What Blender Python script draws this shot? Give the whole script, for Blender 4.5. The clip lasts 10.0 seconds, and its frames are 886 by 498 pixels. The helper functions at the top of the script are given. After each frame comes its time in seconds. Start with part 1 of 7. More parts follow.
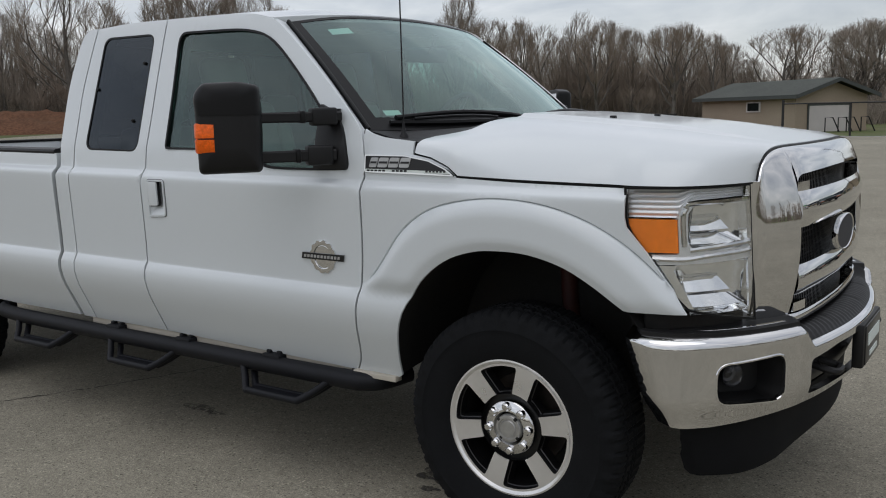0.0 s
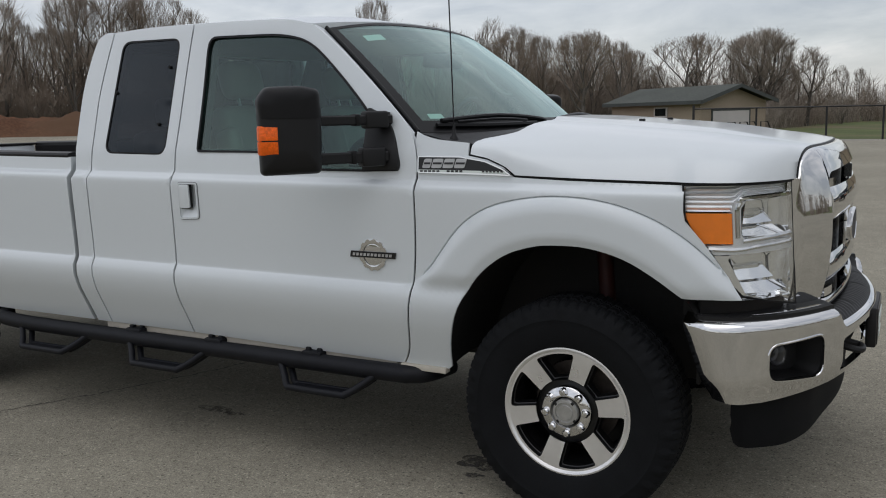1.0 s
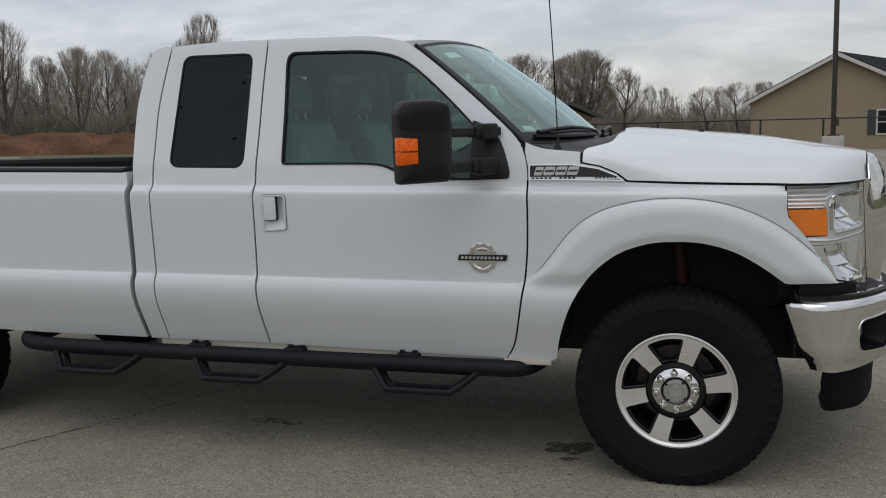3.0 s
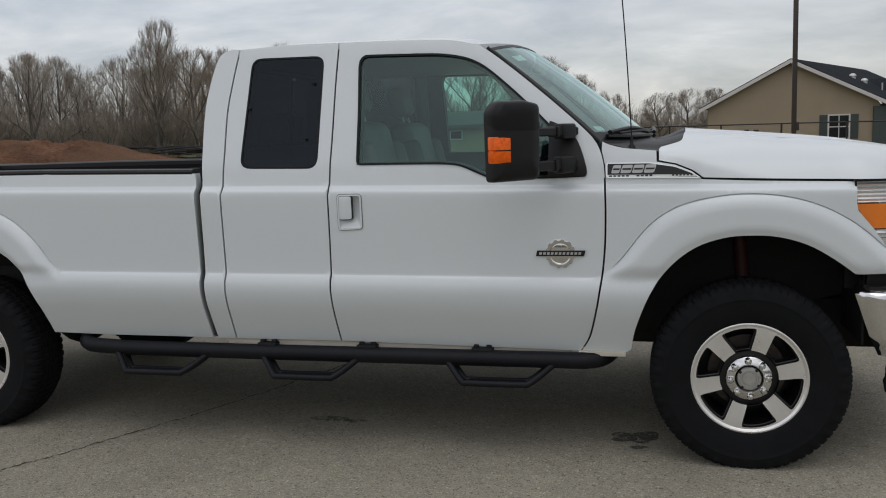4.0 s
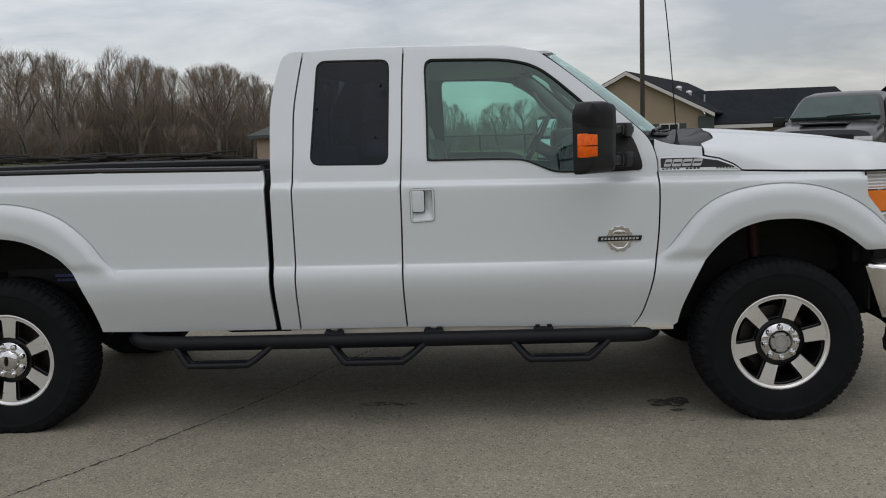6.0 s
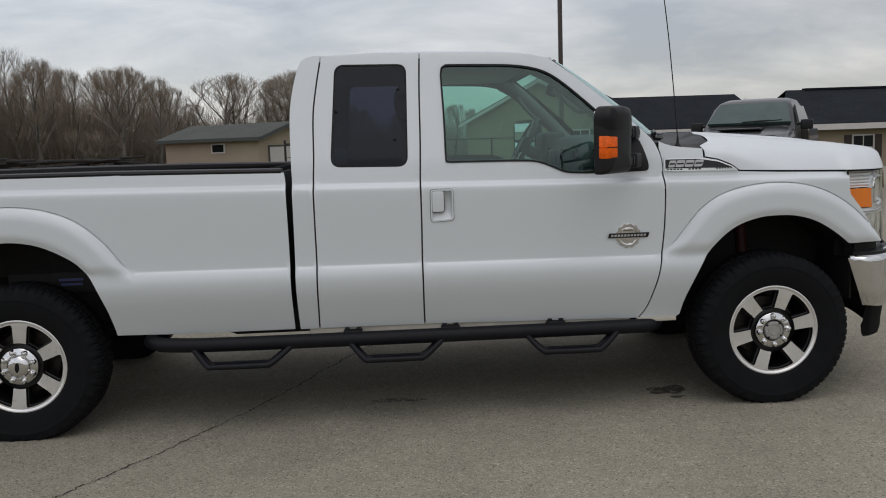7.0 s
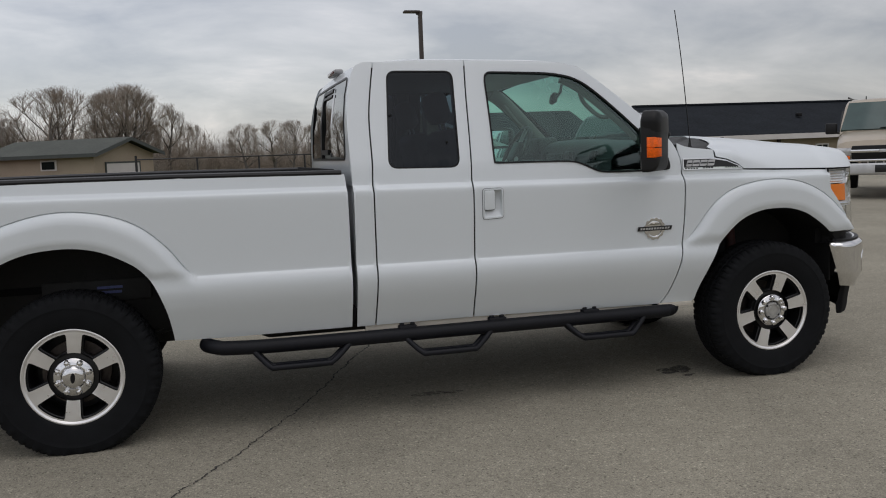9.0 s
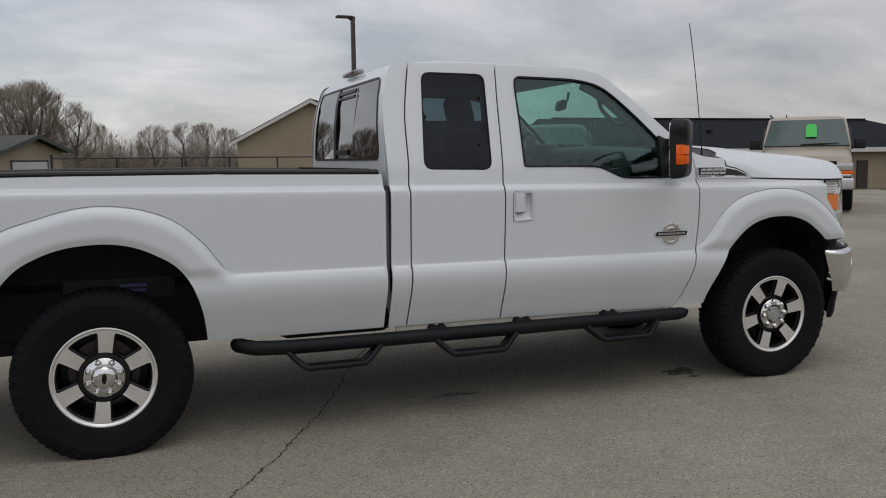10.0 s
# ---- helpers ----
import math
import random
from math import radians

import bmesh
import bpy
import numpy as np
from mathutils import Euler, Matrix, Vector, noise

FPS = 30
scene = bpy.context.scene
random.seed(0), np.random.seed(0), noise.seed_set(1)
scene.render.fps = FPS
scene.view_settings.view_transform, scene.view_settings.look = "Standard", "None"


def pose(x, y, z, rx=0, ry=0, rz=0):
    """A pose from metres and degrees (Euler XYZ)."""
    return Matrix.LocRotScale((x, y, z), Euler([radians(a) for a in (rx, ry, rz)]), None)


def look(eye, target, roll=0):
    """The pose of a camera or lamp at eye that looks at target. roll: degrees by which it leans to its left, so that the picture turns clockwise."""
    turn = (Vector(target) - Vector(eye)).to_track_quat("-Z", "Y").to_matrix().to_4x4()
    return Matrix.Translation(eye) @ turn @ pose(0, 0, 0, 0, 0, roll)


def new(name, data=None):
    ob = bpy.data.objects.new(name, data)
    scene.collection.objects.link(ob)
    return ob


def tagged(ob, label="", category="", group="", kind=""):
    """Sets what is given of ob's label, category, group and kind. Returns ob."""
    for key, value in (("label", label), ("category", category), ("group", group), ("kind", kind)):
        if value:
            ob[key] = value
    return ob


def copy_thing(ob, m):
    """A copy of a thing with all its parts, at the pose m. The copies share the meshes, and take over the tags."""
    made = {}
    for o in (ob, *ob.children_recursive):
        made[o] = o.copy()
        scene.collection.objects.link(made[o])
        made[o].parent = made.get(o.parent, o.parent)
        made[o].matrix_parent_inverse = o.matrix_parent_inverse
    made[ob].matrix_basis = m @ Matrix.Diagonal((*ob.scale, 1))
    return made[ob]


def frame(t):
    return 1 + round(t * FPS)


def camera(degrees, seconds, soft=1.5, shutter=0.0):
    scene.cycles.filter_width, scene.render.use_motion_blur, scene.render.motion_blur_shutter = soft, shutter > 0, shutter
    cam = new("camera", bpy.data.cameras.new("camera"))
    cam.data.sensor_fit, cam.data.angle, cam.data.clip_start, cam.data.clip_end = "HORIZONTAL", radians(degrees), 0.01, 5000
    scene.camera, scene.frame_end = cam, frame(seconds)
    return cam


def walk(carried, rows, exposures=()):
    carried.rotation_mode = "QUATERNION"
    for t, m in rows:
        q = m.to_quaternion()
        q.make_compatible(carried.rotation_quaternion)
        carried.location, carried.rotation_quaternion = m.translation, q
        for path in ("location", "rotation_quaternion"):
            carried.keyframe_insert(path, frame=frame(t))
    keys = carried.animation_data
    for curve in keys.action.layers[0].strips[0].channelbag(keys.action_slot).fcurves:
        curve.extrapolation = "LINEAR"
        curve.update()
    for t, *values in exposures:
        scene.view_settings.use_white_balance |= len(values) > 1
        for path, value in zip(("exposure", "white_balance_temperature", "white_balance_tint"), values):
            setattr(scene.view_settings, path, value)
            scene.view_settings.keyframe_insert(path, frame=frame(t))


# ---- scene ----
cam = camera(53.8, 10.0, soft=1.05)
PATH = [
    (0, (1.447, -3.478, 1.473), (0.329, -1.848, 1.171), -1.4),
    (0.5, (1.275, -3.734, 1.487), (0.241, -2.048, 1.191), -1.3),
    (1, (1.074, -3.897, 1.479), (0.132, -2.158, 1.183), -1.4),
    (1.5, (0.823, -4.056, 1.471), (-0.025, -2.267, 1.184), -1.4),
    (2, (0.586, -4.25, 1.482), (-0.167, -2.419, 1.196), -1.5),
    (2.5, (0.344, -4.428, 1.489), (-0.301, -2.555, 1.211), -1.6),
    (4, (-0.405, -4.828, 1.476), (-0.878, -2.902, 1.22), -1.9),
    (4.5, (-0.67, -4.949, 1.467), (-1.05, -3.002, 1.214), -2.0),
    (5, (-0.943, -5.026, 1.458), (-1.24, -3.064, 1.21), -2.0),
    (5.5, (-1.199, -5.198, 1.459), (-1.404, -3.224, 1.211), -2.0),
    (7, (-2.039, -5.479, 1.463), (-1.927, -3.497, 1.22), -1.9),
    (7.5, (-2.326, -5.576, 1.448), (-2.113, -3.6, 1.218), -2.1),
    (8, (-2.638, -5.61, 1.441), (-2.318, -3.649, 1.214), -2.1),
    (8.5, (-2.925, -5.569, 1.434), (-2.547, -3.618, 1.209), -2.1),
    (9, (-3.237, -5.551, 1.429), (-2.745, -3.625, 1.209), -2.2),
    (9.5, (-3.589, -5.505, 1.428), (-2.998, -3.606, 1.216), -2.0),
    (10, (-3.88, -5.379, 1.412), (-3.19, -3.514, 1.205), -0.8),
]
walk(cam, [(t, look(eye, target, roll)) for t, eye, target, roll in PATH],
     [(0, 0.0, 6270, 11), (2.5, -0.03, 6330, 11), (5, -0.02, 6420, 11), (7, -0.01, 6430, 12), (10, -0.075, 6420, 13)])

# ---- world and light ----
world = bpy.data.worlds.new("overcast_sky")
scene.world = world
world.use_nodes = True
wn, wl = world.node_tree.nodes, world.node_tree.links
wn.clear()
w_out = wn.new("ShaderNodeOutputWorld")
w_bg = wn.new("ShaderNodeBackground")
w_sky = wn.new("ShaderNodeTexSky")
w_sky.sky_type = "NISHITA"
w_sky.sun_disc = False
w_sky.sun_elevation = radians(42)
w_sky.sun_rotation = radians(170)
w_tc = wn.new("ShaderNodeTexCoord")
w_sep = wn.new("ShaderNodeSeparateXYZ")
wl.new(w_tc.outputs["Generated"], w_sep.inputs[0])
w_add = wn.new("ShaderNodeMath"); w_add.operation = "ADD"; w_add.inputs[1].default_value = 0.30
wl.new(w_sep.outputs["Z"], w_add.inputs[0])
w_max = wn.new("ShaderNodeMath"); w_max.operation = "MAXIMUM"; w_max.inputs[1].default_value = 0.2
wl.new(w_add.outputs[0], w_max.inputs[0])
w_dx = wn.new("ShaderNodeMath"); w_dx.operation = "DIVIDE"
w_dy = wn.new("ShaderNodeMath"); w_dy.operation = "DIVIDE"
wl.new(w_sep.outputs["X"], w_dx.inputs[0]); wl.new(w_max.outputs[0], w_dx.inputs[1])
wl.new(w_sep.outputs["Y"], w_dy.inputs[0]); wl.new(w_max.outputs[0], w_dy.inputs[1])
w_com = wn.new("ShaderNodeCombineXYZ")
wl.new(w_dx.outputs[0], w_com.inputs[0]); wl.new(w_dy.outputs[0], w_com.inputs[1])
w_map = wn.new("ShaderNodeMapping")
w_map.inputs["Scale"].default_value = (0.7, 1.0, 1)
w_map.inputs["Rotation"].default_value = (0, 0, 0.25)
wl.new(w_com.outputs[0], w_map.inputs[0])
w_noise = wn.new("ShaderNodeTexNoise")
w_noise.inputs["Scale"].default_value = 2.3
w_noise.inputs["Detail"].default_value = 8
w_noise.inputs["Roughness"].default_value = 0.56
w_noise.inputs["Distortion"].default_value = 0.35
wl.new(w_map.outputs[0], w_noise.inputs["Vector"])
w_ramp = wn.new("ShaderNodeValToRGB")
cr = w_ramp.color_ramp
cr.elements[0].position, cr.elements[0].color = 0.35, (0.42, 0.425, 0.44, 1)
cr.elements[1].position, cr.elements[1].color = 0.67, (0.83, 0.79, 0.755, 1)
e = cr.elements.new(0.50); e.color = (0.575, 0.57, 0.562, 1)
e = cr.elements.new(0.58); e.color = (0.665, 0.652, 0.638, 1)
wl.new(w_noise.outputs["Fac"], w_ramp.inputs[0])
w_mul = wn.new("ShaderNodeMixRGB"); w_mul.blend_type = "ADD"; w_mul.inputs[0].default_value = 0.03
wl.new(w_ramp.outputs[0], w_mul.inputs[1]); wl.new(w_sky.outputs[0], w_mul.inputs[2])
# an overcast sky is brighter overhead than at the horizon
w_grad = wn.new("ShaderNodeMapRange")
w_grad.inputs["From Min"].default_value, w_grad.inputs["From Max"].default_value = 0.05, 1.0
w_grad.inputs["To Min"].default_value, w_grad.inputs["To Max"].default_value = 0.98, 1.72
wl.new(w_sep.outputs["Z"], w_grad.inputs["Value"])
w_scale = wn.new("ShaderNodeVectorMath"); w_scale.operation = "SCALE"
wl.new(w_mul.outputs[0], w_scale.inputs[0]); wl.new(w_grad.outputs[0], w_scale.inputs["Scale"])
# the cloud is thinner towards one side
w_dot = wn.new("ShaderNodeVectorMath"); w_dot.operation = "DOT_PRODUCT"
w_dot.inputs[1].default_value = (-0.96, 0.12, 0.22)
wl.new(w_tc.outputs["Generated"], w_dot.inputs[0])
w_side = wn.new("ShaderNodeMapRange")
w_side.inputs["From Min"].default_value, w_side.inputs["From Max"].default_value = -0.75, 0.85
w_side.inputs["To Min"].default_value, w_side.inputs["To Max"].default_value = 0.82, 1.20
wl.new(w_dot.outputs["Value"], w_side.inputs["Value"])
w_tilt = wn.new("ShaderNodeVectorMath"); w_tilt.operation = "SCALE"
wl.new(w_scale.outputs[0], w_tilt.inputs[0]); wl.new(w_side.outputs[0], w_tilt.inputs["Scale"])
wl.new(w_tilt.outputs[0], w_bg.inputs["Color"])
w_bg.inputs["Strength"].default_value = 0.79
wl.new(w_bg.outputs[0], w_out.inputs[0])

sun_data = bpy.data.lights.new("sun", "SUN")
sun_data.energy = 0.32
sun_data.angle = radians(45)
sun_data.color = (1.0, 0.97, 0.92)
sun = new("sun", sun_data)
sun.matrix_world = look((0, 0, 30), (-4, 9, 0))


# ---- materials ----
def mat(name, colour, rough=0.5, metal=0.0, spec=0.5, coat=0.0, bump=0.0, bump_scale=80.0, var=0.0, var_scale=6.0, tint=None, fine=0.0, fine_scale=150.0, rough_var=0.0):
    """Principled surface with two scales of colour variation and a fine relief, in object metres."""
    m = bpy.data.materials.new(name)
    m.use_nodes = True
    nt, nl = m.node_tree.nodes, m.node_tree.links
    b = nt["Principled BSDF"]
    b.inputs["Base Color"].default_value = (*colour, 1)
    b.inputs["Roughness"].default_value = rough
    b.inputs["Metallic"].default_value = metal
    b.inputs["Specular IOR Level"].default_value = spec
    b.inputs["Coat Weight"].default_value = coat
    b.inputs["Coat Roughness"].default_value = 0.06
    geo = nt.new("ShaderNodeNewGeometry")
    last = None
    if var or fine:
        n1 = nt.new("ShaderNodeTexNoise"); n1.inputs["Scale"].default_value = var_scale; n1.inputs["Detail"].default_value = 4
        nl.new(geo.outputs["Position"], n1.inputs["Vector"])
        mr = nt.new("ShaderNodeMapRange"); mr.inputs["From Min"].default_value = 0.25; mr.inputs["From Max"].default_value = 0.75
        mr.inputs["To Min"].default_value = 1 - var; mr.inputs["To Max"].default_value = 1 + var
        nl.new(n1.outputs["Fac"], mr.inputs["Value"])
        n2 = nt.new("ShaderNodeTexNoise"); n2.inputs["Scale"].default_value = fine_scale; n2.inputs["Detail"].default_value = 3
        nl.new(geo.outputs["Position"], n2.inputs["Vector"])
        mr2 = nt.new("ShaderNodeMapRange"); mr2.inputs["From Min"].default_value = 0.3; mr2.inputs["From Max"].default_value = 0.7
        mr2.inputs["To Min"].default_value = 1 - fine; mr2.inputs["To Max"].default_value = 1 + fine
        nl.new(n2.outputs["Fac"], mr2.inputs["Value"])
        mm = nt.new("ShaderNodeMath"); mm.operation = "MULTIPLY"
        nl.new(mr.outputs[0], mm.inputs[0]); nl.new(mr2.outputs[0], mm.inputs[1])
        vm = nt.new("ShaderNodeVectorMath"); vm.operation = "SCALE"
        vm.inputs[0].default_value = colour
        nl.new(mm.outputs[0], vm.inputs["Scale"])
        last = vm.outputs[0]
        if tint:
            mx = nt.new("ShaderNodeMixRGB"); mx.inputs[2].default_value = (*tint, 1)
            n3 = nt.new("ShaderNodeTexNoise"); n3.inputs["Scale"].default_value = var_scale * 0.37; n3.inputs["Detail"].default_value = 5
            nl.new(geo.outputs["Position"], n3.inputs["Vector"])
            m3 = nt.new("ShaderNodeMapRange"); m3.inputs["From Min"].default_value = 0.45; m3.inputs["From Max"].default_value = 0.7
            nl.new(n3.outputs["Fac"], m3.inputs["Value"])
            nl.new(m3.outputs[0], mx.inputs[0]); nl.new(last, mx.inputs[1])
            last = mx.outputs[0]
        nl.new(last, b.inputs["Base Color"])
        if rough_var:
            m4 = nt.new("ShaderNodeMapRange"); m4.inputs["To Min"].default_value = max(0.02, rough - rough_var); m4.inputs["To Max"].default_value = min(1, rough + rough_var)
            nl.new(n1.outputs["Fac"], m4.inputs["Value"]); nl.new(m4.outputs[0], b.inputs["Roughness"])
    if bump:
        nb = nt.new("ShaderNodeTexNoise"); nb.inputs["Scale"].default_value = bump_scale; nb.inputs["Detail"].default_value = 3
        nl.new(geo.outputs["Position"], nb.inputs["Vector"])
        bp = nt.new("ShaderNodeBump"); bp.inputs["Strength"].default_value = bump; bp.inputs["Distance"].default_value = 0.01
        nl.new(nb.outputs["Fac"], bp.inputs["Height"]); nl.new(bp.outputs[0], b.inputs["Normal"])
    return m


def glass_mat(name, tint, gloss_rough=0.0, ior=1.5, gloss=(0.82, 1.0, 0.97)):
    """A thin tinted pane: light passes straight through, Fresnel adds the gloss."""
    m = bpy.data.materials.new(name)
    m.use_nodes = True
    nt, nl = m.node_tree.nodes, m.node_tree.links
    nt.clear()
    out = nt.new("ShaderNodeOutputMaterial")
    tr = nt.new("ShaderNodeBsdfTransparent"); tr.inputs[0].default_value = (*tint, 1)
    gl = nt.new("ShaderNodeBsdfGlossy"); gl.inputs["Roughness"].default_value = gloss_rough; gl.inputs[0].default_value = (*gloss, 1)
    lw = nt.new("ShaderNodeLayerWeight"); lw.inputs[0].default_value = 0.5
    pw = nt.new("ShaderNodeMath"); pw.operation = "POWER"; pw.inputs[1].default_value = 3.5
    nl.new(lw.outputs["Facing"], pw.inputs[0])
    fr = nt.new("ShaderNodeMapRange")
    f0 = 2 * ((ior - 1) / (ior + 1)) ** 2
    fr.inputs["To Min"].default_value, fr.inputs["To Max"].default_value = f0, 1.0
    nl.new(pw.outputs[0], fr.inputs["Value"])
    mx = nt.new("ShaderNodeMixShader")
    nl.new(fr.outputs[0], mx.inputs[0]); nl.new(tr.outputs[0], mx.inputs[1]); nl.new(gl.outputs[0], mx.inputs[2])
    nl.new(mx.outputs[0], out.inputs[0])
    return m


M_WHITE = mat("white_paint", (0.674, 0.713, 0.727), 0.32, coat=0.7, var=0.006, var_scale=1.3, fine=0.006, fine_scale=140)
M_SEAM = mat("seam_grey", (0.16, 0.165, 0.17), 0.6, var=0.1)
M_CHROME = mat("chrome", (0.74, 0.74, 0.74), 0.04, 1.0, var=0.03, var_scale=8, rough_var=0.02)
M_PLASTIC = mat("black_plastic", (0.0075, 0.0075, 0.008), 0.5, spec=0.35, var=0.15, var_scale=9, fine=0.15, fine_scale=300, bump=0.06, bump_scale=500)
M_TRIM = mat("black_trim", (0.006, 0.006, 0.0065), 0.4, spec=0.25, var=0.1, fine=0.05)
M_POWDER = mat("powder_coat", (0.0062, 0.0068, 0.0095), 0.5, spec=0.25, var=0.2, var_scale=14, fine=0.2, fine_scale=260, bump=0.12, bump_scale=260)
M_RUBBER = mat("tyre_rubber", (0.0058, 0.0064, 0.0074), 0.8, spec=0.18, var=0.2, var_scale=12, fine=0.2, fine_scale=180, bump=0.1, bump_scale=220)
M_ALU = mat("machined_aluminium", (0.80, 0.79, 0.77), 0.30, 0.75, var=0.05, var_scale=20, rough_var=0.08)
M_DARKALU = mat("dark_wheel_paint", (0.006, 0.006, 0.0065), 0.4, 0.0, var=0.2, var_scale=15)
# also put on the bed's front wall, where the dark is shade
M_UNDER = mat("underbody_and_gap_shade", (0.005, 0.0048, 0.0045), 0.75, var=0.35, var_scale=9, fine=0.3, fine_scale=60, bump=0.2, bump_scale=40, tint=(0.010, 0.0075, 0.006))
M_AMBER = mat("amber_lens", (0.86, 0.13, 0.003), 0.35, spec=0.3, coat=0.1, var=0.22, var_scale=55, fine=0.12, fine_scale=160, bump=0.25, bump_scale=90)
M_GLASS = glass_mat("green_glass", (0.52, 0.78, 0.71), ior=1.46)
M_WSGLASS = glass_mat("windscreen_glass", (0.50, 0.72, 0.66), ior=1.58)
M_DARKGLASS = glass_mat("privacy_glass", (0.14, 0.155, 0.21), ior=1.28, gloss=(0.75, 0.83, 0.90))
M_BACKGLASS = glass_mat("rear_privacy_glass", (0.06, 0.06, 0.07), ior=1.40, gloss=(0.98, 0.98, 0.98))
M_LENS = glass_mat("clear_lens", (0.96, 0.97, 0.97), ior=1.3, gloss=(1.0, 1.0, 1.0))
M_TAN = mat("tan_leather", (0.22, 0.205, 0.18), 0.5, var=0.1, var_scale=9, fine=0.06, bump=0.1, bump_scale=160)
M_DASH = mat("dash_plastic", (0.05, 0.05, 0.05), 0.55, var=0.12, var_scale=9, fine=0.1, bump=0.08, bump_scale=300)
M_REFL = mat("aluminised_reflector", (0.92, 0.93, 0.94), 0.05, 0.92, var=0.03, var_scale=30)
M_BADGE = mat("badge_black", (0.010, 0.010, 0.011), 0.3, var=0.1)
M_GREEN = mat("green_card", (0.05, 0.52, 0.08), 0.6, var=0.05)
M_PAPER = mat("white_card", (0.72, 0.78, 0.74), 0.6, var=0.05)


def ground_mat():
    """Worn grey pavement: mixed aggregate, pale stones, dark pits, broad stains."""
    m = mat("worn_pavement", (0.266, 0.245, 0.192), 0.88, spec=0.25, var=0.06, var_scale=0.9, fine=0.10, fine_scale=45, bump=0.45, bump_scale=150)
    nt, nl = m.node_tree.nodes, m.node_tree.links
    b = nt["Principled BSDF"]
    src = b.inputs["Base Color"].links[0].from_socket
    geo = nt.new("ShaderNodeNewGeometry")

    def ranged(socket, a0, a1, b0, b1):
        r = nt.new("ShaderNodeMapRange")
        for key, value in (("From Min", a0), ("From Max", a1), ("To Min", b0), ("To Max", b1)):
            r.inputs[key].default_value = value
        nl.new(socket, r.inputs["Value"])
        return r.outputs[0]

    def math2(op, a, c):
        q = nt.new("ShaderNodeMath"); q.operation = op
        nl.new(a, q.inputs[0])
        if isinstance(c, float):
            q.inputs[1].default_value = c
        else:
            nl.new(c, q.inputs[1])
        return q.outputs[0]

    def stones(scale):
        vor = nt.new("ShaderNodeTexVoronoi"); vor.inputs["Scale"].default_value = scale
        nl.new(geo.outputs["Position"], vor.inputs["Vector"])
        hs = nt.new("ShaderNodeSeparateColor")
        nl.new(vor.outputs["Color"], hs.inputs[0])
        return hs.outputs[0], hs.outputs[1], vor.outputs["Distance"]

    r1, _, _ = stones(210)
    k = ranged(r1, 0, 1, 0.72, 1.28)
    # scattered larger stones: a few pale, a few dark pits, each a small round spot
    r2, r3, dist = stones(76)
    spot = ranged(dist, 0.25, 0.5, 1.0, 0.0)
    pale = math2("MULTIPLY", ranged(r2, 0.72, 0.80, 0.0, 0.46), spot)
    dark = math2("MULTIPLY", ranged(r3, 0.76, 0.86, 0.0, 0.55), spot)
    k = math2("MULTIPLY", k, ranged(math2("SUBTRACT", pale, dark), -1.0, 1.0, 0.0, 2.0))
    for scale, lo, hi in ((0.28, 0.86, 1.13), (2.6, 0.94, 1.06), (11.0, 0.93, 1.07)):
        n = nt.new("ShaderNodeTexNoise"); n.inputs["Scale"].default_value = scale; n.inputs["Detail"].default_value = 6
        nl.new(geo.outputs["Position"], n.inputs["Vector"])
        k = math2("MULTIPLY", k, ranged(n.outputs["Fac"], 0.3, 0.7, lo, hi))
    sc = nt.new("ShaderNodeVectorMath"); sc.operation = "SCALE"
    nl.new(src, sc.inputs[0]); nl.new(k, sc.inputs["Scale"])
    nl.new(sc.outputs[0], b.inputs["Base Color"])
    return m


M_PAVE = ground_mat()
M_GRASS = mat("grass", (0.085, 0.105, 0.035), 0.9, spec=0.2, var=0.3, var_scale=0.25, fine=0.3, fine_scale=9, tint=(0.15, 0.12, 0.07), bump=0.6, bump_scale=20)
M_DIRT = mat("bare_earth", (0.118, 0.060, 0.036), 0.95, spec=0.1, var=0.4, var_scale=0.6, fine=0.3, fine_scale=7, tint=(0.11, 0.065, 0.04), bump=0.7, bump_scale=9)
M_BARK = mat("bark", (0.128, 0.116, 0.102), 0.9, spec=0.1, var=0.25, var_scale=0.8, fine=0.2, fine_scale=12)
M_TWIG = mat("twigs", (0.285, 0.246, 0.205), 0.95, spec=0.05, var=0.25, var_scale=0.12, fine=0.15, fine_scale=3, tint=(0.225, 0.178, 0.138))
M_SIDING = mat("tan_siding", (0.31, 0.245, 0.165), 0.6, var=0.07, var_scale=0.7, fine=0.05, fine_scale=20)
M_SHEDWALL = mat("beige_wall", (0.37, 0.30, 0.225), 0.75, var=0.08, var_scale=0.6, fine=0.05, fine_scale=14)
M_ROOF = mat("dark_shingles", (0.0155, 0.0185, 0.0225), 0.95, spec=0.1, var=0.2, var_scale=0.8, fine=0.3, fine_scale=9, bump=0.3, bump_scale=14)
M_SHEDROOF = mat("grey_green_shingles", (0.056, 0.062, 0.052), 0.85, var=0.15, var_scale=0.7, fine=0.2, fine_scale=8, bump=0.3, bump_scale=12)
M_FASCIA = mat("white_fascia", (0.60, 0.565, 0.54), 0.6, var=0.06, var_scale=1.5)
M_TEALBOARD = mat("grey_green_fascia", (0.065, 0.072, 0.068), 0.7, var=0.1)
M_SHUTTER = mat("green_shutter", (0.05, 0.065, 0.06), 0.6, var=0.1)
M_BROWNTRIM = mat("brown_trim", (0.042, 0.028, 0.024), 0.6, var=0.15)
M_FENCE = mat("black_fence", (0.012, 0.012, 0.012), 0.5, var=0.1)
M_BRONZE = mat("bronze_pole", (0.035, 0.026, 0.02), 0.5, var=0.15, var_scale=3)
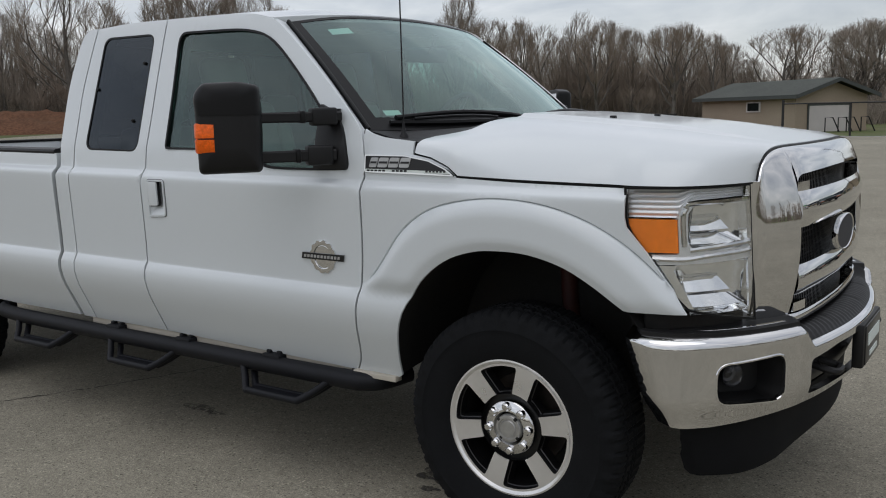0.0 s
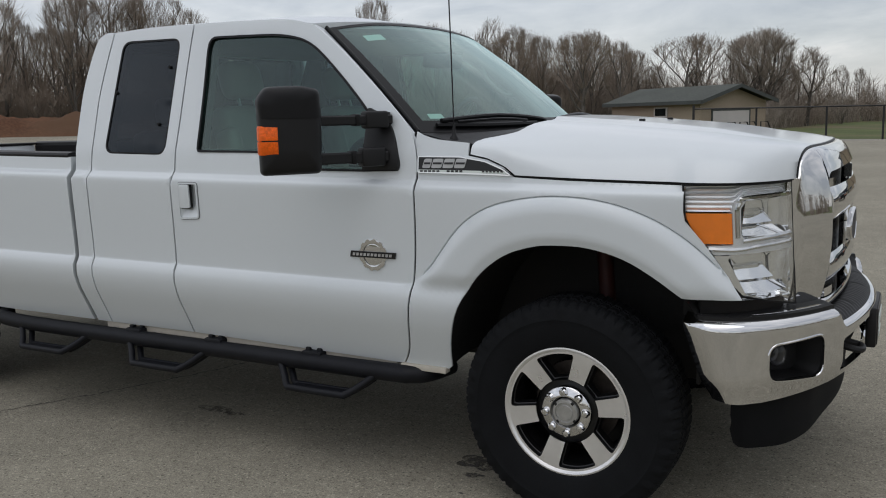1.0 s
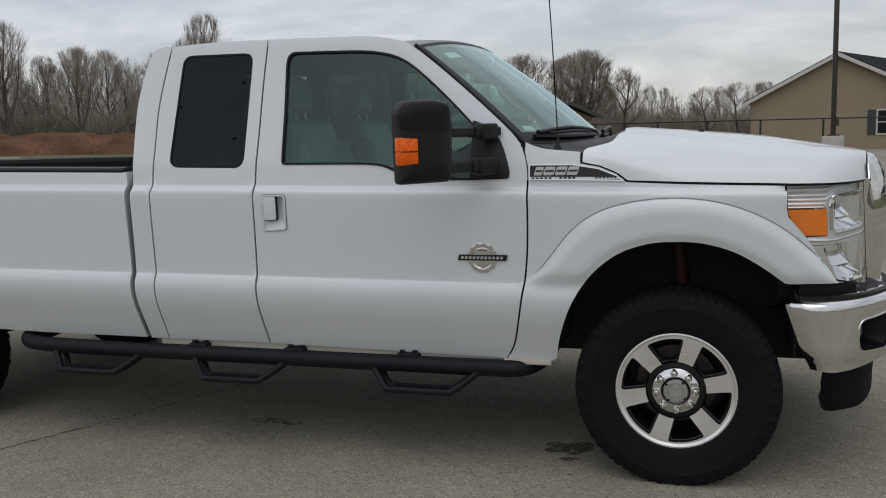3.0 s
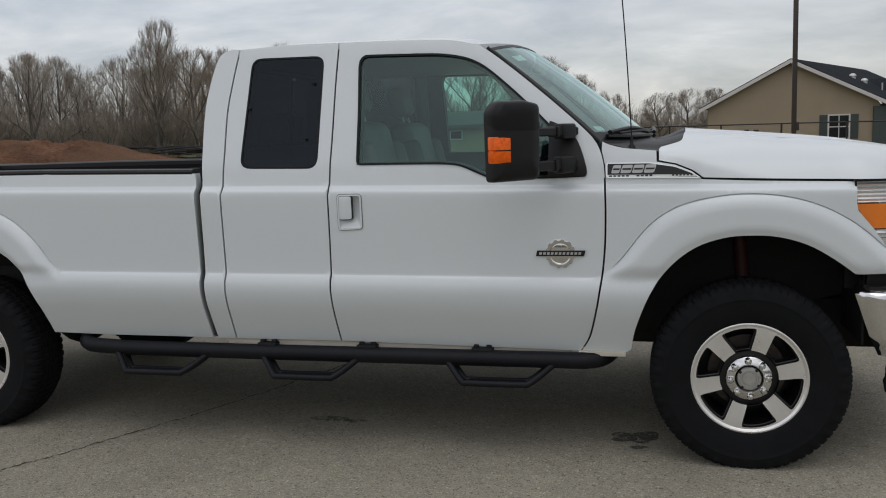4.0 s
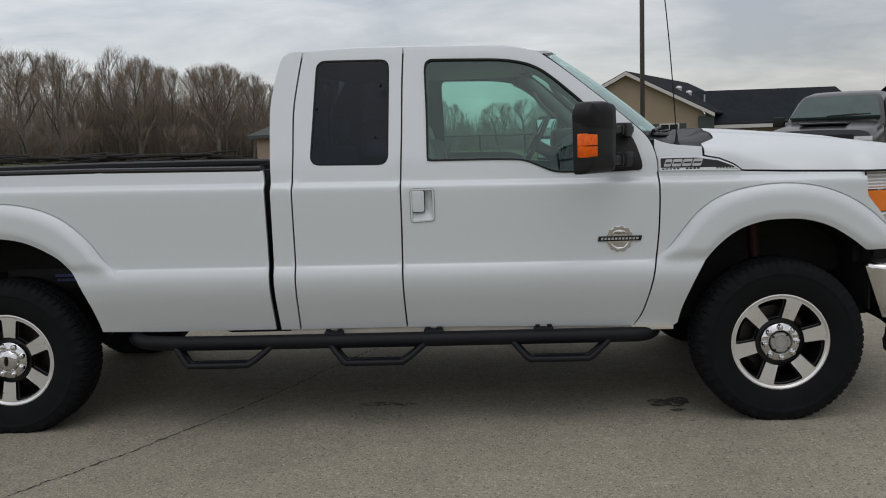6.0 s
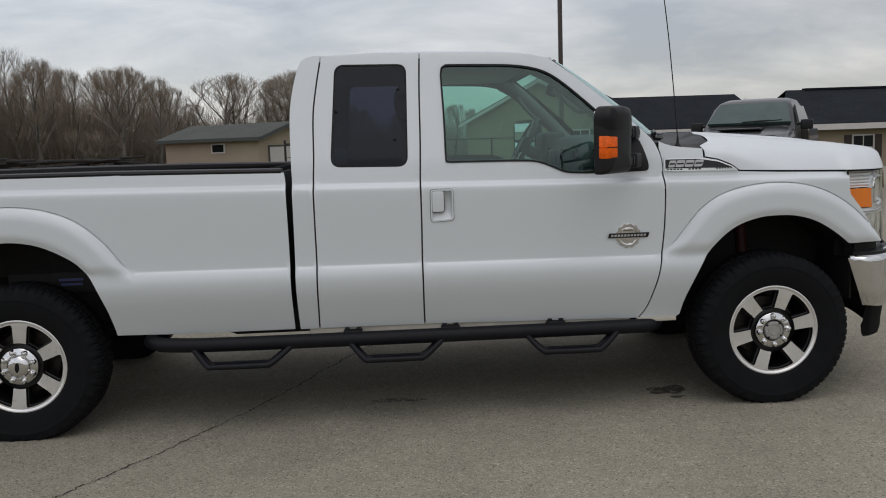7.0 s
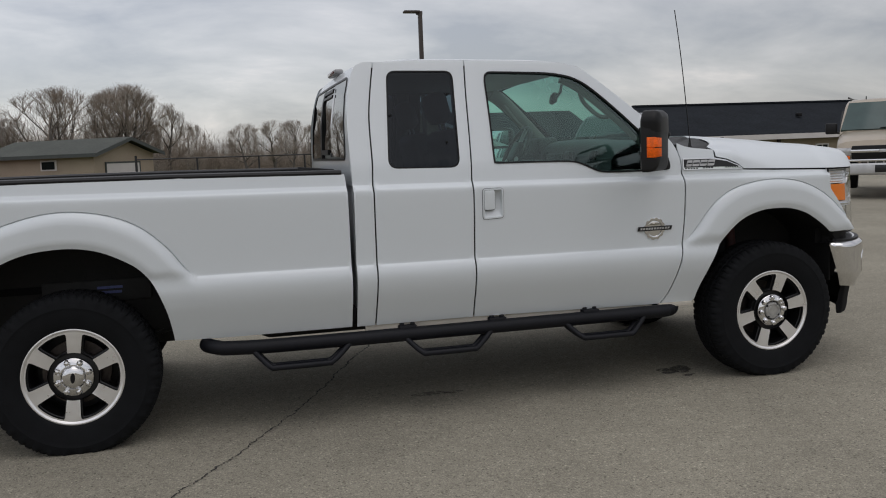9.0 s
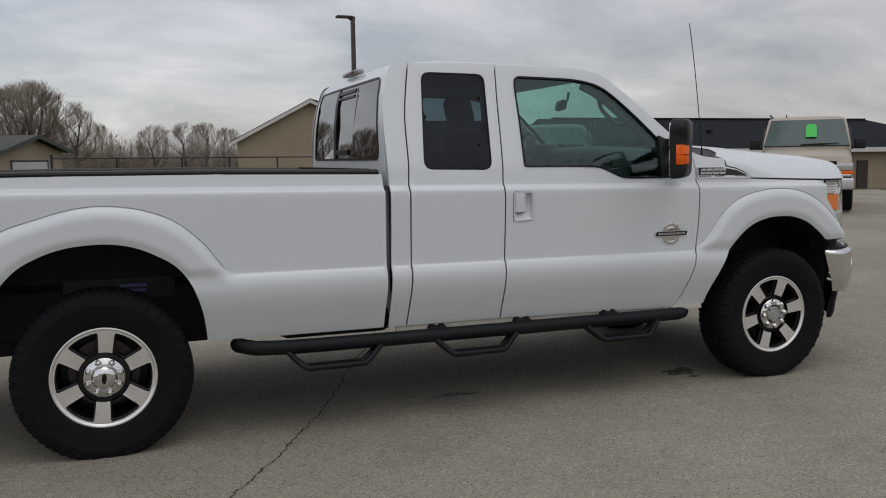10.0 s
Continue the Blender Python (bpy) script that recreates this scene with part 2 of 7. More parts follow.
M_CONC = mat("concrete", (0.42, 0.40, 0.37), 0.85, var=0.12, var_scale=4, fine=0.1, fine_scale=50, bump=0.3, bump_scale=60)
M_BLACKPAINT = mat("black_paint", (0.010, 0.011, 0.012), 0.3, spec=0.4, coat=0.35, var=0.1)
M_TANPAINT = mat("champagne_paint", (0.40, 0.34, 0.26), 0.35, 0.3, coat=0.5, var=0.04)
M_LOG = mat("dark_logs", (0.024, 0.022, 0.020), 0.95, var=0.3, var_scale=2)
M_GALV = mat("galvanised", (0.55, 0.55, 0.55), 0.45, 0.7, var=0.1)


# ---- mesh helpers ----
def part(name, bm, material, parent=None, label="", smooth=True):
    """Links a bmesh as one mesh object under a thing or a part."""
    me = bpy.data.meshes.new(name)
    bmesh.ops.recalc_face_normals(bm, faces=bm.faces)
    bm.to_mesh(me)
    bm.free()
    if smooth:
        me.shade_smooth()
        me.set_sharp_from_angle(angle=radians(38))
    me.materials.append(material)
    ob = new(name, me)
    if parent is not None:
        ob.parent = parent
        ob.matrix_parent_inverse = parent.matrix_basis.inverted() if parent.type == "EMPTY" and parent.parent is None else Matrix.Identity(4)
    if label:
        tagged(ob, label)
    return ob


def thing(name, label, category, at=(0, 0, 0), group="", kind=""):
    ob = new(name)
    ob.empty_display_size = 0.2
    ob.location = at
    bpy.context.view_layer.update()
    return tagged(ob, label, category, group, kind)


def add_box(bm, lo, hi, bevel=0.0, m=None, seg=2):
    made = bmesh.ops.create_cube(bm, size=1.0)
    c = [(a + b) / 2 for a, b in zip(lo, hi)]
    d = [b - a for a, b in zip(lo, hi)]
    for v in made["verts"]:
        v.co = Vector((c[0] + v.co.x * d[0], c[1] + v.co.y * d[1], c[2] + v.co.z * d[2]))
    vs = made["verts"]
    if bevel:
        edges = list({e for v in vs for e in v.link_edges})
        r = bmesh.ops.bevel(bm, geom=edges, offset=bevel, segments=seg, affect="EDGES", profile=0.5)
        vs = list({v for v in r["verts"]} | {v for v in vs if v.is_valid})
    if m is not None:
        for v in vs:
            if v.is_valid:
                v.co = m @ v.co
    return bm


def box(lo, hi, bevel=0.0, m=None, seg=2):
    return add_box(bmesh.new(), lo, hi, bevel, m, seg)


def smooth_path(pts, n=6, closed=False):
    """Catmull-Rom through the points."""
    P = [Vector(p) for p in pts]
    out = []
    k = len(P)
    for i in range(k if closed else k - 1):
        p0 = P[(i - 1) % k] if closed or i > 0 else P[i]
        p1, p2 = P[i], P[(i + 1) % k]
        p3 = P[(i + 2) % k] if closed or i + 2 < k else p2
        for j in range(n):
            t = j / n
            out.append(0.5 * ((2 * p1) + (p2 - p0) * t + (2 * p0 - 5 * p1 + 4 * p2 - p3) * t * t + (3 * p1 - p0 - 3 * p2 + p3) * t ** 3))
    if not closed:
        out.append(P[-1])
    return out


def add_tube(bm, pts, radius, seg=10, closed=False, caps=True):
    """A round tube along points; radius is a number or one for each point."""
    P = [Vector(p) for p in pts]
    n = len(P)
    rings = []
    up = None
    for i, p in enumerate(P):
        a = P[(i - 1) % n] if closed or i > 0 else P[i]
        b = P[(i + 1) % n] if closed or i + 1 < n else P[i]
        d = (b - a).normalized()
        if up is None:
            up = d.orthogonal().normalized()
        else:
            up = (up - d * up.dot(d))
            up = up.normalized() if up.length > 1e-6 else d.orthogonal().normalized()
        side = d.cross(up)
        r = radius[i] if isinstance(radius, (list, tuple)) else radius
        rings.append([bm.verts.new(p + (up * math.cos(2 * math.pi * j / seg) + side * math.sin(2 * math.pi * j / seg)) * r) for j in range(seg)])
    for i in range(n if closed else n - 1):
        r0, r1 = rings[i], rings[(i + 1) % n]
        for j in range(seg):
            bm.faces.new((r0[j], r0[(j + 1) % seg], r1[(j + 1) % seg], r1[j]))
    if caps and not closed:
        bm.faces.new(rings[0][::-1])
        bm.faces.new(rings[-1])
    return bm


def tube(pts, radius, seg=10, closed=False):
    return add_tube(bmesh.new(), pts, radius, seg, closed)


def add_lathe(bm, profile, seg=48, axis="y", m=None):
    """Turns (radius, offset) pairs about an axis."""
    rings = []
    for r, o in profile:
        ring = []
        for j in range(seg):
            a = 2 * math.pi * j / seg
            c, s = r * math.cos(a), r * math.sin(a)
            co = {"y": (c, o, s), "z": (c, s, o), "x": (o, c, s)}[axis]
            co = Vector(co)
            ring.append(bm.verts.new(m @ co if m is not None else co))
        rings.append(ring)
    for r0, r1 in zip(rings, rings[1:]):
        for j in range(seg):
            bm.faces.new((r0[j], r0[(j + 1) % seg], r1[(j + 1) % seg], r1[j]))
    return bm


def inside(p, poly):
    x, y = p
    c = False
    j = len(poly) - 1
    for i in range(len(poly)):
        xi, yi = poly[i]
        xj, yj = poly[j]
        if (yi > y) != (yj > y) and x < (xj - xi) * (y - yi) / (yj - yi) + xi:
            c = not c
        j = i
    return c


def resample(poly, step):
    out = []
    k = len(poly)
    for i in range(k):
        a, b = Vector(poly[i]), Vector(poly[(i + 1) % k])
        n = max(1, int((b - a).length / step + 0.5))
        out += [tuple(a.lerp(b, j / n)) for j in range(n)]
    return out


def rounded(poly, r, n=5):
    """Rounds the corners of a closed outline."""
    out = []
    k = len(poly)
    for i in range(k):
        p, a, b = Vector(poly[i]), Vector(poly[i - 1]), Vector(poly[(i + 1) % k])
        ri = r[i] if isinstance(r, (list, tuple)) else r
        if ri <= 0:
            out.append(tuple(p))
            continue
        da, db = (a - p), (b - p)
        ra = min(ri, da.length * 0.45)
        rb = min(ri, db.length * 0.45)
        s, e = p + da.normalized() * ra, p + db.normalized() * rb
        for j in range(n + 1):
            t = j / n
            out.append(tuple((1 - t) ** 2 * s + 2 * t * (1 - t) * p + t * t * e))
    return out


# ---- the white pickup: surfaces ----
import mathutils

TR = thing("pickup_truck", "white extended-cab pickup truck with chrome bumper on pavement", "pickup truck")
_PZ = [.35, .40, .50, .53, .58, .64, .70, .75, .772, .79, .808, .824, .838, .848, .855, .8585, .8605, .95, 1.1, 1.18, 1.215, 1.230, 1.237, 1.2415, 1.2445, 1.2520, 1.2605, 1.2640, 1.28, 1.36, 1.92, 2.05]
_PY = [-.866, -.880, -.906, -.917, -.940, -.968, -.996, -1.012, -1.0165, -1.0185, -1.0175, -1.0150, -1.0108, -1.0058, -1.0010, -.9975, -.9945, -.996, -1.003, -1.006, -1.0062, -1.0050, -1.0036, -1.0008, -.9972, -.9860, -.9738, -.9712, -.9700, -.9620, -.814, -.77]
_TZ = np.linspace(.35, 2.05, 851)
_TY = np.interp(_TZ, _PZ, _PY)
_K = np.exp(-0.5 * (np.arange(-12, 13) / 0.6) ** 2)
_TY = np.convolve(np.pad(_TY, 12, mode="edge"), _K / _K.sum(), mode="valid")


def sstep(a, b, v):
    t = min(1.0, max(0.0, (v - a) / (b - a)))
    return t * t * (3 - 2 * t)


def rise(x, z):
    """How far the side's creases lie below their mean height: they climb slightly to the rear."""
    return .0145 * (x + 1.9) + (1 - sstep(.95, 1.15, z)) * (.016 - .008 * (x + 1.9))


def prof(z, x):
    return float(np.interp(z + rise(x, z), _TZ, _TY))


# wheel arches as (x, z): the inner lip and the outer edge of the flare
ARCH_F = [(-.512, .50), (-.492, .605), (-.432, .765), (-.348, .888), (-.243, .972), (-.128, 1.013), (-.028, 1.023), (.085, 1.017), (.205, .982), (.312, .92), (.398, .855)]
FLARE_F = [(-.64, .845), (-.576, .885), (-.508, .97), (-.424, 1.072), (-.31, 1.146), (-.17, 1.182), (-.03, 1.194), (.125, 1.18), (.268, 1.135), (.392, 1.065), (.49, .982), (.556, .915), (.60, .858)]
ARCH_R = [(-4.53, .519), (-4.50, .66), (-4.44, .81), (-4.35, .92), (-4.25, .98), (-4.137, 1.018), (-4.01, 1.032), (-3.907, 1.028), (-3.806, 1.004), (-3.704, .955), (-3.629, .901), (-3.567, .813), (-3.523, .691), (-3.504, .593), (-3.495, .517)]
FLARE_R = [(-4.64, .86), (-4.56, .95), (-4.42, 1.09), (-4.25, 1.151), (-4.122, 1.189), (-3.995, 1.207), (-3.868, 1.20), (-3.74, 1.171), (-3.613, 1.11), (-3.487, .992), (-3.438, .916), (-3.387, .861)]


def polar(pts, c):
    rows = sorted((math.atan2(z - c[1], x - c[0]), math.hypot(x - c[0], z - c[1])) for x, z in (tuple(p) for p in smooth_path([(x, z, 0) for x, z in pts], 5) for p in [p[:2]]))
    th = np.linspace(rows[0][0], rows[-1][0], 400)
    rr = np.interp(th, [r[0] for r in rows], [r[1] for r in rows])
    k = np.exp(-0.5 * (np.arange(-30, 31) / 9) ** 2)
    ext = np.concatenate([2 * rr[0] - rr[30:0:-1], rr, 2 * rr[-1] - rr[-2:-32:-1]])
    return th, np.convolve(ext, k / k.sum(), mode="valid")


ARCHES = []
for arch, flare, c in ((ARCH_F, FLARE_F, (0.0, .55)), (ARCH_R, FLARE_R, (-4.0, .55))):
    ARCHES.append((c, polar([p for p in arch if p[1] > .56], c), polar(flare, c)))


def skin(x, z):
    """The side of the body: how far out it stands (negative: the truck's right) at x along and z up."""
    y = prof(z, x)
    tuck = prof(min(z, .80), x) + 1.013
    for c, (ta, ra), (tf, rf) in ARCHES:
        dx, dz = x - c[0], z - c[1]
        r = math.hypot(dx, dz)
        if r > .85:
            continue
        th = math.atan2(dz, dx)
        if dz < 0:
            th, r = (math.pi if dx < 0 else 0.0), abs(dx)
        rin = float(np.interp(th, ta, ra))
        rout = float(np.interp(th, tf, rf))
        u = (rout - r) / max(.02, rout - rin)
        if -.06 < u < .03 and z > .86:
            y += .009 * sstep(.86, .92, z) * math.exp(-((u + .010) / .010) ** 2)
        if u <= 0:
            continue
        w = 1 - (1 - min(1, u / .34)) ** 2.2
        face = -1.030 + .014 * sstep(.80, 1.0, u) + .6 * tuck
        fade = sstep(.80, .90, z)
        out = y + w * (min(y, face) - y) if u < .8 else face
        flush = y - .002 * sstep(.3, .9, u)
        y = flush + (out - flush) * fade
    y += .060 * sstep(-.05, .62, x)
    return y


ROWS_Z = sorted([.47 + .034 * i for i in range(10)] + [.80, .815, .825, .835, .842, .848, .8535, .8575, .8600, .8622, .872, .89] + [.92 + .04 * i for i in range(7)] + [1.20, 1.212, 1.222, 1.230, 1.236, 1.2405, 1.2435, 1.247, 1.252, 1.257, 1.2605, 1.2635, 1.267, 1.285] + [1.315 + .04 * i for i in range(16)])


def flare_u(x, z):
    """How far a point lies into each flare: 0 at its outer edge, 1 at its lip."""
    out = []
    for c, (ta, ra), (tf, rf) in ARCHES:
        dx, dz = x - c[0], z - c[1]
        r, th = math.hypot(dx, dz), math.atan2(dz, dx)
        if dz < 0:
            th, r = (math.pi if dx < 0 else 0.0), abs(dx)
        rin, rout = float(np.interp(th, ta, ra)), float(np.interp(th, tf, rf))
        out.append(-(rout - r) / max(.02, rout - rin) if r > 9 else (rout - r) / max(.02, rout - rin))
    return [max(out)]


FLARE_PTS = []
for c, (ta, ra), (tf, rf) in ARCHES:
    for i in range(110):
        th = math.pi * (i + .5) / 110
        rin, rout = float(np.interp(th, ta, ra)), float(np.interp(th, tf, rf))
        for u in (-.06, -.034, -.022, -.010, .002, .015, .035, .07, .12, .18, .26, .35, .45, .58, .70, .80, .88, .95):
            r = rout - u * (rout - rin)
            FLARE_PTS.append((c[0] + r * math.cos(th), c[1] + r * math.sin(th)))
    for z in (.49, .52, .545):
        for sgn in (-1, 1):
            rin, rout = (ra[-1], rf[-1]) if sgn < 0 else (ra[0], rf[0])
            for u in (.0, .15, .3, .45, .6, .8, .95):
                FLARE_PTS.append((c[0] + sgn * (rout - u * (rout - rin)), z))


def cdt_panel(outline, holes=(), step=0.035, fn=skin, thick=0.02, off=0.0, lip=0.0015, side=1, margin=0.5, flared=False):
    """A body panel: the outline filled with a grid of points, laid on the surface fn and turned inwards along its edges."""
    outline = resample([tuple(p) for p in outline], step)
    holes = [resample([tuple(p) for p in h], step) for h in holes]
    pts, edges = [], []
    for loop in (outline, *holes):
        k = len(pts)
        pts += loop
        edges += [(k + i, k + (i + 1) % len(loop)) for i in range(len(loop))]
    nb = len(pts)
    arr = np.array(pts)
    x0, z0 = arr.min(0)
    x1, z1 = arr.max(0)
    gx = np.arange(x0 + step * .5, x1, step)
    rows = [q for q in ROWS_Z if z0 - .1 < q < z1 + .1]
    cand = [(float(a), float(q - rise(a, q))) for a in gx for q in rows]
    if flared:
        cand = [p for p in cand if min(flare_u(*p)) < -.09] + FLARE_PTS
    for a, b in cand:
        if np.min((arr[:, 0] - a) ** 2 + (arr[:, 1] - b) ** 2) < (margin * min(step, .02)) ** 2:
            continue
        if inside((a, b), outline) and not any(inside((a, b), h) for h in holes):
            pts.append((a, b))
    v2, _, tris, orig, _, _ = mathutils.geometry.delaunay_2d_cdt([Vector(p) for p in pts], edges, [], 0, 1e-6)
    bm = bmesh.new()
    vs = [bm.verts.new((p.x, side * (fn(p.x, p.y) + off), p.y)) for p in v2]
    for t in tris:
        c = sum((v2[i] for i in t), Vector((0, 0))) / 3
        if inside(c, outline) and not any(inside(c, h) for h in holes):
            bm.faces.new([vs[i] for i in t])
    loose = [v for v in bm.verts if not v.link_faces]
    bmesh.ops.delete(bm, geom=loose, context="VERTS")
    rim = [e for e in bm.edges if e.is_boundary]
    rv = {v for e in rim for v in e.verts}
    made = bmesh.ops.extrude_edge_only(bm, edges=rim)
    for v in made["geom"]:
        if isinstance(v, bmesh.types.BMVert):
            v.co.y += side * thick
    for v in rv:
        v.co.y += side * lip
    return bm


def ring_panel(outer, inner, fn=skin, off=0.0, thick=0.012, side=1, n=90):
    """A frame between two outlines, laid on a surface."""
    def even(loop, k):
        L = [Vector(p) for p in loop] + [Vector(loop[0])]
        d = [0.0]
        for a, b in zip(L, L[1:]):
            d.append(d[-1] + (b - a).length)
        out = []
        for i in range(k):
            s = d[-1] * i / k
            j = max(q for q in range(len(d) - 1) if d[q] <= s + 1e-9)
            out.append(L[j].lerp(L[j + 1], (s - d[j]) / max(1e-9, d[j + 1] - d[j])))
        return out
    A, B = even(outer, n), even(inner, n)
    sh = min(range(n), key=lambda q: (B[q] - A[0]).length)
    B = B[sh:] + B[:sh]
    bm = bmesh.new()
    rows = []
    for loop, o in ((A, thick), (A, 0), (B, 0), (B, thick)):
        rows.append([bm.verts.new((p.x, side * (fn(p.x, p.y) + off + o), p.y)) for p in loop])
    for r0, r1 in zip(rows, rows[1:]):
        for i in range(n):
            bm.faces.new((r0[i], r0[(i + 1) % n], r1[(i + 1) % n], r1[i]))
    return bm


def inset(loop, d):
    """An outline moved inwards by d (counter-clockwise or clockwise alike)."""
    P = [Vector(p) for p in loop]
    area = sum(a.x * b.y - b.x * a.y for a, b in zip(P, P[1:] + P[:1]))
    s = 1 if area > 0 else -1
    out = []
    for i, p in enumerate(P):
        e0, e1 = (p - P[i - 1]), (P[(i + 1) % len(P)] - p)
        n0, n1 = Vector((-e0.y, e0.x)).normalized(), Vector((-e1.y, e1.x)).normalized()
        n = (n0 + n1)
        n = n.normalized() if n.length > 1e-6 else n0
        out.append(tuple(p + s * d * n / max(.5, n.dot(n0))))
    return out


def sp(pts, n=5):
    return [tuple(p[:2]) for p in smooth_path([(a, b, 0) for a, b in pts], n)]


G = 0.0042
SEAM_F = sp([(-.619, 1.268), (-.615, 1.15), (-.618, 1.0), (-.628, .88), (-.640, .80), (-.660, .69), (-.693, .56), (-.735, .487)])
SEAM_M = sp([(-1.867, 1.930), (-1.876, 1.733), (-1.881, 1.50), (-1.887, 1.34), (-1.890, 1.25), (-1.891, 1.05), (-1.894, .85), (-1.893, .64), (-1.890, .507)])
SEAM_R = sp([(-2.380, 1.928), (-2.407, 1.78), (-2.428, 1.62), (-2.431, 1.40), (-2.437, 1.27), (-2.438, 1.05), (-2.438, .85), (-2.442, .65), (-2.446, .507)])
REAR_E = sp([(-2.420, 1.930), (-2.462, 1.918), (-2.494, 1.885), (-2.527, 1.77), (-2.548, 1.62), (-2.547, 1.38), (-2.545, 1.27), (-2.546, 1.05), (-2.548, .85), (-2.549, .65), (-2.547, .507)])
BED_F = sp([(-2.586, 1.335), (-2.579, 1.27), (-2.576, 1.07), (-2.575, .85), (-2.575, .64), (-2.575, .509)])
ROOFLINE = sp([(-2.384, 1.926), (-2.14, 1.936), (-1.868, 1.933), (-1.57, 1.927), (-1.40, 1.921), (-1.30, 1.911), (-1.20, 1.888)])
PILLAR = sp([(-1.20, 1.888), (-1.147, 1.857), (-1.028, 1.765), (-.872, 1.634), (-.746, 1.522), (-.672, 1.448), (-.640, 1.392), (-.624, 1.33), (-.619, 1.268)])
WIN_D = sp([(-1.730, 1.355), (-1.749, 1.359), (-1.757, 1.378), (-1.758, 1.59), (-1.764, 1.80)], 3) + sp([(-1.764, 1.815), (-1.757, 1.850), (-1.735, 1.867)], 4) + sp([(-1.715, 1.868), (-1.566, 1.864), (-1.40, 1.858), (-1.30, 1.845), (-1.22, 1.822), (-1.14, 1.775), (-1.02, 1.672), (-.90, 1.556), (-.80, 1.448), (-.735, 1.36), (-.700, 1.30)], 4) + [(-.705, 1.280), (-.85, 1.276), (-1.02, 1.277)] + sp([(-1.09, 1.279), (-1.14, 1.287), (-1.20, 1.313), (-1.26, 1.338), (-1.32, 1.348), (-1.45, 1.352), (-1.70, 1.355)], 4)
WIN_Q = rounded([(-2.348, 1.352), (-2.312, 1.880), (-1.938, 1.875), (-1.950, 1.343)], [.055, .05, .05, .055], 6)


def shift(pts, dx):
    return [(x + dx, z) for x, z in pts]


DOOR_F_OUT = shift(SEAM_M, G)[::-1] + [p for p in ROOFLINE if p[0] > -1.862] + PILLAR[1:-1] + shift(SEAM_F, -G)
DOOR_R_OUT = shift(SEAM_R, G)[::-1] + [p for p in ROOFLINE if -2.378 < p[0] < -1.872] + shift(SEAM_M, -G)
CORNER_OUT = REAR_E[::-1] + shift(SEAM_R, -G)
FENDER_OUT = (sp(ARCH_F, 4) + [(.412, .853), (.50, .856), (.592, .858)] + [(.545, .93), (.47, 1.038), (.404, 1.118), (.398, 1.15), (.398, 1.236)]
              + [(x, z - .0075) for x, z in ((.39, 1.243), (.20, 1.2495), (0, 1.2565), (-.19, 1.2655))] + [(-.214, 1.260), (-.230, 1.2735), (-.254, 1.294), (-.323, 1.323), (-.400, 1.338)]
              + sp([(-.401, 1.385), (-.47, 1.392), (-.54, 1.400), (-.60, 1.416), (-.630, 1.430)], 3) + [(-.632, 1.392), (-.618, 1.33)] + shift(SEAM_F, G) + [(-.70, .480), (-.53, .486)])
BED_OUT = BED_F[::-1] + [(-3.0, 1.345), (-3.46, 1.352), (-4.24, 1.356), (-4.9, 1.356), (-5.30, 1.352), (-5.33, 1.27), (-5.335, .9), (-5.32, .56), (-5.0, .53)] + sp(ARCH_R, 4) + [(-3.2, .510)]
HANDLE = rounded([(-1.838, 1.060), (-1.729, 1.066), (-1.729, 1.219), (-1.838, 1.219)], .014, 4)
for side in (1, -1):
    part("front_fender", cdt_panel(FENDER_OUT, side=side, step=.03, thick=.010, flared=True), M_WHITE, TR)
    door = part("front_door", cdt_panel(DOOR_F_OUT, [WIN_D, HANDLE], side=side, thick=.010), M_WHITE, TR, "white front door with a tinted window")
    part("window_seal", ring_panel(WIN_D, inset(WIN_D, .009), off=-.003, side=side, n=140), M_TRIM, door)
    gl = part("window_glass", cdt_panel(inset(WIN_D, .008), side=side, off=.009, thick=.004, lip=0, step=.06), M_GLASS, door, "green-tinted clear glass")
    gl.visible_shadow = False
    rear = part("rear_door", cdt_panel(DOOR_R_OUT, [WIN_Q], side=side, thick=.010), M_WHITE, TR, "narrow white rear door with privacy glass")
    part("window_seal", ring_panel(WIN_Q, inset(WIN_Q, .008), off=.002, side=side), M_TRIM, rear)
    part("window_glass", cdt_panel(inset(WIN_Q, .004), side=side, off=.006, thick=.004, lip=0, step=.06), M_DARKGLASS, rear, "dark privacy glass")
    for px, pz in ((-1.985, 1.743), (-2.012, 1.483), (-2.312, 1.636)):
        part("glass_clip", add_lathe(bmesh.new(), [(.0005, -.004), (.006, -.004), (.008, 0), (.008, .006)], 12, "y", Matrix.Translation((px, side * skin(px, pz), pz)) @ Matrix.Diagonal((1, side, 1, 1))), M_TRIM, rear)
    part("cab_corner", cdt_panel(CORNER_OUT, side=side, thick=.014), M_WHITE, TR)
    part("bed_side", cdt_panel(BED_OUT, side=side, step=.04, thick=.014, flared=True), M_WHITE, TR, "white pickup bed side with flared wheel arch")


# roof, windscreen pillars, windscreen
def grid_part(fn, nu, nv, close_u=False):
    bm = bmesh.new()
    rows = [[bm.verts.new(fn(i / nu, j / nv)) for j in range(nv + 1)] for i in range(nu + 1)]
    for i in range(nu):
        for j in range(nv):
            bm.faces.new((rows[i][j], rows[i + 1][j], rows[i + 1][j + 1], rows[i][j + 1]))
    return bm


def skirt(bm, d):
    """Turns the open edges of a sheet in by the vector d."""
    rim = [e for e in bm.edges if e.is_boundary]
    made = bmesh.ops.extrude_edge_only(bm, edges=rim)
    for v in made["geom"]:
        if isinstance(v, bmesh.types.BMVert):
            v.co += Vector(d)
    return bm


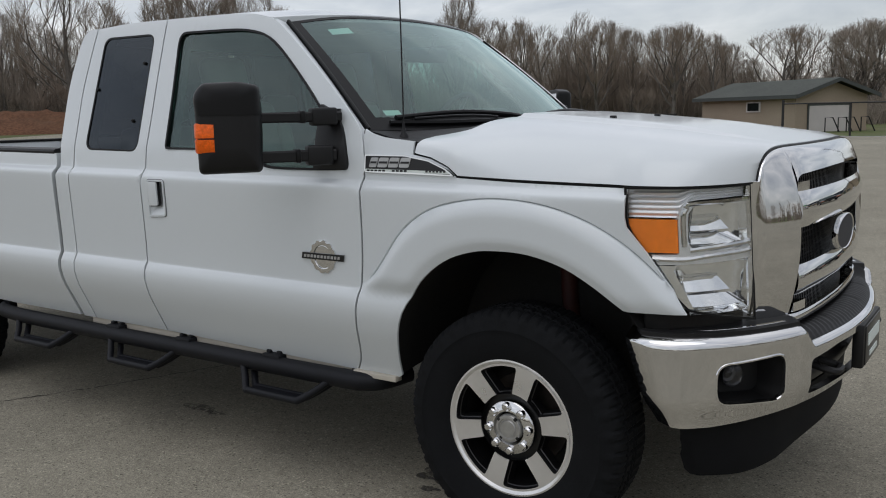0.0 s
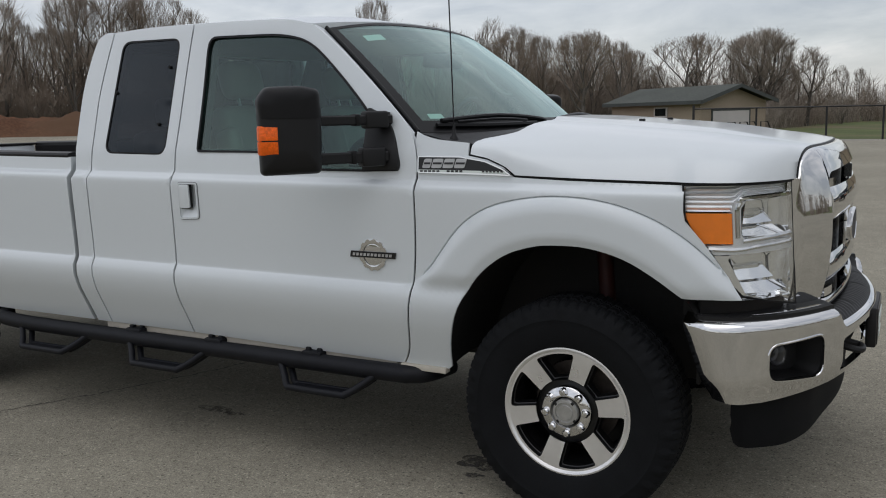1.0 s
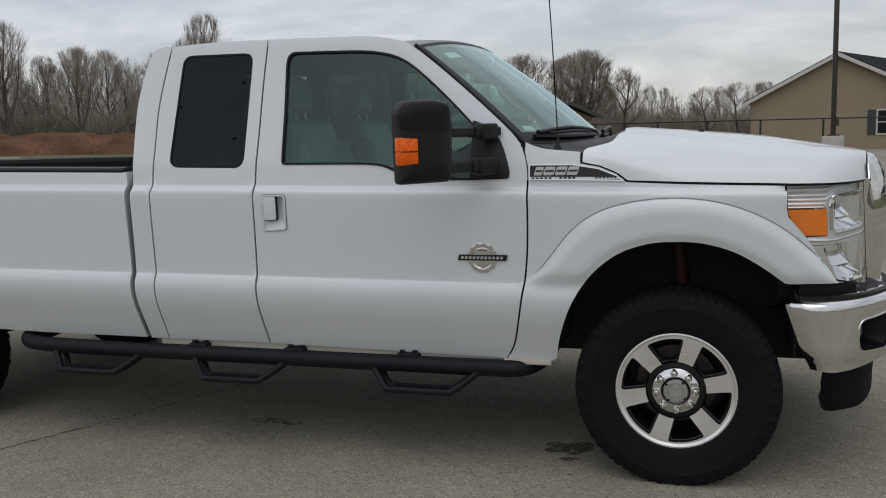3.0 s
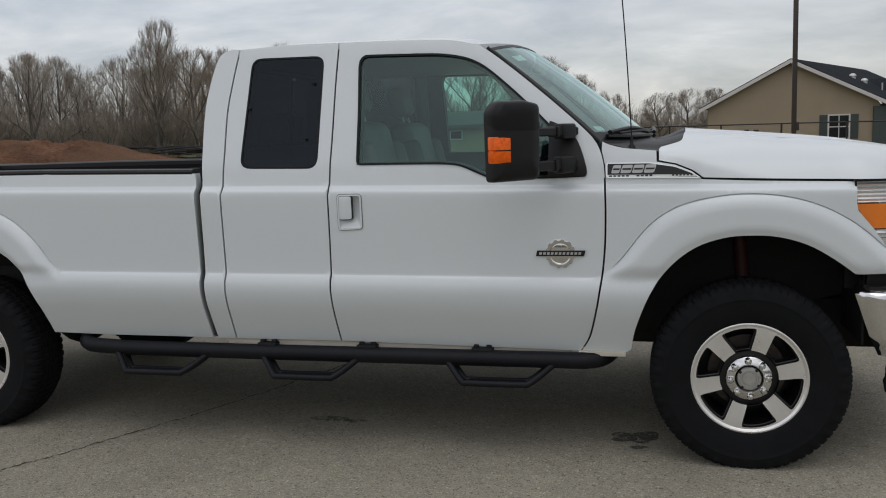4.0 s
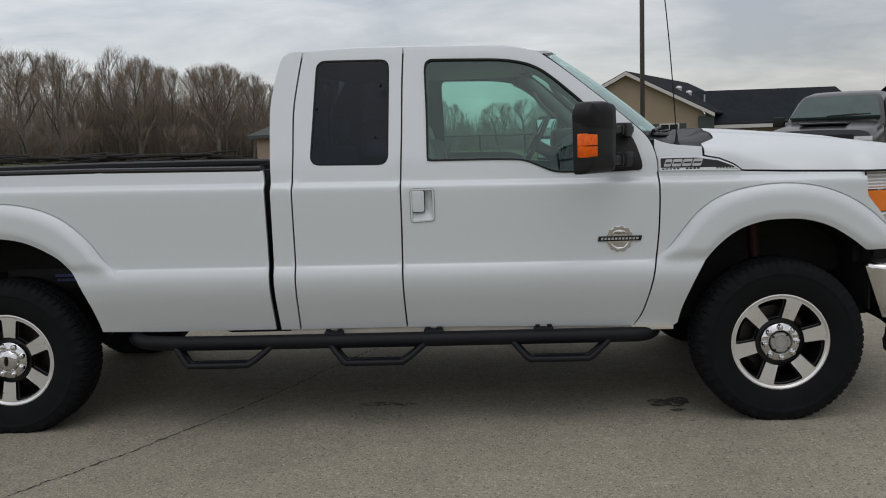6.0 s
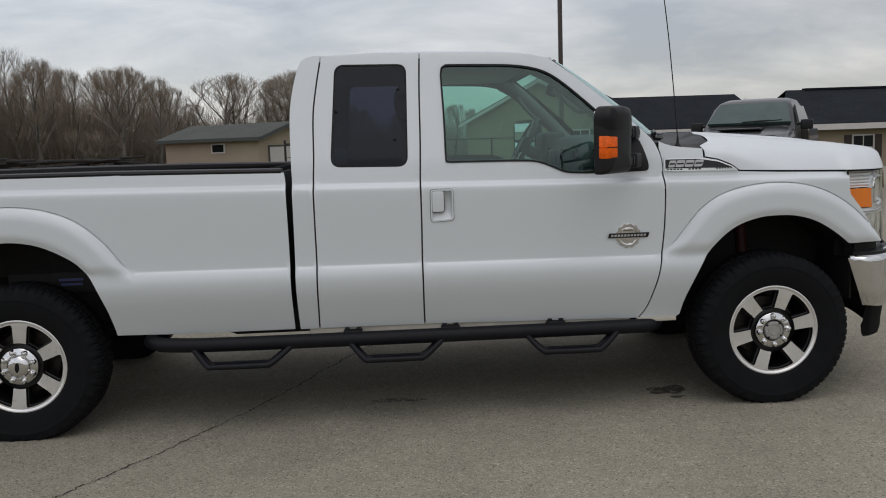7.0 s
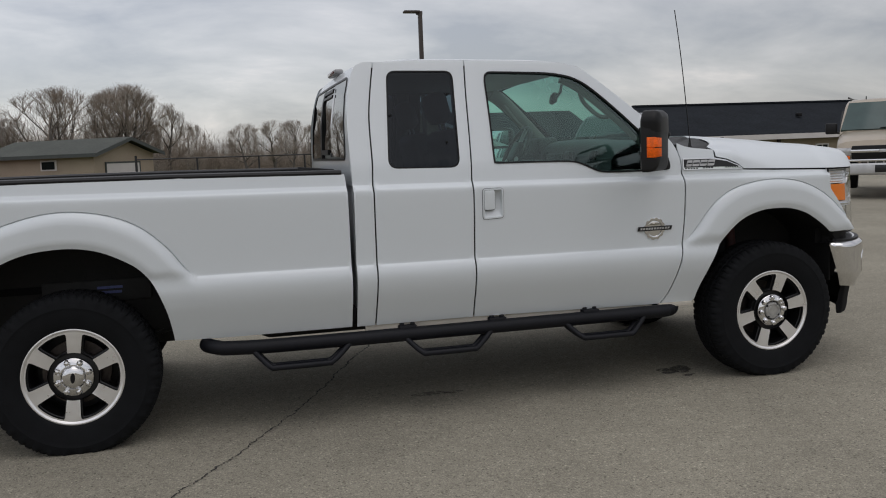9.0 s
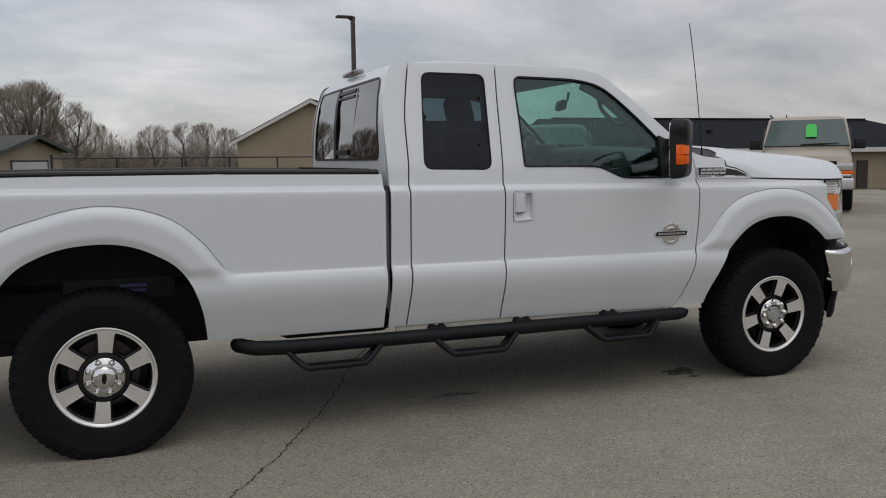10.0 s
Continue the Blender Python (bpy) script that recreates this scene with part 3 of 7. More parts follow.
def roof_edge(x):
    return float(np.interp(x, [p[0] for p in ROOFLINE], [p[1] for p in ROOFLINE]))


def roof_pt(u, v):
    s = 2 * v - 1
    xr = -2.465 + .04 * abs(s) ** 3
    xf = -1.075 - .115 * abs(s) ** 2.4
    x = xr + u * (xf - xr)
    w = -prof(roof_edge(x), x) - .004
    ze = roof_edge(max(-2.384, x)) - .0
    crown = .058 * (1 - abs(s) ** 2.3) * sstep(-2.50, -2.1, x) ** .5
    z = ze + crown - .016 * sstep(-1.32, -1.06, x) * (1 - abs(s) ** 4) - .05 * sstep(-2.40, -2.50, x)
    return (x, s * w, z)


part("roof", skirt(grid_part(roof_pt, 40, 28), (0, 0, -.03)), M_WHITE, TR)

WS_TOP = [(-1.165, .773, 1.868), (-1.10, .52, 1.905), (-1.065, .25, 1.918), (-1.055, 0, 1.922)]
WS_BOT = [(-.655, .905, 1.425), (-.50, .62, 1.415), (-.42, .32, 1.415), (-.395, 0, 1.415)]


def ws_pt(u, v, off=0.0, grow=0.0):
    s = 2 * v - 1
    a = abs(s)

    def at(row):
        P = smooth_path(row[::-1], 8)
        ys = [p.y / row[0][1] for p in P]
        return Vector([float(np.interp(a, ys, [p[k] for p in P])) for k in range(3)])
    t, b = at(WS_TOP), at(WS_BOT)
    p = t.lerp(b, u)
    n = Vector((.62, 0, .78))
    p += n * (.018 * math.sin(math.pi * u) * (1 - .6 * a ** 4) + off)
    return (p.x, p.y if s > 0 else -p.y, p.z)


ws = part("windscreen", grid_part(ws_pt, 14, 26), M_WSGLASS, TR, "clear green-tinted windscreen glass")
ws.visible_shadow = False
frit = bmesh.new()
for v0, v1, u0, u1 in ((0, .035, 0, 1), (.965, 1, 0, 1), (.035, .965, 0, .022), (.035, .965, .90, 1)):
    rows = [[frit.verts.new(ws_pt(u0 + (u1 - u0) * i / 10, v0 + (v1 - v0) * j / 16, .002)) for j in range(17)] for i in range(11)]
    for i in range(10):
        for j in range(16):
            frit.faces.new((rows[i][j], rows[i + 1][j], rows[i + 1][j + 1], rows[i][j + 1]))
part("windscreen_surround", skirt(frit, (-.006, 0, -.008)), M_TRIM, TR)
for side in (1, -1):
    bm = bmesh.new()
    path = [(x, side * (prof(z, x) + .000), z) for x, z in PILLAR[:-4]]
    rows = []
    for i, (x, y, z) in enumerate(path):
        t = i / (len(path) - 1)
        q = Vector(ws_pt(t, 0 if side == 1 else 1))
        rows.append([bm.verts.new((x, y + side * .004, z)), bm.verts.new((x + (q.x - x) * .35 + .002, y + (q.y - y) * .35, z + (q.z - z) * .35 + .003)), bm.verts.new(Vector((x, y, z)).lerp(q, .97)), bm.verts.new(Vector((x, y, z)).lerp(q, .97) + Vector((-.02, 0, -.03)))])
    for r0, r1 in zip(rows, rows[1:]):
        for j in range(3):
            bm.faces.new((r0[j], r1[j], r1[j + 1], r0[j + 1]))
    part("windscreen_pillar", bm, M_WHITE, TR)
    edge = [Vector(r) for r in (Vector(ws_pt(i / 20, .004 if side == 1 else .996, .0075)) for i in range(21))]
    part("windscreen_gasket", tube(edge, .0075, 8), M_TRIM, TR, "black rubber windscreen gasket")


# hood: its edge runs over the badge, along the fender and over the headlight
HOOD_X = [-.40, -.392, -.32, -.249, -.224, -.209, 0, .20, .40, .55, .74]
HOOD_E = [1.342, 1.341, 1.3265, 1.2965, 1.2775, 1.2645, 1.2565, 1.2495, 1.243, 1.242, 1.244]
LAMP_PLAN = sp([(.396, -.944), (.47, -.936), (.55, -.915), (.62, -.868), (.672, -.80), (.705, -.735), (.720, -.69)], 6)


def hood_edge_z(x):
    return float(np.interp(x, HOOD_X, HOOD_E))


def hood_w(x):
    """Half width of the hood at x."""
    if x < .34:
        return -skin(x, hood_edge_z(x)) - .001
    t = sstep(.34, .44, x)
    lamp = -float(np.interp(x, [p[0] for p in LAMP_PLAN], [p[1] for p in LAMP_PLAN]))
    return (1 - t) * (-skin(x, hood_edge_z(x)) - .001) + t * lamp


def hood_rear(y):
    a = abs(y)
    return float(np.interp(a, [0, .45, .70, .745, .765, .80, .85, .90, .97, 1.0], [-.255, -.265, -.285, -.296, -.318, -.345, -.38, -.39, -.39, -.39]))


def hood_z(x, y):
    ze = hood_edge_z(x)
    zc = float(np.interp(x, [-.40, 0, .40, .65, .80], [1.464, 1.439, 1.400, 1.364, 1.342]))
    w = hood_w(min(x, .719))
    a = min(abs(y), w)
    d = w - a
    soft = .115 - .03 * sstep(0, .5, x) - .035 * sstep(.48, .74, x)
    front = ze + (zc - ze) * (1 - math.exp(-d / soft)) / (1 - math.exp(-w / soft))
    z0 = max(ze, 1.341 - .05 * (x + .392))
    w0 = min(w, max(w - .03, -skin(x, z0) - .001)) if z0 > ze + .001 else w
    w0 = min(w0, w - .004) if z0 > ze + .001 else w0
    if a > w0:
        rear = ze + (z0 - ze) * d / (w - w0)
    else:
        rear = z0 + float(np.interp(w0 - a, [0, .006, .018, .04, .09, .14, .18, .22, .26, .30, .36, .47, .97], [0, .018, .033, .043, .053, .061, .068, .078, .090, .101, .112, .123, .131]))
    k = sstep(-.40, .06, x)
    dome = .014 * (1 - sstep(.395, .43, a)) * sstep(.8, .2, x)
    return rear + (front - rear) * k + dome


def hood_pt(u, v):
    s = 2 * v - 1
    s = math.copysign(1 - (1 - abs(s)) ** 1.7, s)
    xf = .719 + .040 * (1 - min(1, abs(s) / .96) ** 2.5)
    x = -.392 + u * (xf + .392)
    y = s * hood_w(min(x, .719))
    x = max(x, hood_rear(y))
    return (x, y, hood_z(x, y) + .003)


bm = grid_part(hood_pt, 60, 84)
bmesh.ops.remove_doubles(bm, verts=bm.verts, dist=.0003)
rim = [e for e in bm.edges if e.is_boundary]
made = bmesh.ops.extrude_edge_only(bm, edges=rim)
for v in made["geom"]:
    if isinstance(v, bmesh.types.BMVert):
        v.co += Vector((-.004 if v.co.x > .6 else .012, -math.copysign(.03, v.co.y) if abs(v.co.y) > .6 else 0, -.003 if abs(v.co.y) > .6 else -.03))
part("hood", bm, M_WHITE, TR, "white hood with a raised centre")
# dark backing strip along the hood's side gaps, coloured as their shade
for side in (1, -1):
    rows = []
    bm = bmesh.new()
    for i in range(80):
        x = -.40 + 1.115 * i / 79
        w, z = hood_w(x) - .012, hood_edge_z(x)
        deep = .022 if x < .385 else .003
        rows.append([bm.verts.new((x, -side * w, z - deep)), bm.verts.new((x, -side * w, z + .001)), bm.verts.new((x, -side * (w - .03), z + .001)), bm.verts.new((x, -side * (w - .03), z - deep))])
    for r0, r1 in zip(rows, rows[1:]):
        for j in range(4):
            bm.faces.new((r0[j], r1[j], r1[(j + 1) % 4], r0[(j + 1) % 4]))
    part("hood_gap_shade", bm, M_TRIM, TR, "dark strip painting the shade in the hood gap")
# dark tube along the hood's front edge paints that gap's shade
rows = []
for i in range(81):
    y = -.69 + 1.38 * i / 80
    xf = .719 + .040 * (1 - min(1, abs(y) / .69 / .96) ** 2.5)
    rows.append((xf + .003, y, hood_z(min(xf, .79), abs(y)) - .002))
part("hood_gap_shade", tube(rows, .0035, 8), M_TRIM, TR, "dark strip painting the shade in the hood gap")
for y in (-.29, .18):
    part("washer_nozzle", box((.060, y - .009, hood_z(.07, y) - .002), (.085, y + .009, hood_z(.07, y) + .012), .004), M_PLASTIC, TR)


# cowl below the windscreen
def cowl_pt(u, v):
    s = 2 * v - 1
    y = s * .93
    a = Vector(ws_pt(1.0, v))
    a.y = s * .915
    xr = hood_rear(y) - .003
    hz = hood_z(xr, min(.96, abs(y))) - .006
    b = Vector((xr, y, hz + (1.378 - hz) * sstep(.76, .84, abs(y))))
    if u > .94:
        return b + Vector((.03, 0, -.05))
    p = a.lerp(b, u / .94)
    p.z += .003 * math.sin(u * 9)
    return p


part("cowl", skirt(grid_part(cowl_pt, 16, 60), (0, 0, -.04)), M_PLASTIC, TR, "black plastic cowl under the windscreen")


# ---- the white pickup: front end ----
def plan_at(rows, s):
    """A point (x, y) on a plan curve given as (x, y) rows, s from 0 to 1 along it."""
    d = [0.0]
    for a, b in zip(rows, rows[1:]):
        d.append(d[-1] + math.hypot(b[0] - a[0], b[1] - a[1]))
    q = s * d[-1]
    return float(np.interp(q, d, [r[0] for r in rows])), float(np.interp(q, d, [r[1] for r in rows]))


def plan_len(rows):
    return sum(math.hypot(b[0] - a[0], b[1] - a[1]) for a, b in zip(rows, rows[1:]))


LAMP_LEN = plan_len(LAMP_PLAN)


def lamp_s(x):
    """Distance along the lamp's plan curve at which it reaches x."""
    d, out = 0.0, []
    for a, b in zip(LAMP_PLAN, LAMP_PLAN[1:]):
        out.append((a[0], d))
        d += math.hypot(b[0] - a[0], b[1] - a[1])
    out.append((LAMP_PLAN[-1][0], d))
    return float(np.interp(x, [o[0] for o in out], [o[1] for o in out]))


def lamp_fn(depth, side):
    def fn(s, z):
        a, b = plan_at(LAMP_PLAN, max(0, s - .004) / LAMP_LEN), plan_at(LAMP_PLAN, min(LAMP_LEN, s + .004) / LAMP_LEN)
        x, y = plan_at(LAMP_PLAN, min(1, max(0, s / LAMP_LEN)))
        n = Vector((a[1] - b[1], b[0] - a[0])).normalized()
        if n.x < 0 and n.y > 0:
            n = -n
        slope = .06 * (z - 1.05)
        return Vector((x - abs(n.x) * depth - slope, (y + abs(n.y) * depth) * side, z))
    return fn


def lamp_sheet(outline, depth, side, thick=.012, step=.02):
    """A piece of the headlight laid on the lamp's curve, depth metres behind its lens."""
    fn = lamp_fn(depth, side)
    bm = bmesh.new()
    outline = resample([tuple(p) for p in outline], step)
    arr = np.array(outline)
    pts = list(outline)
    for a in np.arange(arr[:, 0].min() + step / 2, arr[:, 0].max(), step):
        for b in np.arange(arr[:, 1].min() + step / 2, arr[:, 1].max(), step):
            if inside((a, b), outline) and np.min((arr[:, 0] - a) ** 2 + (arr[:, 1] - b) ** 2) > (.5 * step) ** 2:
                pts.append((float(a), float(b)))
    k = len(outline)
    v2, _, tris, _, _, _ = mathutils.geometry.delaunay_2d_cdt([Vector(p) for p in pts], [(i, (i + 1) % k) for i in range(k)], [], 0, 1e-6)
    vs = [bm.verts.new(fn(p.x, p.y)) for p in v2]
    for t in tris:
        c = sum((v2[i] for i in t), Vector((0, 0))) / 3
        if inside(c, outline):
            bm.faces.new([vs[i] for i in t])
    bmesh.ops.delete(bm, geom=[v for v in bm.verts if not v.link_faces], context="VERTS")
    rim = [e for e in bm.edges if e.is_boundary]
    made = bmesh.ops.extrude_edge_only(bm, edges=rim)
    for v in made["geom"]:
        if isinstance(v, bmesh.types.BMVert):
            v.co += Vector((-thick * .7, side * thick * .7, 0))
    return bm


def lamp_ring(outline, width, depth, side):
    """A narrow seal round the lamp."""
    A = resample([tuple(p) for p in outline], .02)
    B = inset(A, width)
    f0, f1 = lamp_fn(-.001, side), lamp_fn(depth, side)
    bm = bmesh.new()
    rows = [[bm.verts.new(f1(*p)) for p in A], [bm.verts.new(f0(*p)) for p in A], [bm.verts.new(f0(*p)) for p in B], [bm.verts.new(f1(*p)) for p in B]]
    k = len(A)
    for r0, r1 in zip(rows, rows[1:]):
        for i in range(k):
            bm.faces.new((r0[i], r0[(i + 1) % k], r1[(i + 1) % k], r1[i]))
    return bm


S_AMB = lamp_s(.560)
S_LOW = lamp_s(.592)
M_AMBERLAMP = mat("amber_headlight_lens", (0.92, 0.225, 0.006), 0.25, coat=0.35, var=0.08, var_scale=30, fine=0.06, fine_scale=120)
M_LAMPTRIM = mat("silver_lamp_trim", (0.78, 0.79, 0.80), 0.28, 0.6, var=0.05, var_scale=40)
LAMP_OUT = [(.006, 1.242), (.006, 1.125), (.012, 1.115), (lamp_s(.445), 1.030), (lamp_s(.515), .93), (S_LOW - .02, .860), (S_LOW + .10, .835), (LAMP_LEN - .004, .810), (LAMP_LEN - .004, 1.243)]
for side in (1, -1):
    lamp = part("headlight", lamp_sheet(LAMP_OUT, .085, side, .05, .04), M_REFL, TR, "clear headlight with amber side lens")
    lens = part("lens", lamp_sheet(LAMP_OUT, .000, side, .004), M_LENS, lamp, "clear plastic lens")
    lens.visible_shadow = False
    part("lamp_seal", lamp_ring(LAMP_OUT, .007, .006, side), M_TRIM, lamp, "black rubber seal")
    amb = [(.014, 1.142), (S_AMB - .004, 1.142), (S_AMB - .004, 1.040), (lamp_s(.463), 1.040), (.016, 1.112)]
    part("amber_lens", lamp_sheet(amb, .010, side, .03), M_AMBERLAMP, lamp, "amber turn signal lens")
    # fluted upper chamber
    bm = bmesh.new()
    n, k = 40, 36
    rows = []
    for i in range(n + 1):
        row = []
        for j in range(k + 1):
            sx = .010 + (LAMP_LEN - .024) * i / n
            low = 1.148 if sx < S_AMB else 1.148 + (1.196 - 1.148) * sstep(S_AMB, S_AMB + .06, sx)
            z = low + (1.241 - low) * j / k
            row.append(bm.verts.new(lamp_fn(.014 + .010 * (1 - abs((j / k * 6) % 1 - .3)), side)(sx, z)))
        rows.append(row)
    for i in range(n):
        for j in range(k):
            bm.faces.new((rows[i][j], rows[i + 1][j], rows[i + 1][j + 1], rows[i][j + 1]))
    part("reflector_flutes", bm, M_LAMPTRIM, lamp, "fluted silver reflector")
    # two reflector bowls behind the lens, each with a sloping floor
    cuts = [0, .01, .03, .06, .11, .2, .3, .4, .5, .6, .7, .8, .89, .94, .97, .99, 1]
    for z0, z1, s0, s_top in ((1.044, 1.190, S_AMB + .022, S_AMB + .05), (.846, 1.010, S_LOW - .012, S_AMB - .02)):
        s1 = LAMP_LEN - .016
        left = lambda b: s0 + (s_top - s0) * b
        at = lambda a, b, dep: lamp_fn(dep, side)(left(b) + (s1 - left(b)) * a, z0 + (z1 - z0) * b)
        bm = bmesh.new()
        rows = []
        for a in cuts:
            row = []
            for b in cuts:
                bowl = .052 * (1 - (2 * a - 1) ** 16) ** .6 * (1 - (2 * b - 1) ** 16) ** .6 + .010 * (1 - (2 * a - 1) ** 2)
                row.append(bm.verts.new(at(a, b, .014 + bowl)))
            rows.append(row)
        for r0, r1 in zip(rows, rows[1:]):
            for q in range(len(cuts) - 1):
                bm.faces.new((r0[q], r1[q], r1[q + 1], r0[q + 1]))
        bowl = part("reflector", bm, M_REFL, lamp, "shaped silver reflector")
        tiers = ([(.06, .66, .66, .069), (.06, .78, .40, .046)], [(.06, .78, .34, .050), (.06, .95, .14, .024)], [(.06, .66, .72, .069), (.06, .62, .67, .055)])
        for tier in tiers:
            bm = bmesh.new()
            hi, lo = tier
            n = 7
            strip = []
            for a0, a1, b, dep in (hi, lo):
                strip.append([bm.verts.new(at(a0 + (a1 - a0) * q / n, b, dep + .004 * math.sin(math.pi * q / n))) for q in range(n + 1)])
            a0, a1, b, dep = lo
            strip.append([bm.verts.new(at(a0 + (a1 - a0) * q / n, b - .03, dep + .02)) for q in range(n + 1)])
            for r0, r1 in zip(strip, strip[1:]):
                for q in range(n):
                    bm.faces.new((r0[q], r0[q + 1], r1[q + 1], r1[q]))
            part("reflector_step", bm, M_REFL, bowl)
    stp = [(lamp_s(.472), 1.000), (S_AMB - .010, 1.000), (S_AMB - .022, .985), (S_LOW + .004, .856), (S_LOW - .03, .868), (lamp_s(.515) + .008, .935)]
    part("lamp_step", lamp_sheet(stp, .012, side, .03, .015), M_REFL, lamp)
    bez = rounded([(S_AMB - .002, 1.146), (S_AMB + .012, 1.182), (S_AMB + .045, 1.203), (LAMP_LEN - .012, 1.206), (LAMP_LEN - .012, 1.190), (S_AMB + .05, 1.186), (S_AMB + .028, 1.158), (S_AMB + .026, 1.068), (S_AMB + .05, 1.044), (LAMP_LEN - .012, 1.048), (LAMP_LEN - .012, 1.012), (S_AMB + .02, 1.006), (S_AMB - .07, 1.002), (lamp_s(.475), 1.034), (S_AMB - .002, 1.036)], .008, 3)
    part("lamp_bezel", lamp_sheet(bez, .008, side, .03, .012), M_LAMPTRIM, lamp)
    # rolled chrome edges between the chambers
    near = lamp_fn(.010, side)
    for path in ([(lamp_s(.478), 1.022), (S_AMB - .01, 1.020), (S_AMB + .03, 1.022), (S_AMB + .10, 1.030), (LAMP_LEN - .014, 1.036)],
                 [(S_AMB + .014, 1.060), (S_AMB + .014, 1.145), (S_AMB + .024, 1.175), (S_AMB + .05, 1.192), (LAMP_LEN - .016, 1.198)],
                 [(S_AMB + .03, 1.048), (S_AMB + .10, 1.054), (LAMP_LEN - .016, 1.062)]):
        part("lamp_edge", tube([near(*q[:2]) for q in smooth_path([(a, b, 0) for a, b in path], 5)], .009, 8), M_CHROME, lamp)

# grille: chrome shell, three bars, dark mesh, oval emblem
GP = sp([(.714, -.700), (.735, -.672), (.780, -.620), (.815, -.575), (.838, -.540), (.856, -.49), (.872, -.40), (.888, -.25), (.896, -.10), (.898, 0)], 5)
GP = [(.714 + .74 * (x - .714), y) for x, y in GP]
GPLAN = GP + [(x, -y) for x, y in GP[-2::-1]]


def gp(y, dx=0.0):
    a = abs(y)
    xs = [p[0] for p in GP][::-1]
    ys = [-p[1] for p in GP][::-1]
    return float(np.interp(a, ys, xs)) + dx


def front_slab(y0, y1, z0, z1, dx, depth, ny=40, bow=0.0, bulge=0.0):
    """A slab across the grille that follows its plan."""
    bm = bmesh.new()
    rows = []
    for i in range(ny + 1):
        y = y0 + (y1 - y0) * i / ny
        x = gp(y, dx)
        zz = bow * (1 - (2 * i / ny - 1) ** 2)
        k = 10
        ring = []
        for j in range(k + 1):
            t = j / k
            ring.append(bm.verts.new((x + bulge * (1 - (2 * t - 1) ** 2), y, z0 + (z1 - z0) * t + zz)))
        ring.append(bm.verts.new((x - depth, y, z1 + zz)))
        ring.append(bm.verts.new((x - depth, y, z0 + zz)))
        rows.append(ring)
    n = len(rows[0])
    for r0, r1 in zip(rows, rows[1:]):
        for j in range(n):
            bm.faces.new((r0[j], r1[j], r1[(j + 1) % n], r0[(j + 1) % n]))
    bm.faces.new(rows[0])
    bm.faces.new(rows[-1][::-1])
    return bm


def shell_top(y):
    """Hood edge above the grille: x and z."""
    a = min(abs(y), .69)
    xf = .719 + .040 * (1 - min(1, a / .69 / .96) ** 2.5)
    return xf + .010, hood_z(min(xf, .79), a) - .004


def belly(z, a):
    """How far the shell bows forward at a height."""
    return .018 * max(0, 1 - ((z - 1.02) / .27) ** 2) * sstep(.702, .68, a)


def shell_pt(u, v):
    """The chrome shell: from the hood's edge over the brow, down its sides."""
    s = 2 * v - 1
    y = .700 * s
    a = abs(y)
    xt, zt = shell_top(y)
    xb = gp(y)
    zv = 1.125
    q0, q1, q2 = Vector((xt, zt)), Vector((xb + .002, zt + .002)), Vector((xb + .010, zv))
    opening = a < .545
    zb = 1.268 - .010 * (a / .54) ** 2 - .03 * (1 - math.sqrt(max(0, 1 - (max(0, a - .495) / .05) ** 2))) if opening else .795
    bend = lambda k: (1 - k) ** 2 * q0 + 2 * k * (1 - k) * q1 + k * k * q2
    if opening:
        ks = [i / 40 for i in range(41)]
        kb = float(np.interp(-zb, [-bend(k).y for k in ks], ks))
        q = bend(min(1.0, u / .85) * kb)
        lip = max(0, u - .85) / .15
        return (q.x + belly(q.y, a) - .028 * lip, y, q.y - .002 * lip)
    q = bend(min(1.0, u / .5))
    x, z = q.x, q.y
    if u > .5:
        t = (u - .5) / .5
        z = zv + (zb - zv) * t
        x = q.x + .012 * t - .034 * t * t
    return (x + belly(z, a), y, z)


gr = part("grille", skirt(grid_part(shell_pt, 40, 160), (-.03, 0, 0)), M_CHROME, TR, "chrome grille with bars and oval emblem")
part("grille_bar", front_slab(-.535, .535, 1.085, 1.205, .000, .05, bulge=.022), M_CHROME, gr)
part("grille_bar", front_slab(-.530, .530, .865, .962, -.002, .05, bulge=.020), M_CHROME, gr)
part("grille_bar", front_slab(-.560, .560, .775, .806, .004, .06, bulge=.006), M_CHROME, gr)
for side in (1, -1):
    for za, zb in ((1.205, 1.235), (.81, .84)):
        part("grille_bracket", front_slab(-side * .53, -side * .44, za, zb, .0, .03, 6), M_CHROME, gr)
bm = bmesh.new()
for i in range(26):
    z = .79 + i * .0195
    bm2 = front_slab(-.56, .56, z, z + .006, -.050, .012, 24)
    me_tmp = bpy.data.meshes.new("tmp")
    bm2.to_mesh(me_tmp); bm2.free()
    bm.from_mesh(me_tmp)
    bpy.data.meshes.remove(me_tmp)
for i in range(57):
    y = -.56 + i * .02
    add_box(bm, (gp(y) - .062, y - .003, .79), (gp(y) - .048, y + .003, 1.29))
part("grille_mesh", bm, M_TRIM, gr, "black mesh behind the bars")
part("grille_backing", front_slab(-.60, .60, .74, 1.30, -.085, .03), M_TRIM, gr)
bm = bmesh.new()
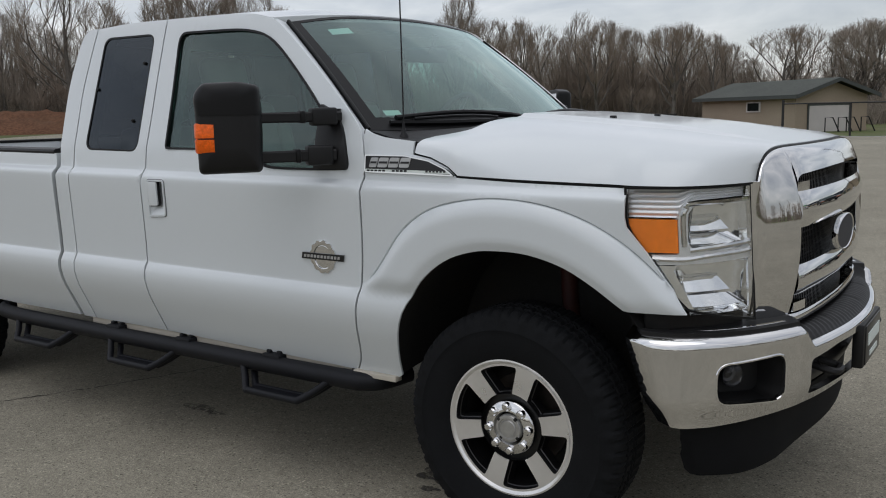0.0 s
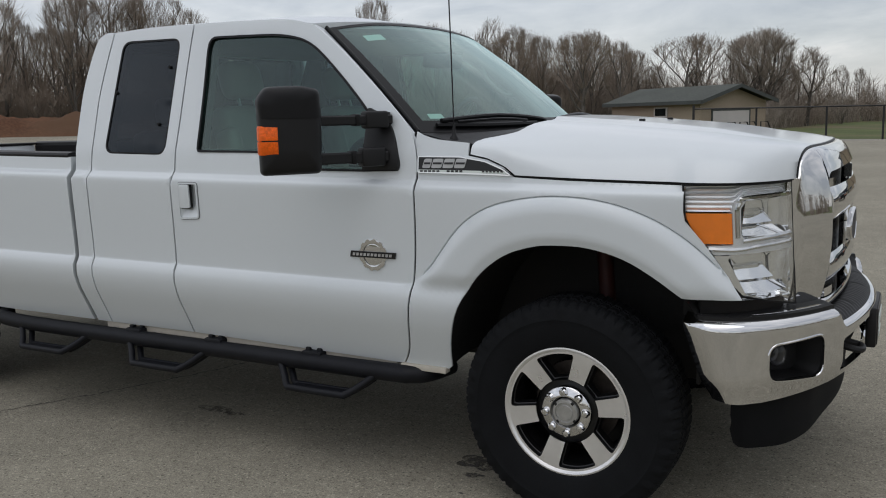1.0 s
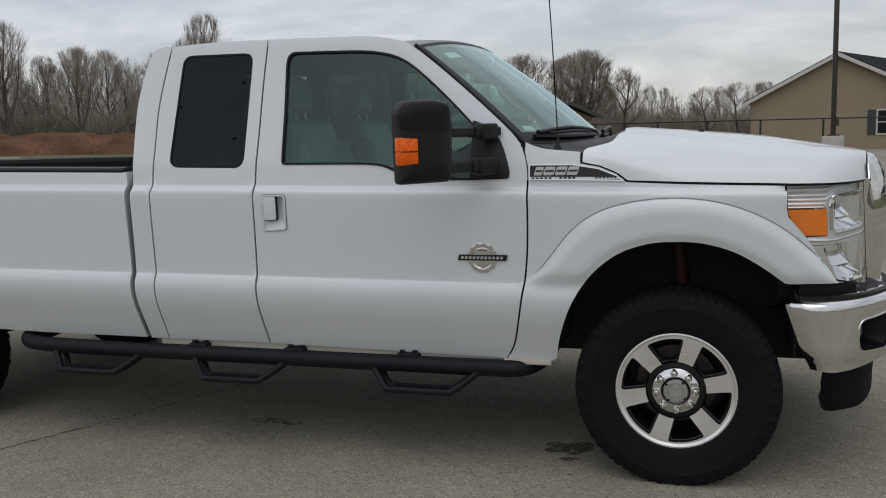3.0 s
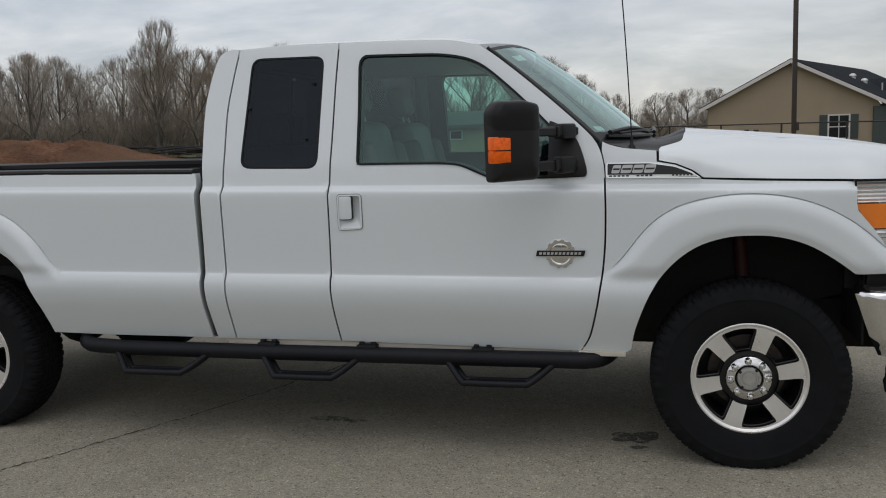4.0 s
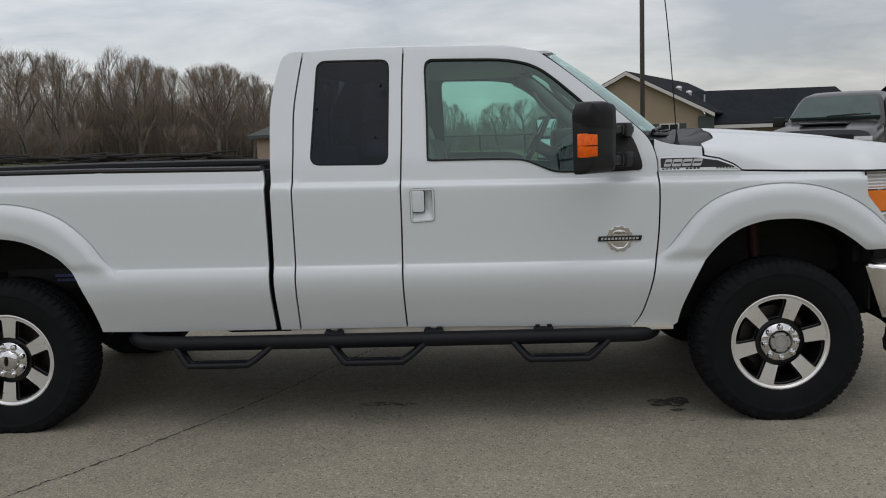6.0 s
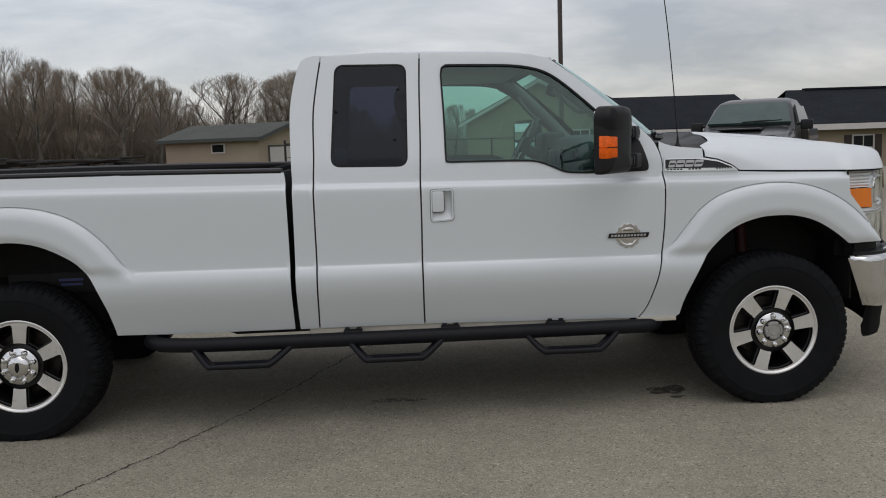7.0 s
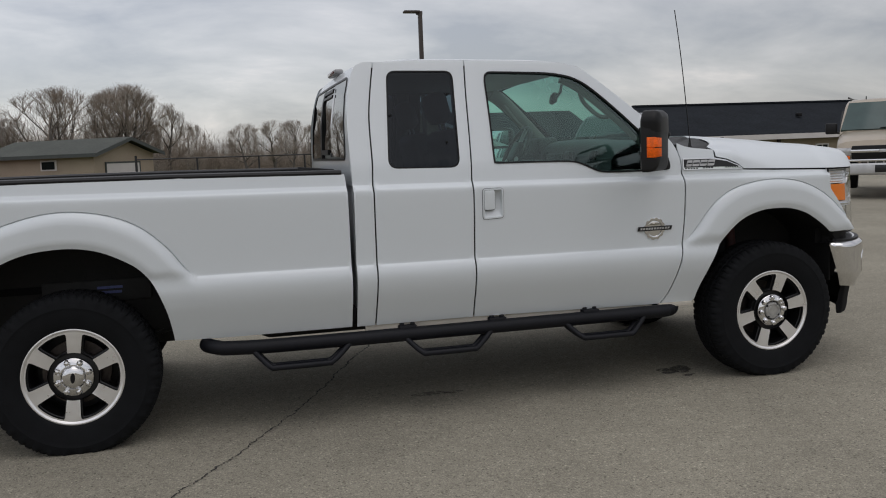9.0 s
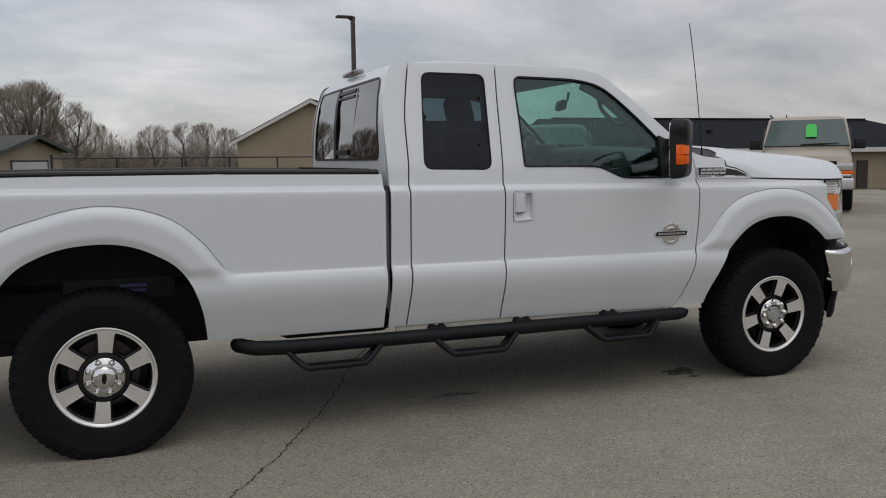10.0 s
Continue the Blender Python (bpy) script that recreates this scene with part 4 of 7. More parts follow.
for k, (rw, rh, dx0, dx1) in enumerate(((.165, .066, .0, .030),)):
    prev = None
    for f0, dx in ((1.0, 0.0), (1.0, .014), (.95, .019), (.90, .015)):
        ring = [bm.verts.new((gp(rw * f0 * math.cos(a)) + .004 + dx, rw * f0 * math.cos(a), 1.018 + rh * f0 * math.sin(a))) for a in [2 * math.pi * i / 48 for i in range(48)]]
        if prev:
            for i in range(48):
                bm.faces.new((prev[i], prev[(i + 1) % 48], ring[(i + 1) % 48], ring[i]))
        prev = ring
emb = part("emblem", bm, M_CHROME, gr, "plain chrome-rimmed oval emblem")
bm = bmesh.new()
ring = [bm.verts.new((gp(.15 * math.cos(a)) + .020, .15 * math.cos(a), 1.018 + .060 * math.sin(a))) for a in [2 * math.pi * i / 48 for i in range(48)]]
bm.faces.new(ring)
M_NAVY = mat("navy_enamel", (0.012, 0.016, 0.03), 0.45, spec=0.3, var=0.1)
part("emblem_face", skirt(bm, (-.01, 0, 0)), M_NAVY, emb)

M_GREYLAMP = mat("dull_reflector", (0.06, 0.06, 0.065), 0.35, 0.5, var=0.1, var_scale=30)
M_DAM = mat("dam_rubber", (0.006, 0.0065, 0.0075), 0.75, spec=0.15, var=0.15, var_scale=12, fine=0.1)
# bumper
BP0 = sp([(.395, -.972), (.455, -.992), (.56, -.972), (.66, -.918), (.735, -.845), (.80, -.755), (.850, -.665), (.885, -.58), (.920, -.44), (.950, -.25), (.962, -.10), (.964, 0)], 4)
BPLAN = BP0 + [(x, -y) for x, y in BP0[-2::-1]]
BLEN = plan_len(BPLAN)


def b_top(s):
    y = abs(plan_at(BPLAN, s / BLEN)[1])
    return .790 - .055 * sstep(.62, .56, y)


def b_pt(s, z, inward=0.0):
    a, b = plan_at(BPLAN, max(0, s - .01) / BLEN), plan_at(BPLAN, min(BLEN, s + .01) / BLEN)
    x, y = plan_at(BPLAN, min(1, max(0, s / BLEN)))
    n = Vector((b[1] - a[1], -(b[0] - a[0]))).normalized()
    t = b_top(s)
    roll = .05 * sstep(t - .035, t + .012, z) ** 2
    under = .035 * sstep(.60, .49, z)
    d = inward + roll + under
    edge = min(s, BLEN - s)
    slant = (.02 + (.80 - z) * .335) * sstep(.32, 0, edge)
    return Vector((x - n.x * d + slant * .95, y - n.y * d, z))


def s_of(y):
    """Distance along the bumper at which it reaches y (negative: the truck's right)."""
    d, out = 0.0, []
    for a, b in zip(BPLAN, BPLAN[1:]):
        out.append((a[1], d))
        d += math.hypot(b[0] - a[0], b[1] - a[1])
    out.append((BPLAN[-1][1], d))
    i0 = min(range(len(out)), key=lambda q: out[q][0])
    i1 = max(range(len(out)), key=lambda q: out[q][0])
    seg = out[i0:i1 + 1]
    return float(np.interp(y, [o[0] for o in seg], [o[1] for o in seg]))


def rim_z(q):
    """Height of the bumper's top edge at q along it."""
    return b_top(q) + .012 - .022 * sstep(.66, .60, abs(plan_at(BPLAN, min(1, max(0, q / BLEN)))[1]))


N_TOP = 181


def bumper_bm(outline, holes=(), step=.025, inward=0.0, thick=.03, rolled=False):
    if rolled:
        chain = [Vector(p) for p in outline[N_TOP - 1:]] + [Vector(outline[0])]
        low = []
        for a, b in zip(chain, chain[1:]):
            k = max(1, int((b - a).length / step + 0.5))
            low += [tuple(a.lerp(b, i / k)) for i in range(k)]
        outline = [tuple(p) for p in outline[:N_TOP]] + low[1:]
    else:
        outline = resample([tuple(p) for p in outline], step)
    holes = [resample([tuple(p) for p in h], step) for h in holes]
    pts, edges = [], []
    for loop in (outline, *holes):
        k = len(pts)
        pts += loop
        edges += [(k + i, k + (i + 1) % len(loop)) for i in range(len(loop))]
    arr = np.array(pts)
    if rolled:
        for q, zt in outline[:N_TOP]:
            pts += [(q, zt - d) for d in (.004, .009, .015, .022, .030, .039)]
    for a in np.arange(arr[:, 0].min() + step / 2, arr[:, 0].max(), step):
        for b in np.arange(arr[:, 1].min() + step / 3, arr[:, 1].max(), step / 1.5):
            if rolled and b > rim_z(a) - .050:
                continue
            if np.min((arr[:, 0] - a) ** 2 + (arr[:, 1] - b) ** 2) > (.45 * step) ** 2 and inside((a, b), outline) and not any(inside((a, b), h) for h in holes):
                pts.append((float(a), float(b)))
    v2, _, tris, _, _, _ = mathutils.geometry.delaunay_2d_cdt([Vector(p) for p in pts], edges, [], 0, 1e-6)
    bm = bmesh.new()
    vs = [bm.verts.new(b_pt(p.x, p.y, inward)) for p in v2]
    for t in tris:
        c = sum((v2[i] for i in t), Vector((0, 0))) / 3
        if inside(c, outline) and not any(inside(c, h) for h in holes):
            bm.faces.new([vs[i] for i in t])
    bmesh.ops.delete(bm, geom=[v for v in bm.verts if not v.link_faces], context="VERTS")
    rim = [e for e in bm.edges if e.is_boundary]
    made = bmesh.ops.extrude_edge_only(bm, edges=rim)
    for v in made["geom"]:
        if isinstance(v, bmesh.types.BMVert):
            d = Vector((-.8, -math.copysign(.6, v.co.y) if abs(v.co.y) > .5 else 0, 0)).normalized()
            v.co += d * thick
    return bm


top = [(BLEN * i / (N_TOP - 1), rim_z(BLEN * i / (N_TOP - 1))) for i in range(N_TOP)]
S_FL, S_FR = s_of(-.905), s_of(-.712)
S_OL = s_of(-.585)
FOG = rounded([(S_FL, .703), (S_FL, .578), (S_FR + .012, .562), (S_FR + .012, .718)], .045, 5)
FOG2 = [(BLEN - a, b) for a, b in FOG]
LOWOP = rounded([(S_OL, .555), (S_OL, .672), (s_of(-.40), .690), (BLEN - s_of(-.40), .690), (BLEN - S_OL, .672), (BLEN - S_OL, .555)], .02, 4)
outline = top + [(BLEN - .004, .60), (BLEN - .004, .505), (BLEN - .3, .497), (BLEN - S_OL, .525), (BLEN / 2, .535), (S_OL, .525), (.3, .497), (.004, .505), (.004, .60)]
bump = part("front_bumper", bumper_bm(outline, [FOG, FOG2, LOWOP], .016, rolled=True), M_CHROME, TR, "chrome front bumper with fog lamps")
for hole, nm in ((FOG, "fog_recess"), (FOG2, "fog_recess")):
    c = sum((Vector(p) for p in hole), Vector((0, 0))) / len(hole)
    bm = bmesh.new()
    prev = None
    for f0, dep in ((1.03, .012), (.96, .05), (.86, .10)):
        ring = [bm.verts.new(b_pt(c.x + (p[0] - c.x) * f0, c.y + (p[1] - c.y) * f0, dep)) for p in hole]
        if prev:
            for i in range(len(ring)):
                bm.faces.new((prev[i], prev[(i + 1) % len(ring)], ring[(i + 1) % len(ring)], ring[i]))
        prev = ring
    bm.faces.new(prev)
    fog = part("fog_recess", bm, M_PLASTIC, bump, "black fog lamp recess")
    part("fog_flange", tube([b_pt(p[0], p[1], .001) for p in resample(hole, .012)], .0045, 6, True), M_CHROME, bump, "rolled chrome edge of the recess")
    centre = b_pt(c.x - (.018 if c.x < BLEN / 2 else -.018), c.y + .002, .082)
    out_dir = (b_pt(c.x, c.y, 0) - b_pt(c.x, c.y, .1)).normalized()
    mm = Matrix.Translation(centre) @ out_dir.to_track_quat("Y", "Z").to_matrix().to_4x4()
    bm = add_lathe(bmesh.new(), [(.0005, .020), (.026, .018), (.036, .012), (.040, 0), (.040, -.03)], 20, "y", mm)
    part("fog_lamp", bm, M_LENS, fog, "clear round fog lamp")
    bm = add_lathe(bmesh.new(), [(.0005, -.03), (.026, -.02), (.038, .002)], 20, "y", mm)
    part("fog_reflector", bm, M_GREYLAMP, fog)
bm = bumper_bm([(S_OL - .02, .540), (BLEN - S_OL + .02, .540), (BLEN - S_OL + .02, .70), (S_OL - .02, .70)], inward=.07, thick=.02)
part("bumper_opening", bm, M_TRIM, bump)
for sgn in (-1, 1):
    bm = bmesh.new()
    add_tube(bm, smooth_path([(.86, sgn * .44, .615), (.925, sgn * .44, .602), (.937, sgn * .40, .60), (.925, sgn * .36, .602), (.86, sgn * .36, .615)], 5), .013, 8)
    part("tow_hook", bm, M_PLASTIC, bump)


# dark rubber pad on top of the bumper
def pad_pt(u, v):
    s = BLEN * (.012 + .976 * v)
    o = b_pt(s, b_top(s) - .004)
    o.z = b_top(s) + .009
    a = Vector((gp(max(-.66, min(.66, o.y * .72)), -.06) if abs(o.y) < .62 else .60, o.y * .86, b_top(s) + .012))
    if abs(o.y) >= .62:
        a = Vector((o.x - .02 - .12 * sstep(.10, .40, min(s, BLEN - s)), o.y * (.975 - .075 * sstep(.10, .40, min(s, BLEN - s))), b_top(s) + .011))
    if abs(o.y) < .60:
        o = b_pt(s, b_top(s) - .010, .010)
    p = o.lerp(a, u)
    if abs(o.y) < .60:
        p.z = b_top(s) - .010 + .030 * (1 - (1 - u) ** 5)
    p.z += .004 * math.sin(math.pi * u) + (.0035 * (1 if int(v * 150) % 2 else 0) if abs(o.y) < .58 and .1 < u < .75 else 0)
    return p


part("bumper_pad", skirt(grid_part(pad_pt, 8, 300), (0, 0, -.03)), M_PLASTIC, bump, "ribbed black step pad")
# gap filler between bumper, lamps and grille
part("valance", front_slab(-.66, .66, .735, .80, -.03, .10), M_UNDER, TR)
for side in (1, -1):
    bm = bmesh.new()
    rows = []
    for i in range(2, 13):
        x, y = plan_at(LAMP_PLAN, i / 12)
        rows.append([bm.verts.new((x - .015, side * (y + .018), .865 - .04 * i / 12)), bm.verts.new((x - .02, side * (y + .03), .775)), bm.verts.new((x - .09, side * (y + .09), .775)), bm.verts.new((x - .09, side * (y + .09), .865))])
    for r0, r1 in zip(rows, rows[1:]):
        for j in range(4):
            bm.faces.new((r0[j], r1[j], r1[(j + 1) % 4], r0[(j + 1) % 4]))
    part("filler_panel", bm, M_UNDER, TR)

# licence plate in a black bracket; its letters are plain bars
pl = part("plate_bracket", box((.935, -.18, .548), (.974, .18, .708), .008), M_PLASTIC, bump)
part("licence_plate", box((.972, -.155, .556), (.978, .155, .700), .003), M_BADGE, pl, "black dealer plate with pale bars")
bm = bmesh.new()
add_box(bm, (.978, -.12, .622), (.981, .12, .666))
add_box(bm, (.978, -.08, .576), (.981, .08, .594))
part("plate_bars", bm, M_PAPER, pl)


# air dam
def dam_pt(u, v):
    s = BLEN * (.105 + .79 * v)
    o = b_pt(s, .52, .03)
    w = min(v, 1 - v)
    low = .303 + .034 * sstep(.06, .40, w) + .07 * max(0, 1 - w / .022) ** 2
    y = o.y * (1 - .05 * u)
    return (o.x - .012 * u - .035 * sstep(.1, 0, w) - .045 * sstep(.04, .3, w) + .012 * math.sin(math.pi * u) * sstep(.6, .9, u), y, .52 + (low - .52) * u)


part("air_dam", skirt(grid_part(dam_pt, 8, 90), (-.03, 0, 0)), M_DAM, TR, "black plastic air dam under the bumper")

# ---- wheels ----
WZ, WR = .398, .420


def wheel_meshes(wz):
    seg = 272
    bm = bmesh.new()
    profile = [(.225, -.085), (.236, -.104), (.246, -.113), (.262, -.120), (.285, -.1268), (.305, -.1315), (.330, -.1345), (.3485, -.1350), (.3505, -.1362), (.3535, -.1352), (.362, -.1330), (.378, -.126), (.392, -.1215), (.404, -.113), (.4135, -.102), (.4165, -.088), (.4165, -.064), (.406, -.060), (.406, -.054), (.4175, -.050), (.4175, -.020), (.406, -.016), (.406, -.008), (.4175, -.004), (.4175, .004), (.406, .008), (.406, .016), (.4175, .02), (.4175, .06), (.4165, .09), (.405, .113), (.38, .127), (.34, .135), (.28, .125), (.236, .104), (.225, .085)]
    rings = []
    for k, (r, y) in enumerate(profile):
        ring = []
        for j in range(seg):
            a = 2 * math.pi * j / seg
            q = (j + (2 if abs(y) < .065 else 0)) % 4
            rr = r
            if r > .388 and abs(y) < .118:
                rr = r - (.0075 if q == 3 else (.0015 if q == 1 else 0)) * (1 if r > .40 else .6)
            x, z = rr * math.cos(a), rr * math.sin(a)
            yy = y * (1.045 if .376 < r < .408 and abs(y) > .10 and (j // 4) % 2 and j % 4 < 3 else 1.0)
            if z < -wz:
                z = -wz
                yy = yy * 1.02
            elif z < -.3 and .25 < r < .40:
                yy = yy * (1 + .07 * sstep(-.3, -.40, z))
            ring.append(bm.verts.new((x, yy, z)))
        rings.append(ring)
    for r0, r1 in zip(rings, rings[1:]):
        for j in range(seg):
            bm.faces.new((r0[j], r0[(j + 1) % seg], r1[(j + 1) % seg], r1[j]))
    return bm


def mesh_of(name, bm, material, smooth=True):
    ob = part(name, bm, material, None, "", smooth)
    me = ob.data
    bpy.data.objects.remove(ob)
    return me


ME_TYRE = mesh_of("tyre", wheel_meshes(WZ), M_RUBBER)
ME_TYRE_R = mesh_of("tyre", wheel_meshes(WZ - .010), M_RUBBER)
bm = add_lathe(bmesh.new(), [(.080, -.070), (.123, -.070), (.1235, -.092)], 48)
ME_WELL = mesh_of("hub_well", bm, M_DARKALU)
bm = add_lathe(bmesh.new(), [(.226, -.075), (.240, -.100), (.2455, -.1065), (.245, -.1105), (.238, -.112), (.2285, -.1072), (.2255, -.1040)], 72)
ME_LIP = mesh_of("rim_lip", bm, M_ALU)
bm = add_lathe(bmesh.new(), [(.224, -.10), (.216, -.06), (.205, -.03), (.20, .06), (.21, .10), (.0005, .10)], 60)
ME_BARREL = mesh_of("rim_barrel", bm, M_DARKALU)


def face_y(r):
    return -.100 - .006 * sstep(.12, .22, r) + .02 * sstep(.13, .08, r)


def wheel_face():
    """Six broad machined spokes: the outer edge, and one star-shaped opening of six pockets round the hub well."""
    out_r, in_r = .2275, .1215
    loop = [(out_r * math.cos(2 * math.pi * i / 96), out_r * math.sin(2 * math.pi * i / 96)) for i in range(96)]
    at = lambda r, a: (r * math.cos(a), r * math.sin(a))
    star, rad, pockets = [], [], []
    for k in range(6):
        c = math.pi / 3 * k
        a0, a1 = .352, .268
        pk = [at(in_r, c - a1)] + [at(.2200, c - a0 + 2 * a0 * i / 8) for i in range(9)] + [at(in_r, c + a1)]
        pr = [.004] + [.020] + [0] * 7 + [.020] + [.004]
        over = [at(in_r, c + a1 + (math.pi / 3 - 2 * a1) * i / 5) for i in range(1, 5)]
        star += pk + over
        rad += pr + [0] * 4
        pockets.append(rounded(pk, pr, 4))
    return loop, [rounded(star, rad, 4)] + pockets


def fill2d(loop, holes, place):
    pts, edges = [], []
    for l in (loop, *holes):
        k = len(pts)
        pts += l
        edges += [(k + i, k + (i + 1) % len(l)) for i in range(len(l))]
    v2, _, tris, _, _, _ = mathutils.geometry.delaunay_2d_cdt([Vector(p) for p in pts], edges, [], 0, 1e-7)
    bm = bmesh.new()
    vs = [bm.verts.new(place(p.x, p.y)) for p in v2]
    for t in tris:
        c = sum((v2[i] for i in t), Vector((0, 0))) / 3
        if inside(c, loop) and not any(inside(c, h) for h in holes):
            bm.faces.new([vs[i] for i in t])
    bmesh.ops.delete(bm, geom=[v for v in bm.verts if not v.link_faces], context="VERTS")
    return bm


loop, holes = wheel_face()
bm = fill2d(loop, holes[:1], lambda x, z: (x, face_y(math.hypot(x, z)), z))
ME_FACE = mesh_of("spoke_face", skirt(bm, (0, .004, 0)), M_ALU)
ME_POCKETS = []
for h in holes[1:]:
    bm = bmesh.new()
    prev = None
    c = sum((Vector(p) for p in h), Vector((0, 0))) / len(h)
    for f0, d in ((1.0, .002), (.955, .012), (.945, .020), (.88, .022), (.84, .060)):
        ring = [bm.verts.new((c.x + (x - c.x) * f0, face_y(math.hypot(x, z)) + d, c.y + (z - c.y) * f0)) for x, z in h]
        if prev:
            for i in range(len(ring)):
                bm.faces.new((prev[i], prev[(i + 1) % len(ring)], ring[(i + 1) % len(ring)], ring[i]))
        prev = ring
    ME_POCKETS.append(mesh_of("spoke_pocket", bm, M_DARKALU))
bm = add_lathe(bmesh.new(), [(.097, -.070), (.097, -.098), (.0955, -.104), (.091, -.108), (.070, -.111), (.0665, -.113), (.060, -.113), (.057, -.106), (.054, -.100)], 56)
ME_CAP = mesh_of("hub_ring", bm, M_CHROME)
bm = add_lathe(bmesh.new(), [(.0505, -.098), (.0505, -.112), (.047, -.117), (.038, -.118), (.036, -.113), (.030, -.113), (.027, -.117), (.0005, -.117)], 40)
ME_HUBF = mesh_of("hub_lock", bm, mat("dull_aluminium", (0.50, 0.50, 0.49), 0.35, 0.8, var=0.15, var_scale=40))
ME_NOTCH = mesh_of("lock_notch", box((.041, -.1185, -.006), (.051, -.108, .006), .002), M_DARKALU)
bm = add_lathe(bmesh.new(), [(.060, -.106), (.056, -.118), (.047, -.126), (.030, -.131), (.0005, -.132)], 40)
ME_HUBR = mesh_of("hub_cap", bm, M_CHROME)
bm = bmesh.new()
ring = [bm.verts.new((.011 * math.sin(a) , -.1335, .026 * math.cos(a))) for a in [2 * math.pi * i / 24 for i in range(24)]]
bm.faces.new(ring)
ME_OVAL = mesh_of("oval_mark", skirt(bm, (0, .004, 0)), M_TRIM)
bm = add_lathe(bmesh.new(), [(.0165, -.100), (.0160, -.116), (.0150, -.124), (.0105, -.130), (.0005, -.132)], 12)
ME_NUT = mesh_of("lug_nut", bm, M_CHROME, False)
bm = add_lathe(bmesh.new(), [(.04, .02), (.165, .02), (.165, .045), (.04, .045)], 40)
ME_DISC = mesh_of("brake_disc", bm, mat("brake_steel", (0.10, 0.085, 0.075), 0.5, 0.8, var=0.3, var_scale=25))


def kid(name, me, parent, m=None, label=""):
    o = new(name, me)
    o.parent = parent
    if m is not None:
        o.matrix_basis = m
    return tagged(o, label) if label else o


for wx, side, spin, front in ((-.014, 1, 18, True), (-3.987, 1, 5, False), (0.0, -1, 5, True), (-4.005, -1, 33, False)):
    wheel = kid("wheel", ME_FACE, TR, pose(wx, -.862 * side, WZ if front else WZ - .010, 0, 0, 0 if side == 1 else 180) @ pose(0, 0, 0, 0, spin, 0), "machined six-spoke alloy wheel with black tyre")
    kid("tyre", ME_TYRE if front else ME_TYRE_R, wheel, pose(0, 0, 0, 0, -spin, 0), "black all-terrain tyre")
    kid("rim_lip", ME_LIP, wheel)
    kid("rim_barrel", ME_BARREL, wheel)
    for me_p in ME_POCKETS:
        kid("spoke_pocket", me_p, wheel)
    kid("hub_ring", ME_CAP, wheel, None, "chrome hub ring")
    kid("brake_disc", ME_DISC, wheel)
    kid("hub_well", ME_WELL, wheel)
    if front:
        kid("hub_lock", ME_HUBF, wheel)
        for k in range(4):
            kid("lock_notch", ME_NOTCH, wheel, pose(0, 0, 0, 0, 90 * k + 20, 0))
    else:
        kid("hub_cap", ME_HUBR, wheel)
        kid("oval_mark", ME_OVAL, wheel)
    for k in range(8):
        a = 2 * math.pi * (k + .5) / 8
        kid("lug_nut", ME_NUT, wheel, pose(.0775 * math.cos(a), .002, .0775 * math.sin(a)))

# ---- step bars ----
for side in (1, -1):
    pts = smooth_path([(-.60, -.76, .455), (-.635, -.87, .450), (-.70, -.922, .447), (-.85, -.93, .446), (-1.8, -.93, .445), (-2.9, -.93, .447), (-3.22, -.928, .455), (-3.29, -.915, .463), (-3.335, -.87, .468), (-3.34, -.84, .468)], 6)
    bar = part("step_bar", tube([(p.x, side * p.y, p.z) for p in pts], .0385, 16), M_POWDER, TR, "black tubular side step bar")
    for x0, x1 in ((-3.105, -2.593), (-2.292, -1.795), (-1.355, -.855)):
        bm = bmesh.new()
        for dy, dz in ((0, 0), (.055, .0)):
            pts = smooth_path([(x0, -.945 + dy, .432), (x0 + .045, -.98 + dy, .385), (x0 + .085, -1.015 + dy, .352), (x0 + .12, -1.02 + dy, .349), (x1 - .145, -1.02 + dy, .349), (x1 - .11, -1.015 + dy, .353), (x1 - .055, -.98 + dy, .388), (x1, -.945 + dy, .432)], 4)
            add_tube(bm, [(p.x, side * p.y, p.z) for p in pts], .0155, 10)
        add_box(bm, (x0 + .11, side * -.99 - .03, .350), (x1 - .13, side * -.99 + .03, .360), .003)
        part("step", bm, M_POWDER, bar)
    for x in (-2.272, -1.755, -1.190):
        bm = add_box(bmesh.new(), (x - .050, min(side * -.945, side * -.70), .452), (x + .050, max(side * -.945, side * -.70), .494), .006)
        for dx in (-.03, .03):
            add_box(bm, (x + dx - .012, min(side * -.925, side * -.900), .480), (x + dx + .012, max(side * -.925, side * -.900), .506), .004)
        part("mount", bm, M_POWDER, bar)


